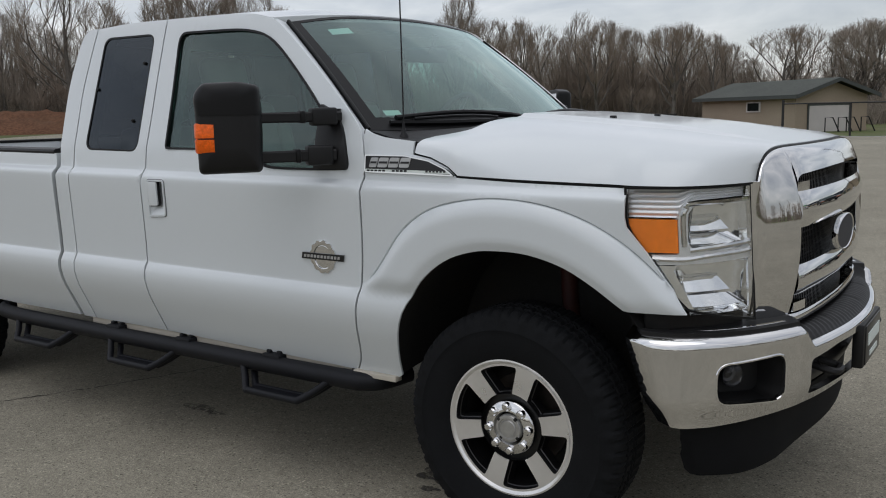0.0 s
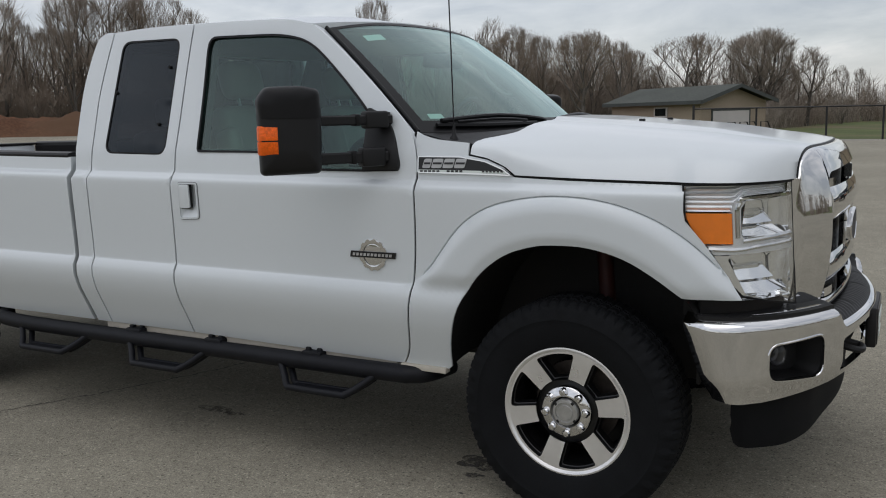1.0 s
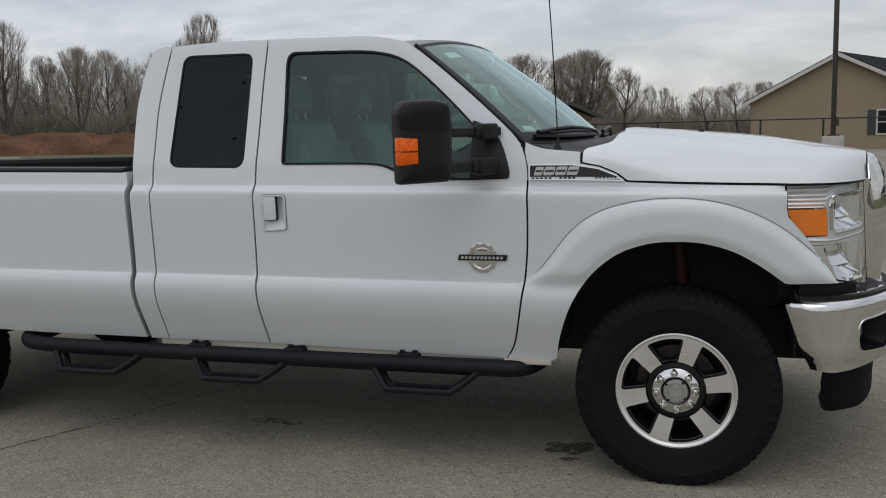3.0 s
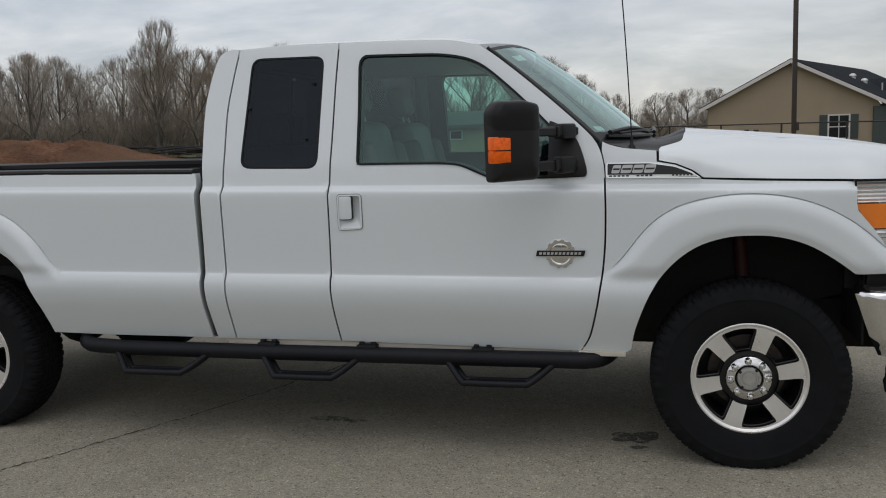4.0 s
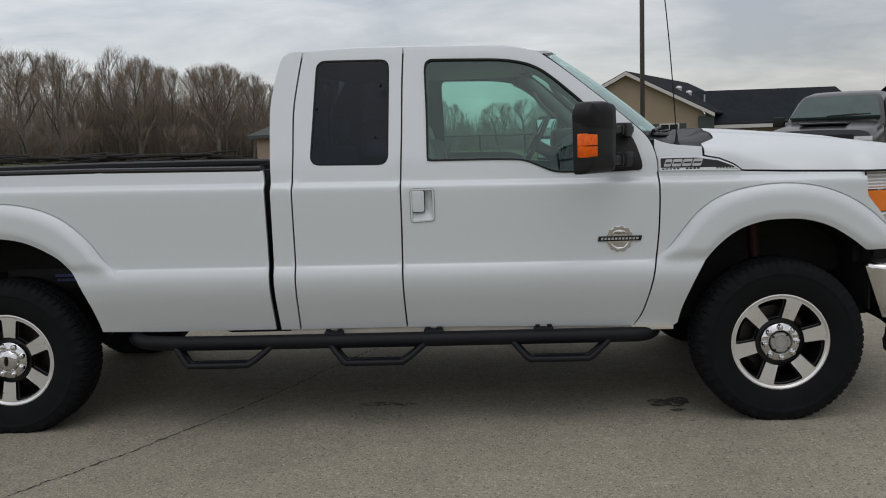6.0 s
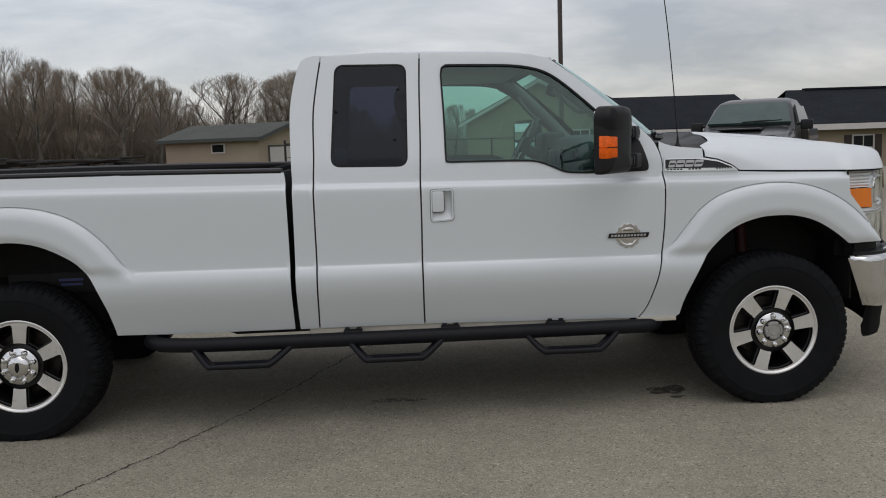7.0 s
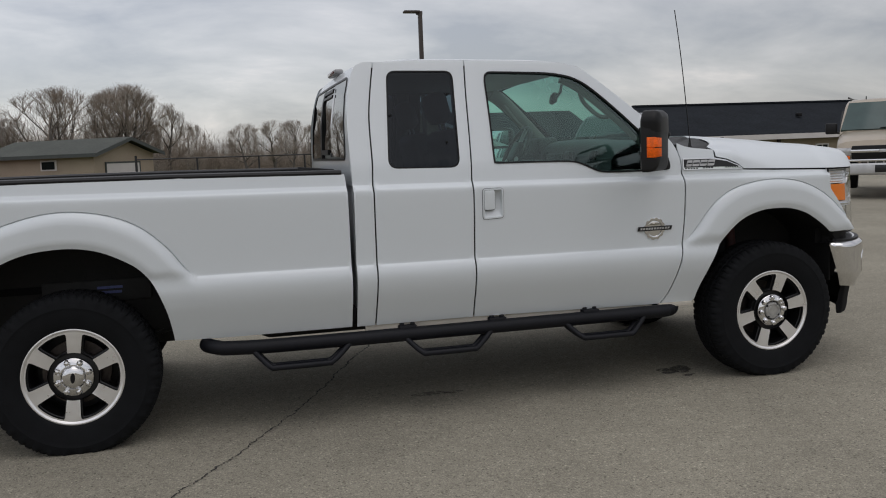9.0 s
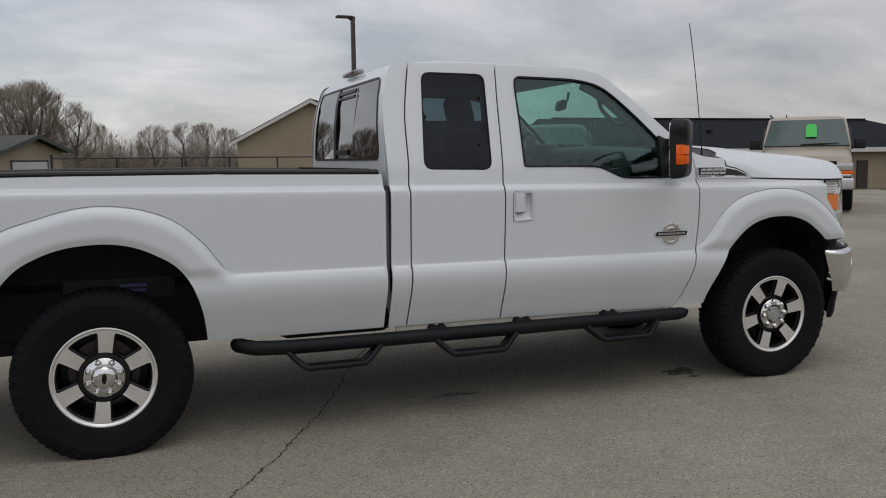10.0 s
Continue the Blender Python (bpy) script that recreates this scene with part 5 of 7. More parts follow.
# ---- the white pickup: inner shells, bed, underbody ----
for side in (1, -1):
    # dark inner skin of the cab; its colour also gives the door gaps' shade
    out = [(-2.535, .50), (-.66, .50), (-.645, 1.0), (-.64, 1.40), (-.70, 1.455), (-.872, 1.60), (-1.028, 1.735), (-1.17, 1.84), (-1.30, 1.885), (-1.9, 1.905), (-2.40, 1.90), (-2.52, 1.70), (-2.535, 1.3)]
    holes = [inset(WIN_D, .012), inset(WIN_Q, .004)]
    part("door_trim", cdt_panel(out, holes, side=side, off=.034, thick=.03, lip=0, step=.08), M_DASH, TR)
    # wheel houses
    for arch, y_in in ((ARCH_F, -.50), (ARCH_R, -.56)):
        c = (0.0, .55) if arch is ARCH_F else (-4.0, .55)
        curve = sp(arch, 3)
        if arch is ARCH_F:
            curve = curve + [(.44, .80), (.47, .70), (.48, .56)]
        bm = bmesh.new()
        rows = []
        for x, z in curve:
            k = 1.012
            xx, zz = c[0] + (x - c[0]) * k, c[1] + (z - c[1]) * k
            ys = skin(x, z) + .012
            rows.append([bm.verts.new((xx, side * (ys + (y_in - ys) * t), zz + .02 * math.sin(math.pi * t))) for t in (0, .25, .5, .75, 1)])
        for r0, r1 in zip(rows, rows[1:]):
            for j in range(4):
                bm.faces.new((r0[j], r1[j], r1[j + 1], r0[j + 1]))
        centre = bm.verts.new((c[0], side * y_in, .56))
        for r0, r1 in zip(rows, rows[1:]):
            if arch is ARCH_R or r0[4].co.x < .45:
                bm.faces.new((r0[4], r1[4], centre))
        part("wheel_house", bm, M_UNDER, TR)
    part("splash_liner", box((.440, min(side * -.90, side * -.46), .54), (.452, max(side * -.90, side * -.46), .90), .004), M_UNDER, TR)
    # frame rail, shock absorber, spring
    part("frame_rail", box((-5.2, min(side * .40, side * .48), .43), (.62, max(side * .40, side * .48), .66), .01), M_UNDER, TR)
    bm = tube([(.02, side * -.52, .44), (-.02, side * -.50, .98)], .033, 12)
    part("shock_absorber", bm, mat("red_damper", (0.045, 0.008, 0.006), 0.6, var=0.4, var_scale=20), TR)
    bm = bmesh.new()
    for k in range(3):
        pts = [(-4.005 + (.62 - .13 * k) * t, side * -.55, .44 - .012 * k + .13 * t * t) for t in [i / 6 - 1 for i in range(13)]]
        add_tube(bm, pts, .011, 6)
    part("leaf_spring", bm, M_UNDER, TR)
part("rocker_strip", box((-2.50, -.898, .470), (-.78, -.880, .512), .003), mat("cream_primer", (0.56, 0.52, 0.44), 0.6, var=0.12, var_scale=8), TR, "cream painted sill flange")
part("sill_end", box((-.745, -.930, .468), (-.535, -.890, .490), .003), bpy.data.materials["cream_primer"], TR, "cream painted sill end with light rust")
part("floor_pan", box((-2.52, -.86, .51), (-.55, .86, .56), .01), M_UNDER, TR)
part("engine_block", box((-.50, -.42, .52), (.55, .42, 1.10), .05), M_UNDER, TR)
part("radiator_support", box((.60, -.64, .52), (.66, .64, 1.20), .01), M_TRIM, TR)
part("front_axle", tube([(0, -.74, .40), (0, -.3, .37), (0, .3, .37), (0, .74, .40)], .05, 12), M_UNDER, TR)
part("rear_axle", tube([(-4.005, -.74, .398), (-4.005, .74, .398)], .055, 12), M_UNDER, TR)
bm = bmesh.new()
bmesh.ops.create_uvsphere(bm, u_segments=16, v_segments=10, radius=.17, matrix=Matrix.Translation((-4.005, .02, .40)))
part("differential", bm, M_UNDER, TR)
part("drive_shaft", tube([(-3.85, 0, .42), (-1.2, 0, .50)], .045, 12), M_UNDER, TR)
# unseen tank, muffler, gearbox and cross members, added low to darken the ground
part("fuel_tank", box((-3.40, .02, .35), (-1.95, .42, .62), .05), M_UNDER, TR)
part("muffler", box((-3.05, -.38, .37), (-2.35, -.10, .55), .06), M_UNDER, TR)
part("gearbox", box((-1.85, -.26, .36), (-.55, .24, .62), .07), M_UNDER, TR)
for x in (-.62, -1.45, -2.15, -3.40, -4.75):
    part("cross_member", box((x - .05, -.40, .45), (x + .05, .40, .53), .01), M_UNDER, TR)
part("exhaust_pipe", tube(smooth_path([(-1.0, .35, .46), (-2.6, -.30, .46), (-3.4, -.36, .47), (-3.75, -.42, .62), (-4.3, -.46, .62), (-4.8, -.6, .52)], 4), .045, 12), M_UNDER, TR)
part("spare_wheel", add_lathe(bmesh.new(), [(.10, .52), (.38, .52), (.40, .56), (.40, .68), (.38, .72), (.10, .72), (.10, .52)], 40, "z", Matrix.Translation((-4.85, 0, -.02))), M_RUBBER, TR)
M_HITCH = mat("dusty_bracket", (0.022, 0.022, 0.021), 0.7, var=0.3, var_scale=20)
M_BLUE = mat("blue_print", (0.10, 0.12, 0.30), 0.5, var=0.2, var_scale=60)
tg = part("spring_bracket", box((-4.17, -.578, .70), (-3.62, -.562, .815), .004), M_HITCH, TR, "dusty grey bracket in the wheel house")
for x0, x1, z0 in ((-3.895, -3.765, .768), (-3.885, -3.77, .742)):
    part("tag_bar", box((x0, -.584, z0), (x1, -.578, z0 + .013)), M_BLUE, tg, "pale blue print")

# bed: liner, walls, rails, tailgate
M_LINER = mat("bed_liner", (0.007, 0.007, 0.0075), 0.85, spec=0.15, var=0.2, var_scale=6, bump=0.3, bump_scale=200)
bm = box((-5.28, -.57, .76), (-2.60, .57, .80), .004)
for a, b in ((-5.28, -4.62), (-3.42, -2.60)):
    for c, e in ((-.90, -.57), (.57, .90)):
        add_box(bm, (a, c, .76), (b, e, .80))
part("bed_floor", bm, M_LINER, TR)
# coloured dark in place of the shade between bed and cab
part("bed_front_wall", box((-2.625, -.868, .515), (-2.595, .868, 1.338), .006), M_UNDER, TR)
for side in (1, -1):
    # the painted edge that turns in towards the cab
    bm = bmesh.new()
    rows = [[bm.verts.new((x - dx, side * (skin(x, z) + dy), z)) for dx, dy in ((.003, .004), (.004, .03), (.008, .06), (.018, .085))] for x, z in BED_F]
    for r0, r1 in zip(rows, rows[1:]):
        for j in range(3):
            bm.faces.new((r0[j], r1[j], r1[j + 1], r0[j + 1]))
    part("bed_edge", skirt(bm, (-.008, 0, 0)), M_WHITE, TR)
# dark box added so that no bright ground shows through the gap
part("cross_member", box((-2.61, -.865, .512), (-2.53, .865, .60), .006), M_UNDER, TR)
part("bed_front_liner", box((-2.66, -.90, .80), (-2.627, .90, 1.362), .006), M_LINER, TR)
tg = part("tailgate", box((-5.335, -.86, .56), (-5.275, .86, 1.345), .012), M_WHITE, TR)
part("tailgate_cap", box((-5.34, -.87, 1.345), (-5.265, .87, 1.365), .008), M_PLASTIC, tg)
part("rear_bumper", box((-5.52, -.95, .50), (-5.34, .95, .68), .03), M_CHROME, TR)
for side in (1, -1):
    bm = bmesh.new()
    xs = [-2.60, -2.9, -3.46, -4.24, -4.9, -5.28]
    rows = []
    for x in xs:
        zt = float(np.interp(x, [-5.3, -4.24, -3.46, -2.6], [1.352, 1.356, 1.352, 1.337]))
        yo = prof(zt, x) - .003
        rows.append([bm.verts.new((x, side * a, zt + b)) for a, b in ((yo + .004, -.006), (yo - .001, .006), (yo + .006, .016), (yo + .03, .021), (yo + .085, .020), (yo + .105, .010), (yo + .108, -.05))])
    for r0, r1 in zip(rows, rows[1:]):
        for j in range(6):
            bm.faces.new((r0[j], r1[j], r1[j + 1], r0[j + 1]))
    bm.faces.new(rows[0]); bm.faces.new(rows[-1][::-1])
    part("bed_rail_cap", bm, M_PLASTIC, TR, "black plastic cap on the bed rail")
    y0, y1 = sorted((side * -.90, side * -.86))
    bm = box((-5.28, y0, 1.07), (-2.63, y1, 1.34), .004)
    for a, b in ((-5.28, -4.62), (-3.42, -2.63)):
        add_box(bm, (a, y0, .80), (b, y1, 1.07))
    part("bed_inner_wall", bm, M_LINER, TR)


# back of the cab with a sliding window
def back_x(z):
    return float(np.interp(z, [.5, 1.27, 1.40, 1.62, 1.76, 1.87, 1.915], [-2.545, -2.545, -2.548, -2.542, -2.524, -2.494, -2.462]))


def cab_back(y, z):
    return (back_x(z) + .012 * (abs(y) / .9) ** 2 - .012, y, z)


BACK_OUT = [(-.95, 1.27), (.95, 1.27), (.925, 1.36), (.828, 1.80), (.775, 1.885), (.635, 1.918), (-.635, 1.918), (-.775, 1.885), (-.828, 1.80), (-.925, 1.36)]
BACK_WIN = rounded([(-.815, 1.405), (.815, 1.405), (.726, 1.862), (-.726, 1.862)], .06, 5)
bm = fill2d(resample(BACK_OUT, .08), [resample(BACK_WIN, .05)], lambda y, z: cab_back(y, z))
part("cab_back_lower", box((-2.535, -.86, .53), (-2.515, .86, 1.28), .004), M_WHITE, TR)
part("cab_back", skirt(bm, (.03, 0, 0)), M_WHITE, TR)
bw = part("rear_window", skirt(fill2d(resample(BACK_WIN, .05), [resample(inset(BACK_WIN, .012), .05)], lambda y, z: Vector(cab_back(y, z)) + Vector((-.005, 0, 0))), (.012, 0, 0)), M_TRIM, TR, "dark rear cab window with a sliding pane")
for y0, y1, dx in ((-.79, -.270, -.0045), (.175, .79, -.0045), (-.270, .125, -.003)):
    pts = [(y, z) for y, z in resample(inset(BACK_WIN, .010), .03)]
    pane = [(max(y0, min(y1, y)), z) for y, z in pts]
    bm = bmesh.new()
    clean = []
    for p in pane:
        if not clean or (Vector(p) - Vector(clean[-1])).length > 1e-4:
            clean.append(p)
    bm.faces.new([bm.verts.new(Vector(cab_back(y, z)) + Vector((.004 + dx, 0, 0))) for y, z in clean])
    part("pane", bm, M_BACKGLASS, bw)
# first bar is solid black: the open slider's dark is put into its colour
for nm, y0, y1, z0, z1 in (("open_gap", .122, .178, 1.415, 1.835), ("pane_rail", -.262, .122, 1.812, 1.832), ("pane_rail", -.262, .122, 1.782, 1.796), ("pane_rail", -.17, .122, 1.440, 1.470)):
    bar = grid_part(lambda u, v: Vector(cab_back(y0 + (y1 - y0) * v, z0 + (z1 - z0) * u)) + Vector((-.009, 0, 0)), 16, 3)
    part(nm, skirt(bar, (.012, 0, 0)), M_TRIM, bw)
part("latch", box((back_x(1.44) - .014, -.31, 1.425), (back_x(1.44), -.24, 1.45), .004), M_PLASTIC, bw)
st = part("stop_lamp", box((-2.500, -.17, 1.928), (-2.445, .17, 1.957), .012, None, 3), mat("grey_lamp_housing", (0.30, 0.30, 0.30), 0.4, var=0.1), TR, "grey high-mounted stop lamp")
part("lamp_lens", box((-2.504, -.13, 1.933), (-2.498, .13, 1.952), .003), mat("smoked_red", (0.12, 0.02, 0.02), 0.2, coat=.5, var=.1), st)

# ---- interior ----
part("headliner", box((-2.40, -.70, 1.86), (-1.22, .70, 1.885), .01), M_TAN, TR)
part("cab_floor", box((-2.50, -.88, .56), (-.70, .88, .62), .01), M_DASH, TR)


def dash_pt(u, v):
    y = -.86 + 1.72 * v
    e = (abs(y) / .86) ** 2
    prof2 = [(-.50 - .17 * e, 1.42), (-.68, 1.465 - .03 * e), (-.84, 1.480 - .05 * e), (-.945, 1.465 - .06 * e), (-1.0, 1.41 - .05 * e), (-1.01, 1.31), (-.98, 1.10), (-.90, .95)]
    P = smooth_path([(a, b, 0) for a, b in prof2], 5)
    k = min(len(P) - 1, int(u * (len(P) - 1) + .5))
    return (P[k].x, y, P[k].y)


dash = part("dashboard", grid_part(dash_pt, 35, 40), M_DASH, TR, "dark grey dashboard")
part("centre_screen", box((-1.025, -.14, 1.22), (-1.003, .14, 1.39), .008), M_TRIM, dash)
part("binnacle", box((-1.03, .26, 1.38), (-.88, .58, 1.505), .03, None, 3), M_DASH, dash)
for y in (-.60, -.24, .20, .66):
    part("air_vent", box((-1.02, y - .055, 1.345), (-.995, y + .055, 1.405), .01), M_TRIM, dash)
part("console", box((-1.75, -.13, .62), (-1.02, .13, 1.02), .03, None, 3), M_DASH, TR)
sw = Matrix.Translation((-1.145, .42, 1.41)) @ pose(0, 0, 0, 0, -62, 0)
rim = [sw @ Vector((.19 * math.cos(a), .19 * math.sin(a), 0)) for a in [2 * math.pi * i / 40 for i in range(40)]]
wheel_s = part("steering_wheel", tube(rim, .016, 10, True), M_DASH, TR, "dark steering wheel with silver spokes")
bm = bmesh.new()
for a in (0, 2.2, 4.1):
    add_tube(bm, [sw @ Vector((.05 * math.cos(a), .05 * math.sin(a), 0)), sw @ Vector((.185 * math.cos(a), .185 * math.sin(a), 0))], .014, 8)
part("spokes", bm, M_GALV, wheel_s)
part("airbag_cover", box((-.075, -.075, -.02), (.075, .075, .025), .02, sw, 3), M_DASH, wheel_s)
part("steering_column", tube([sw @ Vector((0, 0, -.01)), (-.95, .42, 1.30)], .04, 12), M_DASH, wheel_s)


def seat(y0, x0, wide, material):
    base = part("seat", box((x0 - .25, y0 - wide / 2, .82), (x0 + .27, y0 + wide / 2, 1.00), .06, None, 4), material, TR, "leather seat with headrest")
    tilt = Matrix.Translation((x0 - .22, y0, .92)) @ pose(0, 0, 0, 0, -14, 0)
    part("backrest", box((-.075, -wide / 2, 0), (.075, wide / 2, .66), .06, tilt, 4), material, base)
    for sgn in (-1, 1):
        part("bolster", box((-.02, sgn * wide / 2 - .05, .05), (.12, sgn * wide / 2 + .03, .54), .045, tilt, 4), M_TAN, base)
    part("headrest", box((-.06, -.13, .70), (.05, .13, .89), .05, tilt, 4), material, base)
    for sgn in (-1, 1):
        part("headrest_post", tube([tilt @ Vector((0, sgn * .06, .62)), tilt @ Vector((0, sgn * .06, .74))], .008, 8), M_GALV, base)
    return base


for y0 in (-.43, .43):
    seat(y0, -1.52, .50, M_TAN)
rb = part("rear_bench", box((-2.40, -.70, .78), (-1.98, .70, .98), .05, None, 3), M_TAN, TR)
part("bench_back", box((-2.47, -.70, .95), (-2.33, .70, 1.45), .05, None, 3), M_TAN, rb)
for y0 in (-.42, .42):
    part("headrest", box((-2.45, y0 - .13, 1.47), (-2.36, y0 + .13, 1.62), .04, None, 3), M_TAN, rb)
for side in (1, -1):
    part("pillar_trim", tube(smooth_path([(-.74, side * -.83, 1.42), (-.92, side * -.79, 1.60), (-1.12, side * -.73, 1.78), (-1.24, side * -.70, 1.85)], 5), .048, 10), M_TAN, TR)
    part("b_pillar_trim", tube([(-1.90, side * -.86, .62), (-1.90, side * -.86, 1.34), (-1.885, side * -.73, 1.88)], .045, 10), M_TAN, TR)
    part("grab_handle", tube(smooth_path([(-.97, side * -.755, 1.60), (-1.01, side * -.70, 1.61), (-1.09, side * -.67, 1.69), (-1.13, side * -.70, 1.76)], 5), .013, 8), M_TAN, TR)
mir = part("inside_mirror", box((-.03, -.125, -.035), (.012, .125, .035), .018, Matrix.Translation((-1.005, .0, 1.757)) @ pose(0, 0, 0, 0, 12, -18), 3), M_DASH, TR)
part("mirror_stem", tube([(-.995, 0, 1.765), (-.965, 0, 1.80), (-.955, 0, 1.850)], .010, 8), M_DASH, mir)
part("inspection_sticker", grid_part(lambda u, v: Vector(ws_pt(.10 + .055 * u, .10 + .065 * v)) + Vector((-.006, 0, -.006)), 3, 4), M_PAPER, TR, "pale sticker inside the windscreen")
part("corner_sticker", grid_part(lambda u, v: Vector(ws_pt(.83 + .04 * u, .065 + .035 * v)) + Vector((-.006, 0, -.006)), 3, 4), M_PAPER, TR)

# ---- outside fittings ----
for side in (1, -1):
    # door mirror: sail, two arms, upright head turned rearwards
    sail = sp([(-.700, 1.283), (-.697, 1.32), (-.735, 1.435), (-.79, 1.50)], 3) + [(-.86, 1.53), (-.865, 1.283)]
    mb = part("door_mirror", cdt_panel(rounded(sail, .008, 2), side=side, off=-.018, thick=.03, lip=.006, step=.04), M_PLASTIC, TR, "black tall tow mirror with amber signal")
    mm = Matrix.Translation((-.972, -1.292 * side, 0)) @ pose(0, 0, 0, 0, 0, 45 if side == 1 else -45)
    bm = bmesh.new()
    out = rounded([(-.112, 1.283), (.112, 1.285), (.118, 1.45), (.112, 1.595), (.04, 1.610), (-.085, 1.606), (-.117, 1.565)], .020, 5)
    k = len(out)
    c = Vector((-.0, 1.445))
    rows = []
    for f0, d in ((.90, .034), (1.0, .026), (1.0, .0), (.985, -.024), (.93, -.043), (.80, -.055), (.45, -.062)):
        rows.append([bm.verts.new(mm @ Vector((c.x + (x - c.x) * f0, d * side, c.y + (z - c.y) * f0))) for x, z in out])
    for r0, r1 in zip(rows, rows[1:]):
        for i in range(k):
            bm.faces.new((r0[i], r0[(i + 1) % k], r1[(i + 1) % k], r1[i]))
    bm.faces.new(rows[0]); bm.faces.new(rows[-1][::-1])
    head = part("mirror_head", bm, M_PLASTIC, mb)
    top_out = [(x, max(z, 1.492)) for x, z in out]
    top_out = [p for i, p in enumerate(top_out) if p[1] > 1.4921 or out[i - 1][1] > 1.492 or out[(i + 1) % k][1] > 1.492]
    bm = bmesh.new()
    rows = [[bm.verts.new(mm @ Vector((x * f0, d * side, 1.492 + (z - 1.492) * (1 + (f0 - 1) * .6)))) for x, z in top_out] for f0, d in ((1.012, .020), (1.018, .0), (1.003, -.026), (.948, -.0455), (.82, -.0578), (.47, -.0648))]
    for r0, r1 in zip(rows, rows[1:]):
        for i in range(len(top_out)):
            bm.faces.new((r0[i], r0[(i + 1) % len(top_out)], r1[(i + 1) % len(top_out)], r1[i]))
    bm.faces.new(rows[0]); bm.faces.new(rows[-1][::-1])
    part("mirror_cap", bm, M_TRIM, head, "smooth black upper cap")
    for z0, z1 in ((1.46, 1.585), (1.30, 1.44)):
        part("mirror_glass", box((-.095, .030 if side == 1 else -.038, z0), (.095, .038 if side == 1 else -.030, z1), .003, mm), M_CHROME, head, "mirror glass")
    am = bmesh.new()
    rows = []
    for z in (1.360, 1.366, 1.408, 1.4095, 1.4125, 1.414, 1.460, 1.466):
        deep = .004 if z in (1.4095, 1.4125) else 0
        edge = .004 if z in (1.360, 1.466) else 0
        rows.append([am.verts.new(mm @ Vector((x, y * side, z))) for x, y in ((-.1195 + deep + edge, -.004), (-.1195 + deep + edge, -.025), (-.111 + deep, -.045 + deep + edge), (-.090, -.0575 + deep + edge), (-.050, -.0625 + deep + edge), (-.046, -.050))])
    for r0, r1 in zip(rows, rows[1:]):
        for j in range(5):
            am.faces.new((r0[j], r1[j], r1[j + 1], r0[j + 1]))
    part("amber_signal", am, M_AMBER, head, "amber turn signal")
    for z, r in ((1.480, .019), (1.338, .021)):
        a = Vector((-.755, side * (skin(-.755, z) - .012), z))
        b = mm @ Vector((.09, 0, z))
        bm = bmesh.new()
        d = (b - a).normalized()
        n = Vector((-d.y, d.x, 0))
        rows = []
        for t, w in ((0, .026), (.25, .020), (.6, .020), (1.0, .020)):
            p = a.lerp(b, t)
            rows.append([bm.verts.new(p + n * q * w + Vector((0, 0, e * r))) for q, e in ((-1, -.7), (-.7, -1), (.7, -1), (1, -.7), (1, .7), (.7, 1), (-.7, 1), (-1, .7))])
        for r0, r1 in zip(rows, rows[1:]):
            for j in range(8):
                bm.faces.new((r0[j], r0[(j + 1) % 8], r1[(j + 1) % 8], r1[j]))
        bm.faces.new(rows[0]); bm.faces.new(rows[-1][::-1])
        arm = part("mirror_arm", bm, M_PLASTIC, mb)
        blk = d.to_track_quat("X", "Z").to_matrix().to_4x4()
        blk.translation = a.lerp(b, .20)
        part("arm_block", box((-.050, -.028, -r * 1.75), (.050, .028, r * 1.75), .010, blk, 3), M_PLASTIC, arm)
        part("arm_collar", box((.075, -.025, -r * 1.2), (.095, .025, r * 1.2), .005, blk, 2), M_TRIM, arm)
        part("arm_hinge", tube([a + Vector((-.03, 0, -r * 1.5)), a + Vector((-.03, 0, r * 1.5))], .03, 14), M_PLASTIC, arm)

    # door handle: raised rim, scooped recess, flap
    plate = rounded([(-1.842, 1.056), (-1.725, 1.062), (-1.725, 1.223), (-1.842, 1.223)], .016, 4)
    hp = part("door_handle", ring_panel(plate, inset(plate, .007), off=-.005, thick=.012, side=side, n=64), M_WHITE, TR, "white door handle in a recessed plate")
    hole = inset(plate, .007)
    cc = Vector((-1.7835, 1.142))
    bm = bmesh.new()
    prev = None
    for f0, d in ((1.0, -.004), (.97, .010), (.90, .020), (.70, .026), (.3, .027)):
        ring = []
        for x, z in hole:
            px, pz = cc.x + (x - cc.x) * f0, cc.y + (z - cc.y) * f0
            ring.append(bm.verts.new((px, side * (skin(px, pz) + d * (.25 + .75 * sstep(1.07, 1.125, pz)) + .001), pz)))
        if prev:
            for i in range(len(ring)):
                bm.faces.new((prev[i], prev[(i + 1) % len(ring)], ring[(i + 1) % len(ring)], ring[i]))
        prev = ring
    bm.faces.new(prev)
    part("finger_cup", bm, M_WHITE, hp)
    flap = rounded([(-1.833, 1.107), (-1.774, 1.109), (-1.774, 1.214), (-1.833, 1.214)], .010, 4)
    # black sheet behind the flap paints the shadow gap round it
    part("flap_gap_shade", cdt_panel(inset(flap, -.0035), side=side, off=.001, thick=.012, lip=0, step=.02), M_TRIM, hp, "black sheet painting the shaded gap round the flap")
    groove = inset(plate, -.003)
    part("plate_groove", ring_panel(groove, plate, off=-.0012, thick=.004, side=side, n=64), M_SEAM, hp, "thin grey groove")
    part("flap", cdt_panel(flap, side=side, off=-.009, thick=.014, lip=.003, step=.02), M_WHITE, hp)

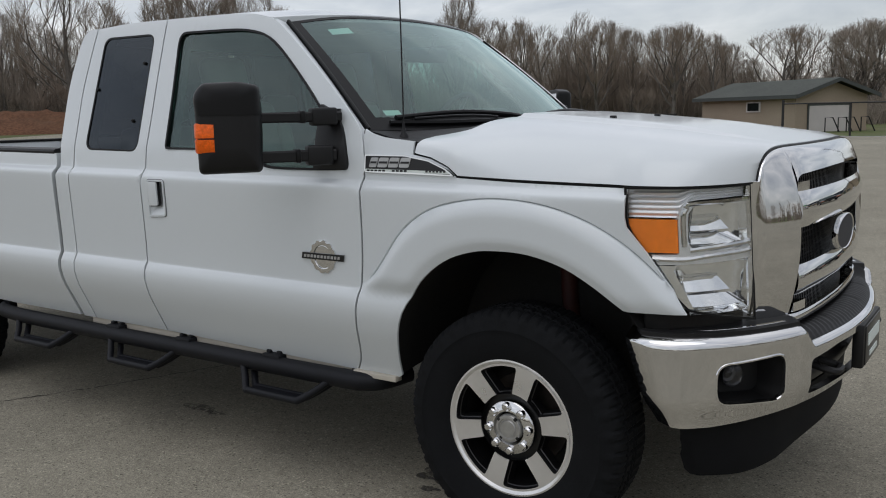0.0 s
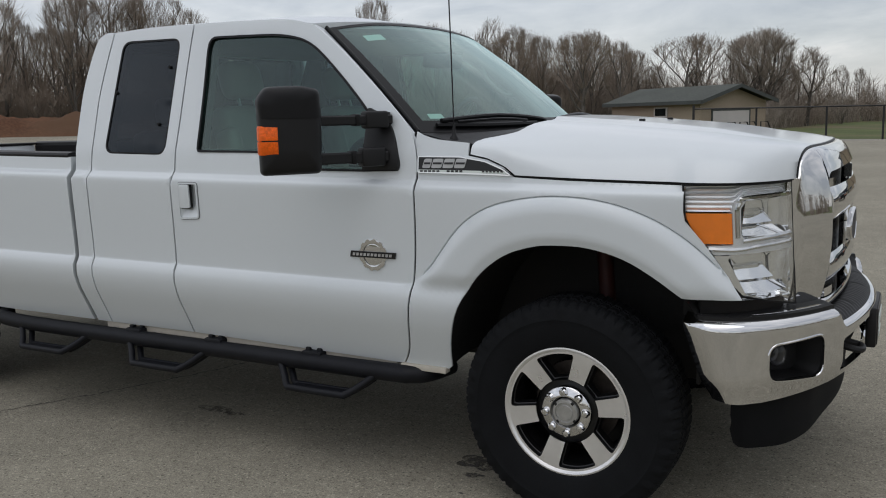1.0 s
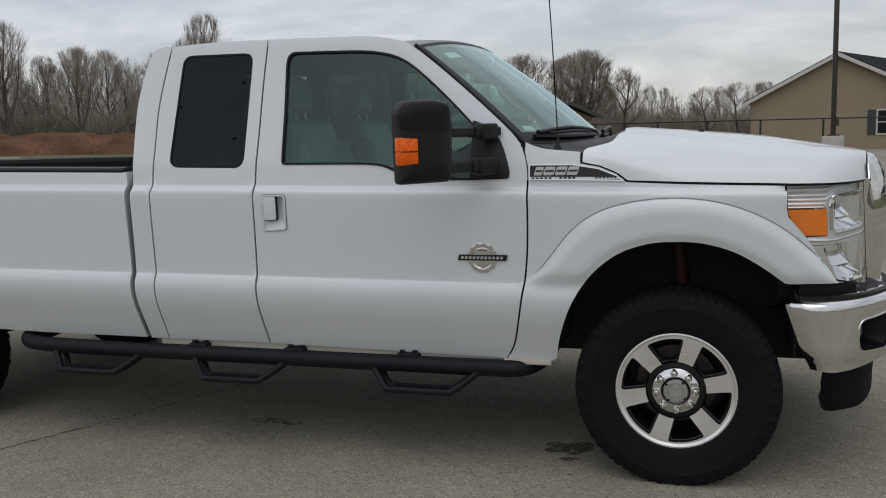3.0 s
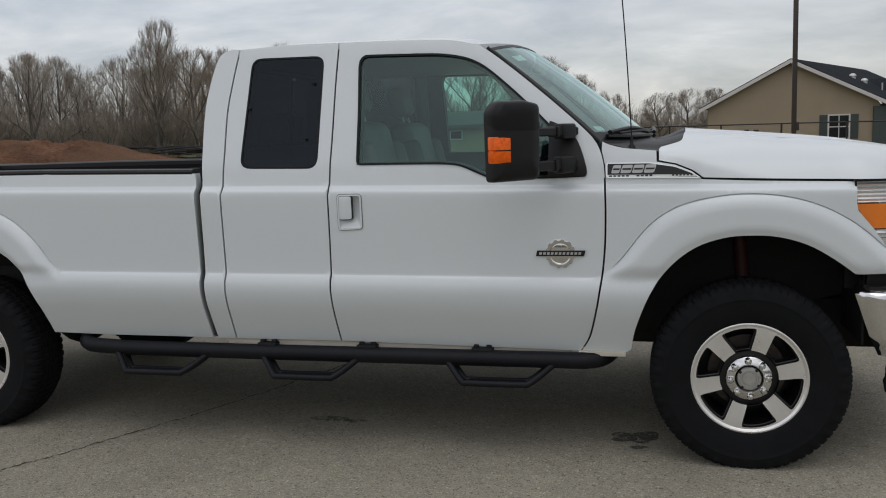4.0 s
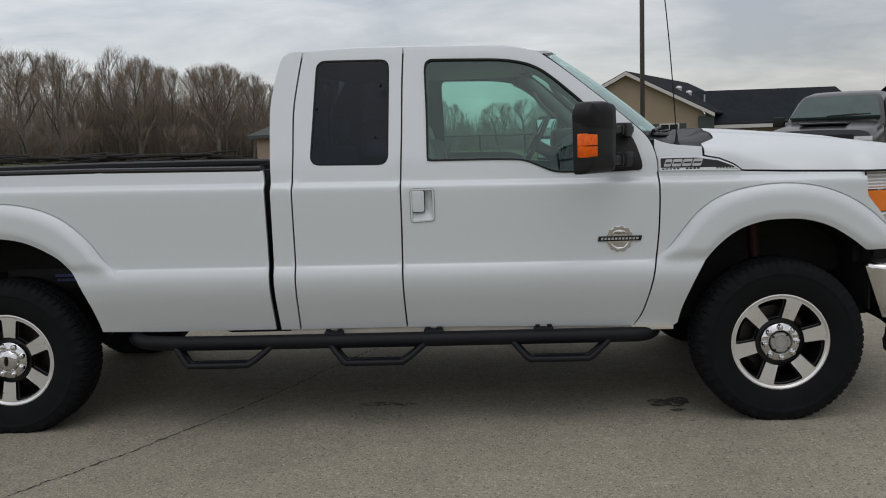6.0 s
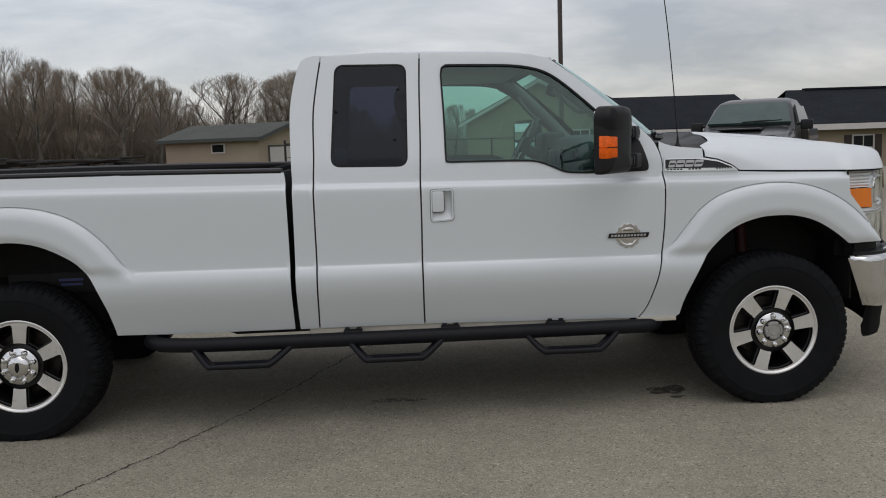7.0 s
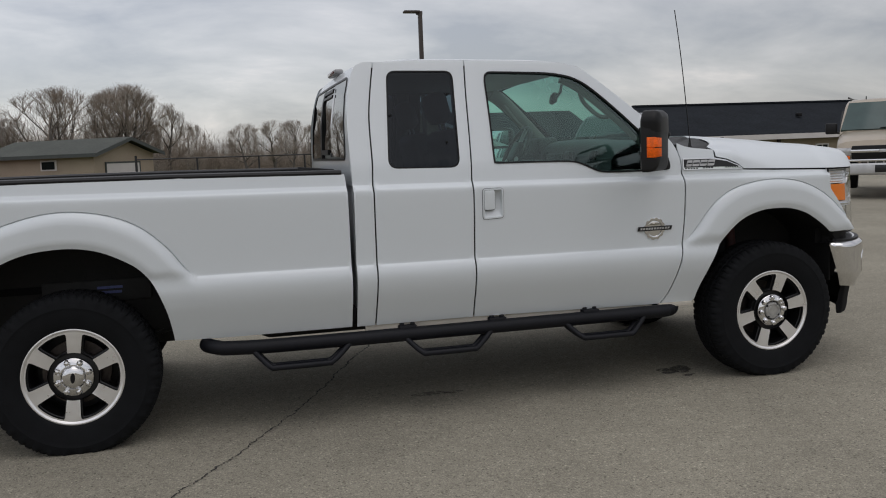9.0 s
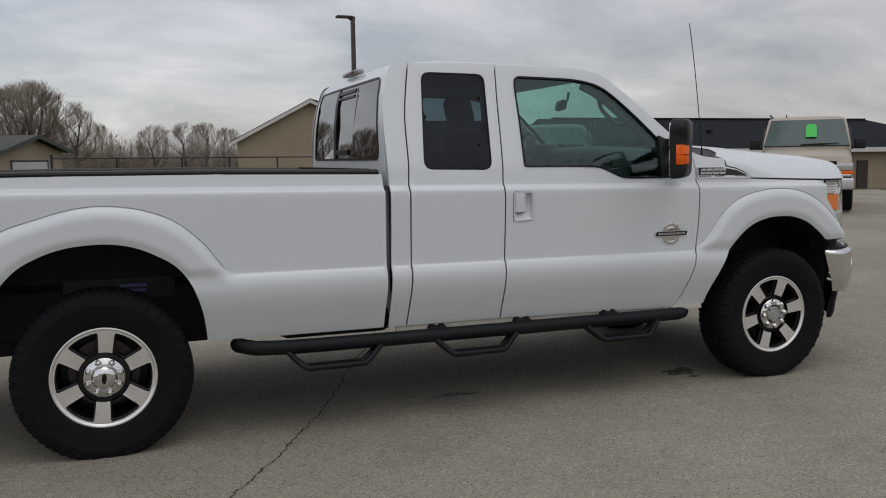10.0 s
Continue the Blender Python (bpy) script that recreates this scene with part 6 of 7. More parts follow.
    # fender badge: dark plate, slanted chrome blocks, pale strip with dark bars
    bd = [(-.612, 1.274), (-.612, 1.339), (-.43, 1.337), (-.325, 1.320), (-.252, 1.291), (-.214, 1.265), (-.40, 1.270)]
    rimb = part("fender_badge", ring_panel(rounded(bd, .006, 3), inset(rounded(bd, .006, 3), .005), off=-.009, thick=.009, side=side, n=100), M_CHROME, TR, "dark fender badge with plain chrome blocks")
    part("badge_plate", cdt_panel(inset(rounded(bd, .006, 3), .004), side=side, off=-.006, thick=.006, lip=0, step=.04), M_BADGE, rimb)
    part("badge_strip", cdt_panel([(-.606, 1.2765), (-.235, 1.2725), (-.245, 1.2815), (-.606, 1.2865)], side=side, off=-.0075, thick=.004, lip=0, step=.04), M_PAPER, rimb)
    x = -.592
    for w in (.034, .044, .044, .044):
        blk = [(x, 1.2925), (x + w, 1.2925), (x + w + .011, 1.3275), (x + .011, 1.3275)]
        blk = rounded(blk, .006, 3)
        bb = part("badge_block", cdt_panel(blk, side=side, off=-.0095, thick=.005, lip=.001, step=.02), M_GALV, rimb)
        core = [(x + .0085, 1.3065), (x + w + .001, 1.3065), (x + w + .0035, 1.3140), (x + .0110, 1.3140)]
        part("block_core", cdt_panel(core, side=side, off=-.0108, thick=.003, lip=0, step=.02), M_BADGE, bb, "dark centre of the block")
        x += w + .005
    x = -.60
    for w in (.012, .012, .012, .012, .012, -.02, .012, .012, .012, .012, -.07, .009, .009, .009, .009, .009, .009):
        if w > 0:
            part("badge_bar", cdt_panel([(x, 1.2775), (x + w, 1.2775), (x + w, 1.2840), (x, 1.2840)], side=side, off=-.009, thick=.003, lip=0, step=.03), M_BADGE, rimb)
        x += abs(w) + .006

    # door badge: toothed chrome ring with a dark bar across it
    bx, bz = -.813, .947
    n = 72
    rows = []
    bm = bmesh.new()
    for rr, d in ((.0615, 0), (.0615, -.006), (.054, -.008), (.046, -.006), (.044, -.003), (.040, -.004), (.0005, -.005)):
        ring = []
        for i in range(n):
            a = 2 * math.pi * i / n
            r = rr + (.004 if rr > .06 and (i // 3) % 2 else 0)
            px, pz = bx + r * math.cos(a), bz + r * math.sin(a)
            ring.append(bm.verts.new((px, side * (skin(px, pz) + d), pz)))
        rows.append(ring)
    for r0, r1 in zip(rows, rows[1:]):
        for i in range(n):
            bm.faces.new((r0[i], r0[(i + 1) % n], r1[(i + 1) % n], r1[i]))
    db = part("door_badge", bm, M_CHROME, TR, "round chrome door badge with a dark bar")
    part("badge_band", cdt_panel([(bx - .108, bz - .012), (bx + .104, bz - .012), (bx + .110, bz + .013), (bx - .102, bz + .013)], side=side, off=-.010, thick=.006, lip=.001, step=.03), M_BADGE, db)
    for k in range(11):
        px = bx - .093 + .0172 * k
        part("badge_bar", cdt_panel([(px, bz - .005), (px + .011, bz - .005), (px + .013, bz + .006), (px + .002, bz + .006)], side=side, off=-.012, thick=.003, lip=0, step=.03), M_GALV, db)

# antenna
an = part("antenna", add_lathe(bmesh.new(), [(.019, 0), (.017, .010), (.009, .022), (.006, .045), (.0045, .06), (.0005, .062)], 14, "z", Matrix.Translation((-.506, -.868, 1.392))), M_PLASTIC, TR, "thin black whip antenna")
pts = [(-.506, -.868, 1.44), (-.522, -.846, 1.72), (-.540, -.824, 1.98), (-.560, -.800, 2.21)]
part("mast", tube(smooth_path(pts, 4), .0028, 6), M_TRIM, an)

# wipers
for (px, py), (qx, qy), u0 in (((-.44, -.12), (-.60, -.80), .94), ((-.44, .62), (-.47, -.02), .95)):
    a = Vector((px, py, 1.435))
    vb = (qy / .915 + 1) / 2
    b = Vector(ws_pt(u0, vb, .025))
    mid = a.lerp(b, .5) + Vector((.012, 0, .022))
    wp = part("wiper", tube(smooth_path([a, a + Vector((0, 0, .03)), mid + Vector((0, 0, .012)), b], 4), .010, 8), M_TRIM, TR, "black wiper arm and blade")
    va, vc = ((qy - .02) / .915 + 1) / 2, ((qy + .58) / .915 + 1) / 2
    bm = bmesh.new()
    add_tube(bm, [Vector(ws_pt(u0 + .015 - .05 * t * 0, va + (vc - va) * t, .012)) for t in [i / 10 for i in range(11)]], .010, 6)
    add_tube(bm, [Vector(ws_pt(u0 + .005, va + (vc - va) * (.15 + .7 * t), .024 + .012 * math.sin(math.pi * t))) for t in [i / 8 for i in range(9)]], .005, 6)
    part("blade", bm, M_TRIM, wp)


# ---- the setting: ground, pavement ----
def ground_z(x, y):
    d = math.hypot(x + 1.5, y)
    slope = -.019 * max(-60, min(45, x + 1.5)) * sstep(14, 55, d)
    crest = .43 * sstep(5, 27, y) * (1 - sstep(30, 48, y)) * sstep(20, 7, x)
    return slope + crest


def sheet(xs, ys, dz):
    bm = bmesh.new()
    rows = [[bm.verts.new((x, y, ground_z(x, y) + dz)) for y in ys] for x in xs]
    for i in range(len(xs) - 1):
        for j in range(len(ys) - 1):
            bm.faces.new((rows[i][j], rows[i + 1][j], rows[i + 1][j + 1], rows[i][j + 1]))
    return bm


far_x = [-900, -400, -250, -160] + [-110 + 4 * i for i in range(56)] + [160, 250, 400, 900]
far_y = [-900, -300, -150, -80] + [-50 + 4 * i for i in range(50)] + [200, 300, 450, 900]
tagged(part("ground", sheet(far_x, far_y, -.05), M_GRASS), "patchy spring grass and brown soil", "ground", kind="structure")
tagged(part("pavement", sheet([-40 + 2 * i for i in range(56)], [-36 + 2 * i for i in range(32)] + [28.2], 0.0), M_PAVE), "worn grey pavement of a parking lot", "pavement", kind="structure")
bm = bmesh.new()
for i in range(55):
    x = -40 + 2 * i
    add_box(bm, (x, 28.2, ground_z(x + 1, 28.2) - .1), (x + 2, 28.36, ground_z(x + 1, 28.2) + .03))
tagged(part("lot_edge", bm, M_CONC), "flush concrete edge of the pavement", "edging", kind="structure")

# the crack in the pavement, a jagged dark groove with side spurs
rng = random.Random(5)
M_CRACK = mat("crack_dark", (0.035, 0.032, 0.028), 0.95, var=0.3, var_scale=20)


def crack_bm(rows, width, jag, steps):
    pts = smooth_path([(x, y, 0) for x, y in rows], steps)
    out = []
    off = 0.0
    for i, p in enumerate(pts):
        off = off * .6 + rng.uniform(-jag, jag)
        q = pts[min(i + 1, len(pts) - 1)] - pts[max(i - 1, 0)]
        n = Vector((-q.y, q.x, 0)).normalized()
        w = width * rng.uniform(.15, 1.5)
        out.append((p + n * (off + w), p + n * (off - w)))
    bm = bmesh.new()
    vs = [(bm.verts.new((a.x, a.y, .0025)), bm.verts.new((b.x, b.y, .0025))) for a, b in out]
    for u, v in zip(vs, vs[1:]):
        bm.faces.new((u[0], u[1], v[1], v[0]))
    return bm


ck = part("pavement_crack", crack_bm([(-1.9, 1.6), (-2.19, .88), (-2.36, .56), (-2.51, .20), (-2.70, -.25), (-2.87, -.63), (-3.15, -1.15), (-3.35, -1.50), (-3.52, -1.77), (-3.75, -2.2), (-4.2, -3.0), (-4.8, -4.2)], .0048, .009, 34), M_CRACK)
tagged(ck, "thin jagged crack across the grey pavement", "crack", kind="structure")


def blob(cx, cy, rx, ry, seed, z=.003):
    r = random.Random(seed)
    ph = [r.uniform(0, 6.28) for _ in range(5)]
    bm = bmesh.new()
    n = 48
    ring = []
    for i in range(n):
        a = 2 * math.pi * i / n
        k = 1 + sum(.16 / (j + 1) ** .5 * math.sin((j + 2) * a + ph[j]) for j in range(5))
        ring.append(bm.verts.new((cx + rx * k * math.cos(a), cy + ry * k * math.sin(a), z)))
    bm.faces.new(ring)
    return bm


def soaked(m, scale, lo, hi):
    """Lets the pavement show through in patches."""
    nt, nl = m.node_tree.nodes, m.node_tree.links
    geo = nt.new("ShaderNodeNewGeometry")
    n = nt.new("ShaderNodeTexNoise"); n.inputs["Scale"].default_value = scale; n.inputs["Detail"].default_value = 7; n.inputs["Roughness"].default_value = 0.7
    nl.new(geo.outputs["Position"], n.inputs["Vector"])
    r = nt.new("ShaderNodeMapRange"); r.inputs["From Min"].default_value = lo; r.inputs["From Max"].default_value = hi
    nl.new(n.outputs["Fac"], r.inputs["Value"])
    nl.new(r.outputs[0], nt["Principled BSDF"].inputs["Alpha"])
    return m


M_OIL = soaked(mat("oil_stain", (0.075, 0.070, 0.062), 0.75, spec=0.2, var=0.35, var_scale=25, fine=0.3, fine_scale=90), 26, 0.36, 0.56)
M_PATCH = soaked(mat("rough_patch", (0.15, 0.137, 0.115), 0.9, var=0.35, var_scale=25, fine=0.3, fine_scale=90), 34, 0.42, 0.62)
for cx, cy, rx, ry, sd, m in ((-.50, -.66, .105, .085, 1, M_OIL), (-.49, -.80, .045, .022, 2, M_OIL), (-2.08, -.60, .10, .045, 3, M_PATCH), (-1.95, -.62, .05, .03, 8, M_PATCH), (-.44, -.98, .02, .008, 4, M_OIL)):
    tagged(part("pavement_stain", blob(cx, cy, rx, ry, sd), m), "dark fluid stain soaked into the pavement", "stain", kind="structure")


# ---- buildings ----
def quad(bm, *pts):
    bm.faces.new([bm.verts.new(p) for p in pts])


def slab(pts, n, t):
    """A flat plate: a polygon thickened by t along n."""
    bm = bmesh.new()
    a = [bm.verts.new(p) for p in pts]
    b = [bm.verts.new(Vector(p) + Vector(n) * t) for p in pts]
    bm.faces.new(a); bm.faces.new(b[::-1])
    for i in range(len(a)):
        bm.faces.new((a[i], b[i], b[(i + 1) % len(a)], a[(i + 1) % len(a)]))
    return bm


def lapped_wall(p0, p1, z0, heights, course=.115, proud=.012):
    """Siding: overlapping courses between two plan points; heights(t) is the wall's top at t along it."""
    bm = bmesh.new()
    a, b = Vector((*p0, 0)), Vector((*p1, 0))
    d = (b - a)
    n = Vector((d.y, -d.x, 0)).normalized()
    steps = 200
    ts = [i / steps for i in range(steps + 1)]
    ztop = max(heights(t) for t in ts)
    k = int((ztop - z0) / course) + 1
    prev = None
    for c in range(k + 1):
        z = min(z0 + c * course, ztop - .004)
        span = [t for t in ts if heights(t) > z] or [.5, .5]
        t0, t1 = span[0], span[-1]
        inner = [bm.verts.new(((a + d * t).x, (a + d * t).y, z)) for t in (t0, t1)]
        outer = [bm.verts.new(((a + d * t + n * proud).x, (a + d * t + n * proud).y, z)) for t in (t0, t1)]
        if prev:
            bm.faces.new((prev[0], prev[1], inner[1], inner[0]))
        if c < k:
            bm.faces.new((outer[0], outer[1], inner[1], inner[0]))
        prev = outer
    return bm


def window_at(parent, x0, x1, z0, z1, y, shutters=True, board=None):
    """A sash window in a wall that faces -y."""
    bm = bmesh.new()
    for lo, hi in (((x0 - .07, z0 - .07), (x1 + .07, z0)), ((x0 - .07, z1), (x1 + .07, z1 + .07)), ((x0 - .07, z0), (x0, z1)), ((x1, z0), (x1 + .07, z1)), ((x0, (z0 + z1) / 2 - .025), (x1, (z0 + z1) / 2 + .025)), (((x0 + x1) / 2 - .02, z0), ((x0 + x1) / 2 + .02, z1))):
        add_box(bm, (lo[0], y - .05, lo[1]), (hi[0], y + .02, hi[1]))
    w = part("window", bm, M_FASCIA, parent, "white sash window")
    part("pane", slab([(x0, y - .02, z0), (x1, y - .02, z0), (x1, y - .02, z1), (x0, y - .02, z1)], (0, 1, 0), .01), M_WINDARK, w)
    if shutters:
        for a, b in ((x0 - .45, x0 - .09), (x1 + .09, x1 + .45)):
            bm = box((a, y - .04, z0 - .05), (b, y, z1 + .05))
            for i in range(12):
                zz = z0 + (z1 - z0) * (i + .3) / 12
                add_box(bm, (a + .04, y - .055, zz), (b - .04, y - .035, zz + .05))
            part("shutter", bm, board or M_SHUTTER, parent, "dark louvred shutter")


M_WINDARK = mat("window_dark", (0.012, 0.015, 0.016), 0.15, spec=0.3, var=0.2)

# house with a front gable, its wing to the side
HY, HL, HR, HE, HT = 42.0, 1.75, 10.75, 2.36, 4.66
BX, BY = 6.3, 13.5
house = thing("house", "tan-sided house with white-trimmed front gable and dark roof", "house", (6, 48, -.1))


def gable(t):
    x = HL + .45 + (HR - HL - .9) * t
    return HE - .11 + (HT - HE - .02) * (1 - abs(x - (HL + HR) / 2) / ((HR - HL) / 2))


part("wall", lapped_wall((HL + .45, HY + .4), (HR - .45, HY + .4), -.6, gable), M_SIDING, house, "tan lap siding", False)
part("wall", lapped_wall((HL + .45 + BX, HY + BY - .4), (HL + .45, HY + .4), -.6, lambda t: HE), M_SIDING, house, "", False)
part("wall", lapped_wall((HR - .45, HY + .4), (HR - .45 + BX, HY + BY - .4), -.6, lambda t: HE), M_SIDING, house, "", False)
xm = (HL + HR) / 2 - .15
for x0, sg in ((HL, 1), (HR, -1)):
    part("roof", slab([(x0, HY, HE), (x0 + BX, HY + BY, HE), (xm + BX, HY + BY, HT), (xm, HY, HT)], (0, 0, 1), .07), M_ROOF, house, "dark shingle roof", False)
    part("fascia", slab([(x0, HY - .03, HE - .16), (xm, HY - .03, HT - .16), (xm, HY - .03, HT + .03), (x0, HY - .03, HE + .03)], (0, 1, 0), .05), M_FASCIA, house, "white gable trim", False)
    part("soffit", slab([(x0, HY, HE - .10), (xm, HY, HT - .10), (xm, HY + .4, HT - .10), (x0, HY + .4, HE - .10)], (0, 0, 1), .03), M_FASCIA, house, "", False)
window_at(house, 8.0, 8.9, .75, 1.85, HY + .39)
for vx, vy in ((9.75, 46.0), (10.35, 46.1), (11.2, 46.0)):
    u = vx - (vy - HY) * BX / BY
    zz = HT + .07 - (HT - HE) * (u - xm) / (HR - xm)
    part("roof_vent", add_lathe(bmesh.new(), [(.15, -.1), (.15, .06), (.19, .08), (.16, .16), (.08, .21), (.0005, .22)], 16, "z", Matrix.Translation((vx, vy, zz))) if vx < 11 else tube([(vx, vy, zz - .1), (vx, vy, zz + .38)], .05, 10), M_GALV, house, "pale metal roof vent")
# wing
part("wall", lapped_wall((HR - .2, HY + 1.2), (19.1, HY + 1.2), -1.0, lambda t: 1.62), M_SIDING, house, "", False)
part("roof", slab([(HR + .2, HY + .7, 1.72), (19.5, HY + .7, 1.72), (19.5, HY + 6.5, 3.76), (10.9, HY + 6.5, 3.76)], (0, 0, 1), .07), M_ROOF, house, "dark shingle roof", False)
part("roof", slab([(14.2, HY + 12.5, 1.72), (19.5, HY + 12.5, 1.72), (19.5, HY + 6.5, 3.76), (10.9, HY + 6.5, 3.76)], (0, 0, 1), .07), M_ROOF, house, "", False)
part("fascia", box((HR - .3, HY + .66, 1.55), (19.5, HY + .72, 1.74)), M_FASCIA, house, "white eave fascia", False)
# solid block; the recessed corner's shade is put into its dark colour
part("corner_recess_shade", box((HR - .75, HY + .25, -.5), (HR + .05, HY + 1.3, 2.25)), M_SHUTTER, house, "solid dark block painting the shade of a recessed corner", False)

# long low building with a hipped end
LB = thing("long_building", "long low tan building with a dark shingle roof", "building", (30, 40, -.8))
LX0, LX1, LY, LE, LT = 19.8, 49.4, 36.0, 1.66, 3.58
part("wall", lapped_wall((LX0 - 2.4, LY + .6), (22.2, LY + .6), -1.6, lambda t: LE), M_SIDING, LB, "tan lap siding", False)
part("wall", lapped_wall((22.2, LY + .6), (LX1 - .4, LY + .6), -1.6, lambda t: LE - .03), M_SIDING, LB, "tan lap siding under the eave", False)
part("soffit", box((LX0 - 2.8, LY + .03, LE - .06), (LX1 - .05, LY + .6, LE - .02)), M_SHUTTER, LB, "dark soffit", False)
part("downpipe", box((26.66, LY + .46, -1.5), (26.84, LY + .59, LE - .06), .02), M_BROWNTRIM, LB, "dark brown downpipe", False)
part("wall", lapped_wall((LX1 - .4, LY + .6), (LX1 - .4, LY + 12), -1.6, lambda t: LE), M_SIDING, LB, "", False)
part("wall", lapped_wall((LX0 + .6, LY + 12), (LX0 - 2.4, LY + .6), -1.6, lambda t: LE + 1.6 * (1 - abs(2 * t - 1))), M_SIDING, LB, "", False)
part("roof", slab([(LX0 - 2.9, LY, LE), (LX1, LY, LE), (LX1 - 4.2, LY + 6, LT), (LX0, LY + 6, LT)], (0, 0, 1), .08), M_ROOF, LB, "dark shingle roof slope", False)
part("roof", slab([(LX0, LY + 12, LE), (LX1, LY + 12, LE), (LX1 - 4.2, LY + 6, LT), (LX0, LY + 6, LT)], (0, 0, 1), .08), M_ROOF, LB, "", False)
part("roof", slab([(LX1, LY, LE), (LX1, LY + 12, LE), (LX1 - 4.2, LY + 6, LT)], (0, 0, 1), .08), M_ROOF, LB, "", False)
part("ridge_cap", box((LX0 + 1.0, LY + 5.8, LT + .06), (LX1 - 4.4, LY + 6.2, LT + .16)), M_ROOF, LB, "", False)
part("fascia", box((LX0 - 2.9, LY - .05, LE - .22), (LX1, LY + .02, LE + .06)), M_FASCIA, LB, "pale eave fascia", False)
for x0, x1 in ((20.75, 21.75), (27.45, 28.45), (32.6, 33.6), (36.2, 37.2)):
    window_at(LB, x0, x1, -.35 if x0 > 22 else -.05, 1.02 if x0 > 22 else 1.10, LY + .59, True, M_BROWNTRIM)
window_at(LB, 29.2, 29.9, .2, 1.05, LY + .59, False)
part("door", box((39.0, LY + .50, -1.4), (39.85, LY + .59, .92), .01), M_BROWNTRIM, LB, "dark brown entrance door", False)
bm = box((29.6, LY + 2.7, LT - .86), (29.85, LY + 3.0, LT - .66), .02)
part("roof_vent", bm, M_TRIM, LB, "small dark roof vent")

# shed with a garage door
SH = thing("shed", "beige shed with grey-green shingle roof and white door", "shed", (-12, 56, -.2))
SE, ST = 2.12, 2.98
# the ridge runs away to the left; the gable end turns to the camera
GA, GB = Vector((-9.85, 47.45, 0)), Vector((-6.96, 51.95, 0))
d0 = (GB - GA).normalized()
back = Vector((-d0.y, d0.x, 0))
if back.x > 0:
    back = -back
LEN = 7.7
P = lambda a, b, z: tuple(GA + d0 * a + back * b + Vector((0, 0, z)))
W0 = (GB - GA).length
bm = bmesh.new()
quad(bm, P(0, 0, -.4), P(W0, 0, -.4), P(W0, 0, SE - .05), P(W0 / 2, 0, ST - .12), P(0, 0, SE - .05))
part("wall", bm, M_SHEDWALL, SH, "beige gable wall", False)
bm = bmesh.new()
quad(bm, P(0, 0, -.4), P(0, 0, SE), P(0, LEN, SE), P(0, LEN, -.4))
quad(bm, P(W0, 0, -.4), P(W0, 0, SE), P(W0, LEN, SE), P(W0, LEN, -.4))
quad(bm, P(0, LEN, -.4), P(W0, LEN, -.4), P(W0, LEN, SE), P(W0 / 2, LEN, ST - .1), P(0, LEN, SE))
part("wall", bm, M_SHEDWALL, SH, "beige side wall", False)
part("roof", slab([P(-.45, -.5, SE - .06), P(W0 / 2, -.5, ST), P(W0 / 2, LEN + .4, ST), P(-.45, LEN + .4, SE - .06)], (0, 0, 1), .07), M_SHEDROOF, SH, "grey-green shingle slope", False)
part("roof", slab([P(W0 + .45, -.5, SE - .06), P(W0 / 2, -.5, ST), P(W0 / 2, LEN + .4, ST), P(W0 + .45, LEN + .4, SE - .06)], (0, 0, 1), .07), M_SHEDROOF, SH, "", False)
part("fascia", slab([P(-.45, -.52, SE - .20), P(-.45, -.52, SE), P(-.45, LEN + .4, SE), P(-.45, LEN + .4, SE - .20)], tuple(-d0), .04), M_TEALBOARD, SH, "", False)
for a in (-.45, W0 + .45):
    part("fascia", slab([P(a, -.53, SE - .20), P(W0 / 2, -.53, ST - .14), P(W0 / 2, -.53, ST + .07), P(a, -.53, SE + .02)], tuple(-back), .04), M_TEALBOARD, SH, "", False)
part("garage_door", slab([P(.95, -.03, -.35), P(3.9, -.03, -.35), P(3.9, -.03, 1.52), P(.95, -.03, 1.52)], tuple(-back), .03), M_FASCIA, SH, "white garage door", False)
bm = bmesh.new()
for a, b, c, e in ((.85, .95, -.35, 1.6), (3.9, 4.0, -.35, 1.6), (.85, 4.0, 1.52, 1.62)):
    quad(bm, P(a, -.07, c), P(b, -.07, c), P(b, -.07, e), P(a, -.07, e))
part("door_frame", skirt(bm, tuple(back * .05)), M_TEALBOARD, SH, "", False)
wd = part("window", slab([P(-.03, 2.6, 1.22), P(-.03, 3.75, 1.22), P(-.03, 3.75, 1.82), P(-.03, 2.6, 1.82)], tuple(-d0), .03), M_FASCIA, SH, "small dark window in a pale frame", False)
part("pane", slab([P(-.07, 2.72, 1.30), P(-.07, 3.63, 1.30), P(-.07, 3.63, 1.74), P(-.07, 2.72, 1.74)], tuple(-d0), .01), M_WINDARK, wd, "", False)
# hand rails beside the shed
for k, (a, b) in enumerate(((.95, -1.2), (1.9, -1.2), (2.4, -1.3), (3.6, -1.2))):
    rail = thing("hand_rail", "dark metal hand rail standing by the shed", "hand rail", P(a, b, -.35), "rails by the shed")
    part("rail", tube([P(a, b, -.4), P(a, b, .85), P(a + .55, b, .85), P(a + 1.1, b, .0), P(a + 1.1, b, -.4)], .035, 6), M_FENCE, rail)

# ---- fence along the edge of the lot ----
FENCE_X = (-6.04, -3.88, -1.62, .10, 1.90, 3.95, 6.10, 8.25)
fence = thing("fence", "black metal fence with posts and a top rail", "fence", (-6.04, 28.45, ground_z(-6.04, 28.45)))
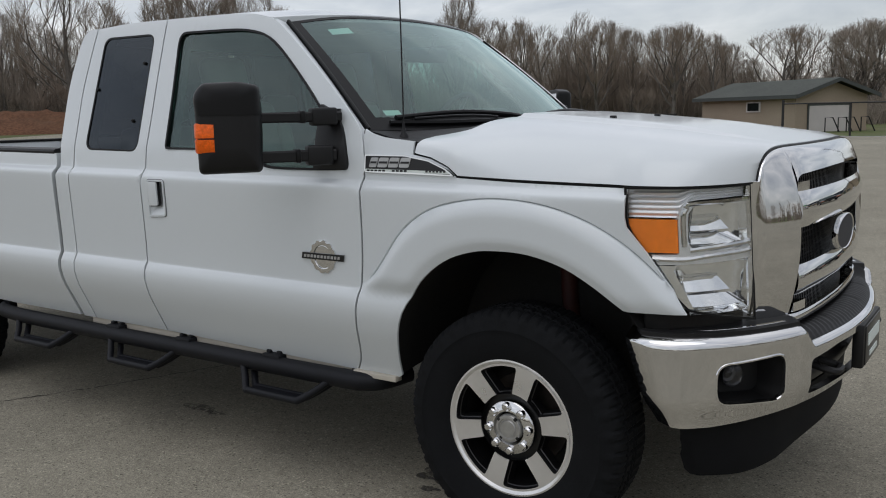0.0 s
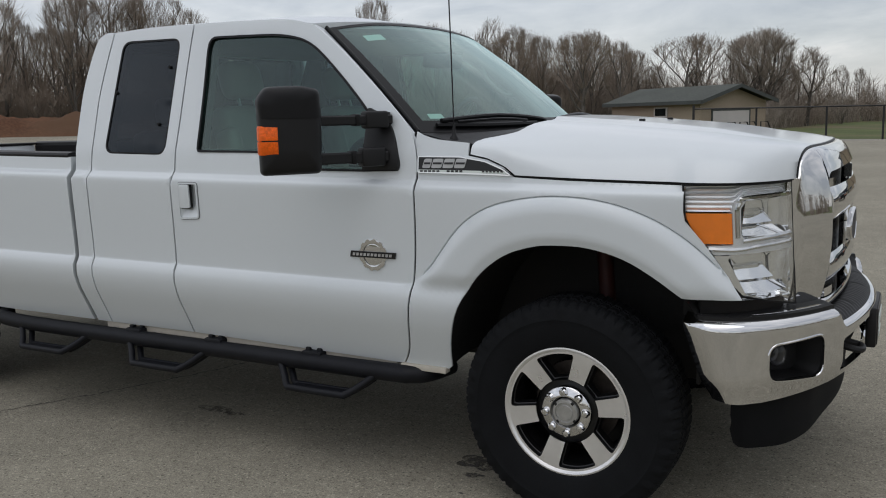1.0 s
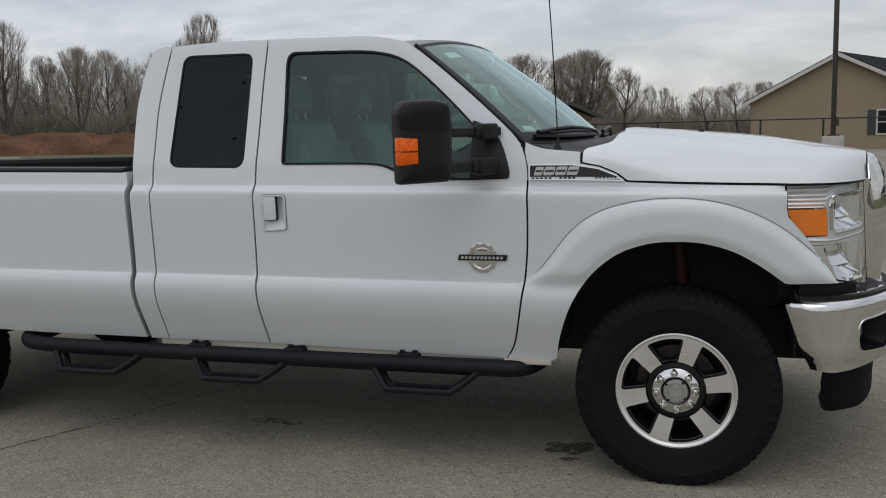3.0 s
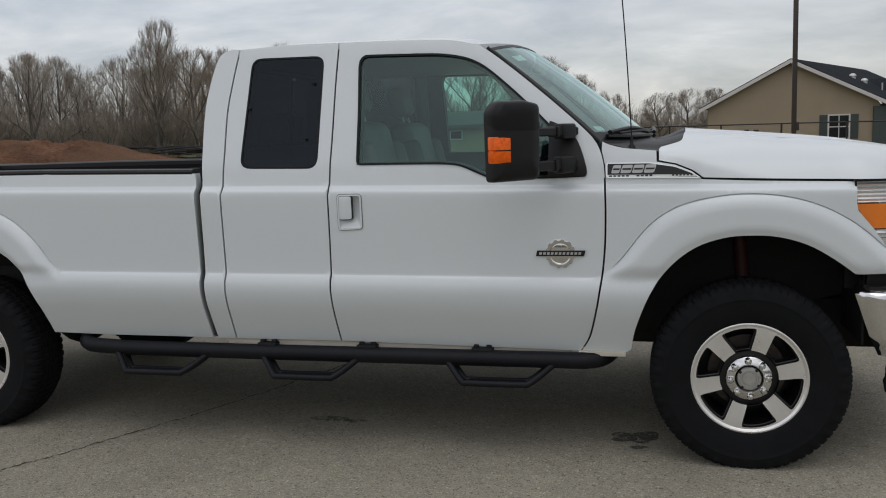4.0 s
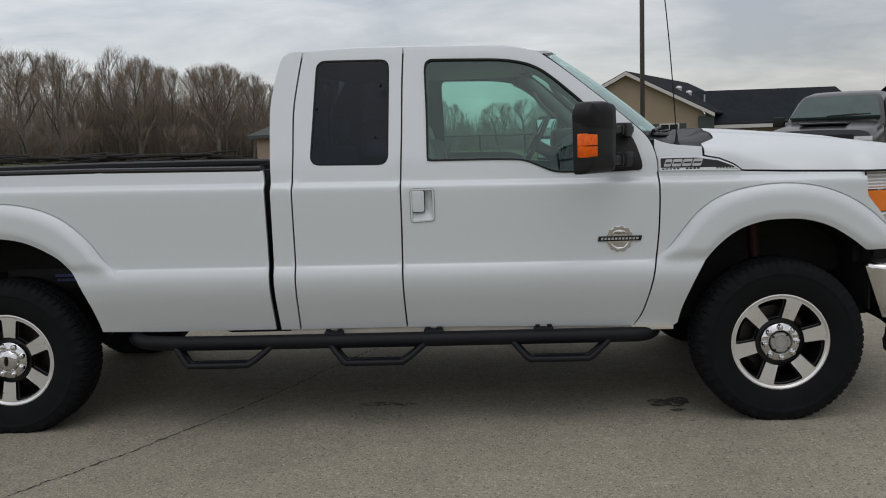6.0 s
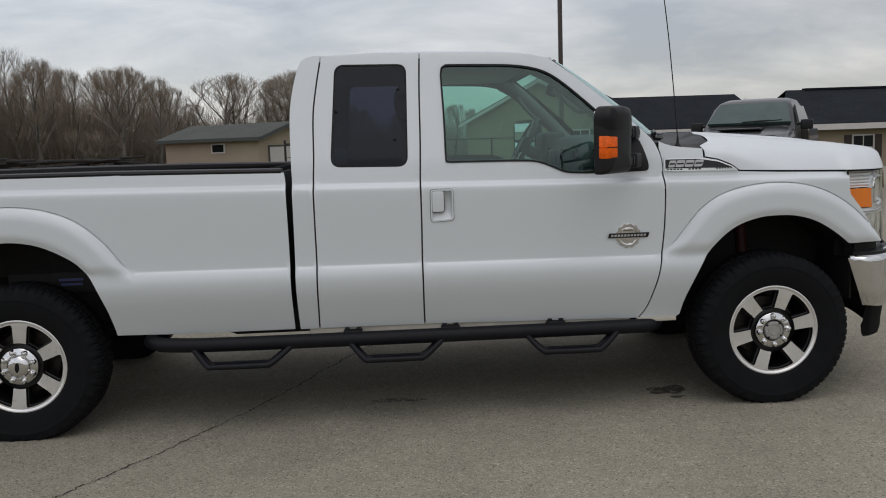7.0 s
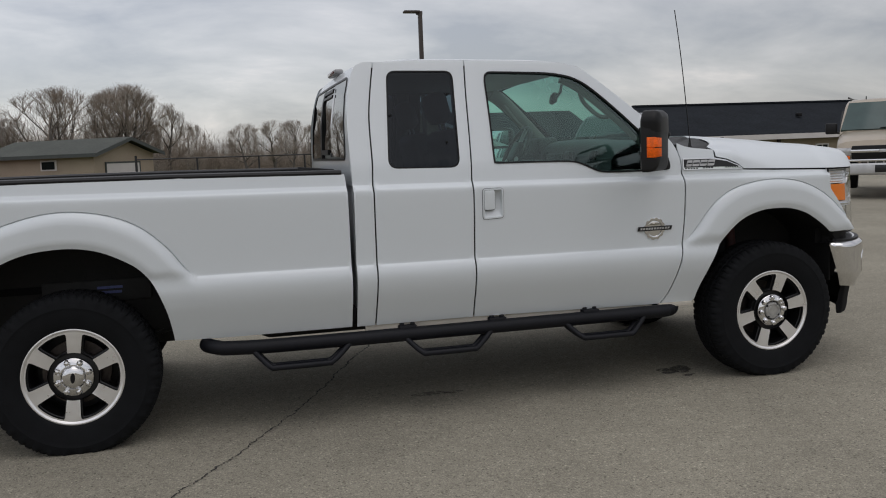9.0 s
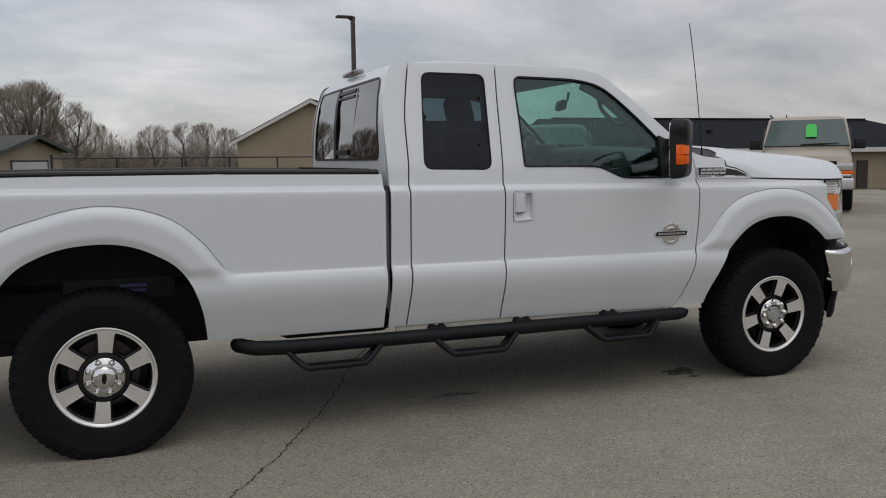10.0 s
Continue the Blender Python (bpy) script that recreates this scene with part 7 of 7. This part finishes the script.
for x0, x in zip((None,) + FENCE_X, FENCE_X):
    g = ground_z(x, 28.45)
    end = x0 is None
    part("post", tube([(x, 28.45, g - .1), (x, 28.45, g + (1.27 if end else 1.15))], .045 if end else .034, 8), M_FENCE, fence)
    if not end:
        part("rail", tube([(x0, 28.45, ground_z(x0, 28.45) + 1.13), (x, 28.45, g + 1.13)], .024, 8), M_FENCE, fence)
# ---- light pole ----
pole = thing("light_pole", "tall bronze parking lot light pole on concrete base", "light pole", (3.58, 23.0, ground_z(3.58, 23)))
part("base", add_lathe(bmesh.new(), [(.30, ground_z(3.58, 23) - .1), (.30, .98), (.27, 1.02), (.0005, 1.02)], 24, "z", Matrix.Translation((3.58, 23.0, 0))), M_CONC, pole, "round concrete base")
part("shaft", box((3.58 - .065, 23 - .065, 1.0), (3.58 + .065, 23 + .065, 6.02), .01), M_BRONZE, pole)
part("base_plate", box((3.58 - .16, 23 - .16, 1.02), (3.58 + .16, 23 + .16, 1.06), .006), M_BRONZE, pole)
part("lamp_head", box((3.03, 22.86, 6.00), (3.56, 23.14, 6.07), .02, None, 2), M_BRONZE, pole, "flat lamp head")
part("arm", box((3.45, 22.96, 5.94), (3.66, 23.04, 6.06), .01), M_BRONZE, pole)
part("junction_box", box((3.64, 22.92, 1.30), (3.72, 23.08, 1.55), .01), M_BRONZE, pole)

# ---- earth mound and log pile ----
rng = random.Random(11)
LINE = smooth_path([(-52, 12, 0), (-46.5, 22, 0), (-40.5, 29, 0), (-35.5, 34, 0), (-30.5, 38.5, 0), (-25, 43, 0), (-19, 47, 0), (-13, 50, 0)], 28)
bm = bmesh.new()
rows = []
for i, p in enumerate(LINE):
    a, b = LINE[max(0, i - 1)], LINE[min(len(LINE) - 1, i + 1)]
    d = (b - a).normalized()
    n = Vector((d.y, -d.x, 0))
    t = i / (len(LINE) - 1)
    fade = 1 - .9 * sstep(.54, .68, t)
    h = 1.05 * sstep(0, .15, t) * fade * (1 - sstep(.9, 1, t))
    row = []
    for j in range(29):
        v = j / 28 * 2 - 1
        q = p + n * v * 3.4
        z = ground_z(q.x, q.y) + h * max(0, 1 - abs(v) ** 1.6) * (1 + .35 * noise.noise(q * .35)) + (.24 * noise.noise(q * .9) + .17 * noise.noise(q * 2.3) + .10 * noise.noise(q * 5.1)) * (1 - abs(v) ** 3) * fade - .06
        row.append(bm.verts.new((q.x, q.y, z)))
    rows.append(row)
for r0, r1 in zip(rows, rows[1:]):
    for j in range(28):
        bm.faces.new((r0[j], r1[j], r1[j + 1], r0[j + 1]))
tagged(part("earth_mound", bm, M_DIRT), "low mound of bare reddish-brown earth", "earth mound")
for k in range(84):
    t = rng.uniform(.625, .925)
    p = LINE[int(t * (len(LINE) - 1))]
    ang = rng.uniform(-.5, .5) + .3
    L = rng.uniform(1.2, 3.6)
    d = Vector((math.cos(ang), math.sin(ang) * .6, rng.uniform(-.08, .10))) * L / 2
    r = rng.choice((.03, .04, .05, .07, .09, .12))
    c = Vector((p.x + rng.uniform(-1, 1), p.y + rng.uniform(-1.2, .2), 0))
    c.z = ground_z(c.x, c.y) + r + rng.uniform(0, .68)
    mid = c + Vector((rng.uniform(-.1, .1), rng.uniform(-.1, .1), rng.uniform(-.05, .1)))
    tagged(part("log", tube([c - d, mid, c + d], [r, r * .9, r * .6], 7), M_LOG), "dark felled log lying on the brush pile", "log", "logs in the brush pile")


# ---- trees: bare, tapered, many fine twigs ----
def grow(seed, height, wide=.27, low=.30, limbs=6, kids=(3, 3, 3), twigs=5, gnarl=.14, stems=1):
    """Trunk and limbs, and the fine twigs, of a bare tree whose branches fork until they reach a rounded crown."""
    r = random.Random(seed)
    wood, twig = bmesh.new(), bmesh.new()
    mid = Vector((0, 0, height * (.5 + low * .45)))
    rad = Vector((height * wide, height * wide, height * (.5 - low * .45)))

    def reach(p, d):
        """Distance from p along d to the crown's outline."""
        q = Vector([(a - c) / k for a, c, k in zip(p, mid, rad)])
        e = Vector([a / k for a, k in zip(d, rad)])
        aa, bb, cc = e.dot(e), q.dot(e), q.dot(q) - 1
        h = bb * bb - aa * cc
        return max(height * .03, (-bb + math.sqrt(h)) / aa) if h > 0 else height * .06

    def turn(d, lean):
        side = Matrix.Rotation(r.uniform(0, 2 * math.pi), 3, d) @ d.orthogonal().normalized()
        return (d * math.cos(lean) + side * math.sin(lean)).normalized()

    def line(p, d, length, r0, r1, n, bend, into, seg):
        pts, rr = [p.copy()], [r0]
        q, dd = p.copy(), d.copy()
        for i in range(n):
            dd = (dd + Vector((r.uniform(-bend, bend), r.uniform(-bend, bend), r.uniform(-bend * .4, bend)))).normalized()
            q = q + dd * length / n
            pts.append(q.copy())
            rr.append(r0 + (r1 - r0) * (i + 1) / n)
        add_tube(into, pts, rr, seg, caps=False)
        return pts, dd

    def branch(p, d, r0, level):
        length = reach(p, d) * r.uniform(.34, .66)
        last = level == len(kids)
        pts, dd = line(p, d, length, r0, max(.006, r0 * .5), 3 if level < 2 else 2, gnarl, wood if level < 2 else twig, 5 if level == 0 else (4 if level == 1 else 3))
        for k in range(twigs if last else (3 if level else 1)):
            t = r.random()
            f = t * (len(pts) - 1)
            j = min(len(pts) - 2, int(f))
            a = pts[j].lerp(pts[j + 1], f - j)
            td = turn(dd, r.uniform(.15, .9))
            td = (td + Vector((0, 0, .45))).normalized()
            line(a, td, min(height * r.uniform(.06, .15), reach(a, td) * r.uniform(.6, 1.5)), .0064, .0036, 1, .30, twig, 3)
        if last:
            return
        n = kids[level]
        for k in range(n):
            if k < n - 1:
                a, lean = pts[-1], r.uniform(.20, .55)
            else:
                a, lean = pts[1], r.uniform(.45, .95)
            branch(a, (turn(dd, lean) + Vector((0, 0, .22))).normalized(), max(.0068, r0 * (.62 if k == 0 else .48)), level + 1)

    for s in range(stems):
        base = Vector((0, 0, -.3)) if stems == 1 else Vector((r.uniform(-.35, .35), r.uniform(-.35, .35), -.2))
        up = Vector((r.uniform(-.05, .05), r.uniform(-.05, .05), 1)) if stems == 1 else Vector((r.uniform(-.45, .45), r.uniform(-.45, .45), 1))
        thick = height * (.019 if stems == 1 else .009)
        pts, dd = line(base, up.normalized(), height * (.62 if stems == 1 else .35), thick, thick * .35, 6, .05, wood, 7)
        for k in range(limbs):
            t = low + (1 - low) * (k + r.random()) / limbs
            f = t * 6
            j = min(5, int(f))
            a = pts[j].lerp(pts[j + 1], f - j)
            lean = 1.05 - .75 * t + r.uniform(-.15, .15)
            turned = 2.4 * k + r.uniform(-.5, .5)
            d = Vector((math.sin(lean) * math.cos(turned), math.sin(lean) * math.sin(turned), math.cos(lean)))
            branch(a, d, thick * (.55 - .25 * t), 0)
        branch(pts[-1], dd, thick * .35, 0)
    return wood, twig


TREES, HIGH = [], {}
for sd, wd, low, limbs, kids, gn in ((3, .30, .16, 7, (3, 3, 3), .14), (8, .23, .20, 7, (3, 3, 3), .10), (21, .33, .15, 8, (3, 3, 3), .18), (34, .26, .14, 7, (3, 3, 3), .12), (47, .30, .22, 7, (3, 3, 3), .22)):
    w, t = grow(sd, 9.0, wd, low, limbs, kids, 6, gn)
    top = max(v.co.z for v in t.verts)
    tr = thing("tree", "bare grey-brown tree at the edge of the field", "tree", (0, 0, 0), "bare trees round the lot")
    part("trunk", w, M_BARK, tr)
    part("crown", t, M_TWIG, tr, "fine bare twigs", False)
    TREES.append(tr)
    HIGH[tr.name] = top
SHRUBS = []
for sd, h in ((5, 4.2), (15, 3.4)):
    w, t = grow(sd, h, .42, .12, 2, (3, 3), 5, .2, 6)
    sh = thing("shrub", "bare brown brush at the wood's edge", "shrub", (0, 0, 0), "brush at the wood's edge")
    HIGH[sh.name] = max(v.co.z for v in t.verts)
    part("stem", w, M_BARK, sh)
    part("crown", t, M_TWIG, sh, "fine bare twigs", False)
    SHRUBS.append(sh)
rng = random.Random(77)
placed = {}


def plant(kind, x, y, high, wide=1.0):
    """One tree or shrub whose top stands high metres over level ground."""
    src = kind[rng.randrange(len(kind))]
    g = ground_z(x, y) - .05
    m = Matrix.Translation((x, y, g)) @ pose(0, 0, 0, 0, 0, rng.uniform(0, 360))
    s = (high - g) / HIGH[src.name]
    if src.name not in placed:
        placed[src.name] = True
        c = src
        c.matrix_basis = m
    else:
        c = copy_thing(src, m)
    c.scale = (s * wide, s * wide, s)


def polar_xy(az, d):
    return -1.5 + d * math.sin(radians(az)), -4.5 + d * math.cos(radians(az))


def wood_line(az):
    """Distance of the wood's edge and the height of its tops at a bearing."""
    d = float(np.interp(az, [-66, -50, -40, -5, -1, 34], [60, 62, 78, 80, 118, 135]))
    h = float(np.interp(az, [-66, -50, -45, -41, -36, -30, -25, -22, -19, -17, -14.5, -13, -4, -1.5, 0, 34], [8.8, 8.9, 9.2, 9.2, 9.4, 9.5, 9.6, 9.5, 8.8, 9.0, 7.6, 5.8, 5.8, 6.8, 6.3, 6.4]))
    return d, h


az = -66.0
while az < 34:
    d, h = wood_line(az)
    for row in range(2):
        x, y = polar_xy(az + rng.uniform(-.7, .7), d + row * 6 + rng.uniform(-3, 3))
        thicket = az > -4 and row == 0
        plant(SHRUBS if thicket else TREES, x, y, h * (rng.uniform(.55, .85) if thicket else rng.uniform(.88, 1.07)), rng.uniform(.7, .95) if az > -4 else rng.uniform(.85, 1.15))
    x, y = polar_xy(az + rng.uniform(-1, 1), d - 4 + rng.uniform(-2, 2))
    plant(SHRUBS, x, y, h * rng.uniform(.35, .5), 1.3)
    az += 1.85 if az < -2 else 2.2
# the taller single trees: x, y, height, crown radius
for x, y, h, r in ((-47.2, 28.1, 11.2, 4.0), (-45.4, 34.0, 10.6, 2.2), (-43.5, 39.3, 10.8, 3.3), (-42.8, 37.3, 9.6, 3.0), (-42.1, 40.8, 9.3, 2.6), (-41.4, 46.7, 8.1, 2.4), (-36.5, 55.1, 11.1, 2.4), (-30.6, 49.3, 8.1, 3.0), (-30.6, 53.9, 8.6, 2.6), (-28.0, 61.7, 8.2, 2.8), (-22.5, 63.6, 8.2, 3.3), (-20.4, 66.2, 7.6, 2.2), (-16.0, 69.2, 7.7, 4.1), (-11.5, 71.9, 7.7, 3.2), (-10.2, 74.1, 8.4, 4.6), (-10.1, 72.4, 8.2, 3.6), (-7.4, 78.5, 7.0, 3.2), (0.3, 94.5, 5.6, 3.0), (3.4, 94.4, 5.9, 3.0), (7.3, 94.0, 5.3, 1.9), (-37.0, 55.0, 9.8, 2.6), (-15.2, 72.7, 8.2, 3.4), (-11.1, 75.5, 8.2, 3.2), (6.2, 104.8, 6.3, 2.4), (16.4, 104.9, 5.3, 1.7), (-44.5, 36.2, 11.2, 3.7), (-47.6, 36.4, 10.4, 3.4)):
    plant(TREES, x, y, h, r / (.29 * h))
# the depth of the woods: thin upright stems with side twigs
bm_v, bm_f = [], []


def sliver(a, b, r0, r1):
    d = (b - a).normalized()
    u = d.orthogonal().normalized()
    v = d.cross(u)
    k = len(bm_v)
    for p, r in ((a, r0), (b, r1)):
        for j in range(3):
            q = 2.0944 * j
            bm_v.append(p + (u * math.cos(q) + v * math.sin(q)) * r)
    for j in range(3):
        bm_f.append((k + j, k + (j + 1) % 3, k + 3 + (j + 1) % 3, k + 3 + j))


def wood_stems(n, az0, az1, fat, tops=(.18, .25, .32, .42, .55, .66, .70), spread=(-3, 24)):
    for i in range(n):
        az = rng.uniform(az0, az1)
        d, h = wood_line(az) if az < 40 else (80, 9.5)
        x, y = polar_xy(az, d + rng.uniform(*spread))
        g = ground_z(x, y)
        top = g + (h - g) * rng.choice(tops) * rng.uniform(.8, 1.15)
        a = Vector((x, y, g - .1))
        b = Vector((x + rng.uniform(-.6, .6), y, top))
        sliver(a, b, .04 * fat, .010 * fat)
        for k in range(10):
            t = rng.uniform(.12, .95)
            p = a.lerp(b, t)
            q = p + Vector((rng.uniform(-1, 1), rng.uniform(-1, 1), rng.uniform(.3, 1.3))) * rng.uniform(.5, 1.4) * (.6 + .1 * (top - g))
            sliver(p, q, .013 * fat, .006 * fat)


wood_stems(7000, -67, -3, 1.0)
wood_stems(1500, -25, -13, 1.15)
wood_stems(2600, -3, 35, 1.2)
wood_stems(2600, -14, 35, 1.15, (.18, .24, .30, .36), (-9, 3))
# unseen thick stems behind the viewer, added to darken what paint and glass mirror
wood_stems(900, 60, 255, 13.0)
me = bpy.data.meshes.new("woods")
me.from_pydata(bm_v, [], bm_f)
me.materials.append(M_TWIG)
tagged(new("woods", me), "dense bare brown woods behind the field", "woods", kind="stuff")


# ---- parked vehicles behind ----
def loft(rows):
    bm = bmesh.new()
    R = [[bm.verts.new(p) for p in r] for r in rows]
    n = len(R[0])
    for a, b in zip(R, R[1:]):
        for j in range(n - 1):
            bm.faces.new((a[j], b[j], b[j + 1], a[j + 1]))
    return bm


def section(x, w, z0, z1, crown=.03, tum=.05, n=10):
    """Half-round cross-section of a vehicle body at x: from one sill over the top to the other."""
    pts = []
    for k in range(5):
        t = k / 4
        pts.append((x, -w + tum * t * t, z0 + (z1 - .06 - z0) * t))
    for k in range(1, n):
        a = math.pi * k / n
        pts.append((x, -(w - tum) * math.cos(a) ** 1 if abs(math.cos(a)) < .98 else -(w - tum) * math.copysign(1, math.cos(a)), z1 - .06 + (.06 + crown * math.sin(a)) * min(1, math.sin(a) * 2.2)))
    for k in range(5):
        t = 1 - k / 4
        pts.append((x, w - tum * t * t, z0 + (z1 - .06 - z0) * t))
    return pts


def small_wheel(parent, x, y, r, sgn):
    o = kid("wheel", ME_SW, parent, pose(x, y, r, 0, 0, 0 if sgn < 0 else 180))
    kid("wheel_rim", ME_SR, o)


ME_SW = mesh_of("wheel", add_lathe(bmesh.new(), [(.20, -.10), (.24, -.12), (.33, -.12), (.365, -.09), (.365, .09), (.33, .12), (.20, .12)], 36), M_RUBBER)
ME_SR = mesh_of("wheel_rim", add_lathe(bmesh.new(), [(.0005, -.09), (.08, -.10), (.10, -.07), (.19, -.09), (.21, -.115)], 30), M_GALV)


def vehicle(name, label, category, m, paint, van):
    """A parked vehicle facing its own +x, built about its front axle."""
    v = thing(name, label, category, (0, 0, 0))
    w = .98
    if van:
        hood = [(.86, .55, 1.02, .93), (.80, .5, 1.16, .95), (.55, .5, 1.26, .97), (.20, .5, 1.33, .97), (-.05, .5, 1.37, .97)]
        cab = [(-.05, .5, 1.38, .97), (-.25, .5, 1.55, .965), (-.62, .5, 1.98, .90), (-.75, .5, 2.06, .88), (-1.2, .5, 2.10, .90), (-3.0, .5, 2.12, .92), (-4.3, .5, 2.10, .92), (-4.45, .5, 1.9, .92)]
        ws0, ws1 = (-.10, 1.41), (-.69, 2.00)
    else:
        hood = [(.92, .60, 1.02, .92), (.88, .55, 1.14, .95), (.6, .55, 1.20, .98), (.10, .55, 1.25, .98), (-.50, .55, 1.30, .97)]
        cab = [(-.48, .55, 1.30, .97), (-.60, .55, 1.38, .96), (-1.15, .55, 1.80, .84), (-1.30, .55, 1.87, .80), (-1.8, .55, 1.93, .79), (-2.5, .55, 1.92, .79), (-2.85, .55, 1.86, .80), (-3.0, .55, 1.36, .95)]
        ws0, ws1 = (-.60, 1.40), (-1.18, 1.81)
    part("hood", loft([section(x, b, z0, z1, .05) for x, z0, z1, b in hood]), paint, v)
    part("cab", loft([section(x, b, z0, z1, .03, .04) for x, z0, z1, b in cab]), paint, v)
    n = Vector((ws1[1] - ws0[1], 0, ws0[0] - ws1[0])).normalized()
    rows = []
    for i in range(7):
        t = i / 6
        x, z = ws0[0] + (ws1[0] - ws0[0]) * t, ws0[1] + (ws1[1] - ws0[1]) * t
        hw = (.905 - .125 * t) if van else (.84 - .16 * t)
        rows.append([Vector((x + .03 * (1 - (2 * j / 10 - 1) ** 2), -hw + 2 * hw * j / 10, z)) + n * .045 for j in range(11)])
    glass = part("windscreen", skirt(loft(rows), tuple(-n * .05)), M_CARGLASS, v, "dark windscreen glass")
    if not van:
        part("cargo_bed", loft([section(x, .97, .60, 1.34, .0) for x in (-3.05, -5.0)]), paint, v)
    gl = part("grille", box((.86, -.62, .78), (.95, .62, 1.10), .02), M_TRIM, v, "dark grille")
    if van:
        part("grille_bar", box((.94, -.64, .955), (.975, .64, 1.02), .01), M_CHROME, gl, "chrome grille bar")
        part("grille_bar", box((.94, -.90, .77), (.97, .90, .82), .01), M_CHROME, gl)
        part("emblem", box((.972, -.10, .955), (.985, .10, 1.02), .01), M_GALV, gl, "plain pale emblem")
    part("bumper", box((.86, -.97, .50), (1.02, .97, .74), .04, None, 3), M_GALV if van else M_TRIM, v, "dull silver bumper" if van else "dark bumper")
    part("plate", box((1.02, -.17, .55), (1.03, .17, .70), .003), M_BADGE, v)
    for sgn in (-1, 1):
        part("headlight", box((.80, sgn * .78 - .16, .90), (.93, sgn * .78 + .16, 1.06), .02), M_CARLENS, v, "clear headlight")
        part("turn_signal", box((.80, sgn * .80 - .15, .82), (.935, sgn * .80 + .15, .89), .012), M_AMBER, v, "amber signal")
        mirr = part("door_mirror", box((ws0[0] - .30, sgn * 1.12 - .12, 1.36 if van else 1.27), (ws0[0] - .18, sgn * 1.12 + .12, 1.60 if van else 1.47), .03, None, 3), M_PLASTIC, v, "black door mirror")
        part("mirror_arm", tube([(ws0[0] - .22, sgn * .93, 1.38), (ws0[0] - .22, sgn * 1.05, 1.40)], .03, 8), M_PLASTIC, mirr)
        sx = (-.35, -1.45) if van else (-.95, -2.75)
        part("side_window", slab([(sx[0], sgn * .962, 1.42), (sx[1], sgn * .962, 1.42), (sx[1], sgn * (.93 if van else .835), 1.86 if van else 1.78), (sx[0] - .35, sgn * (.93 if van else .835), 1.86 if van else 1.78)], (0, -sgn, 0), .04), M_WINDARK, v)
        small_wheel(v, 0, sgn * .86, .365, 1 if sgn > 0 else -1)
        small_wheel(v, -3.5, sgn * .86, .365, 1 if sgn > 0 else -1)
        part("wiper", tube([(ws0[0] + .06, sgn * .12, ws0[1] + .05), (ws0[0] + .05, sgn * .12 + .55, ws0[1] + .075)], .012, 6), M_TRIM, glass)
    if van:
        c = Vector((ws0[0] + (ws1[0] - ws0[0]) * .55 + .06, .05, ws0[1] + (ws1[1] - ws0[1]) * .55)) + n * .055
        e1, e2 = Vector((0, 1, 0)), (Vector((ws1[0] - ws0[0], 0, ws1[1] - ws0[1]))).normalized()
        c += e1 * .05
        tag = part("price_tag", slab([c - e1 * .115 - e2 * .20, c + e1 * .115 - e2 * .20, c + e1 * .115 + e2 * .14, c + e1 * .07 + e2 * .21, c - e1 * .07 + e2 * .21, c - e1 * .115 + e2 * .14], tuple(n), .006), M_GREEN, v, "bright green price tag")
        part("roof_rack", tube([(-1.1, -.82, 2.16), (-3.6, -.82, 2.18)], .02, 6), M_TRIM, v)
        part("roof_aerial", tube([(-.95, -.45, 2.09), (-.97, -.45, 2.17)], .012, 6), M_TRIM, v)
    else:
        part("hood_scoop", box((.0, -.42, 1.28), (.55, .42, 1.325), .03, None, 2), paint, v)
    v.matrix_basis = m @ Matrix.Diagonal((1.04, 1.04, 1.06, 1))
    return v


M_CARGLASS = mat("car_glass", (0.046, 0.076, 0.071), 0.08, spec=0.45, var=0.15, var_scale=3)
M_CARLENS = mat("car_lens", (0.5, 0.5, 0.5), 0.12, 0.5, coat=0.8, var=0.2, var_scale=12)
vehicle("parked_pickup", "black parked pickup truck with a dark windscreen", "pickup truck", pose(5.5, 12.9, ground_z(6, 13.4), 0, 0, -122), M_BLACKPAINT, False)
vehicle("parked_van", "champagne-coloured parked van with a green price tag", "van", pose(11.4, 11.1, ground_z(11.4, 11.4), 0, 0, -133), M_TANPAINT, True)
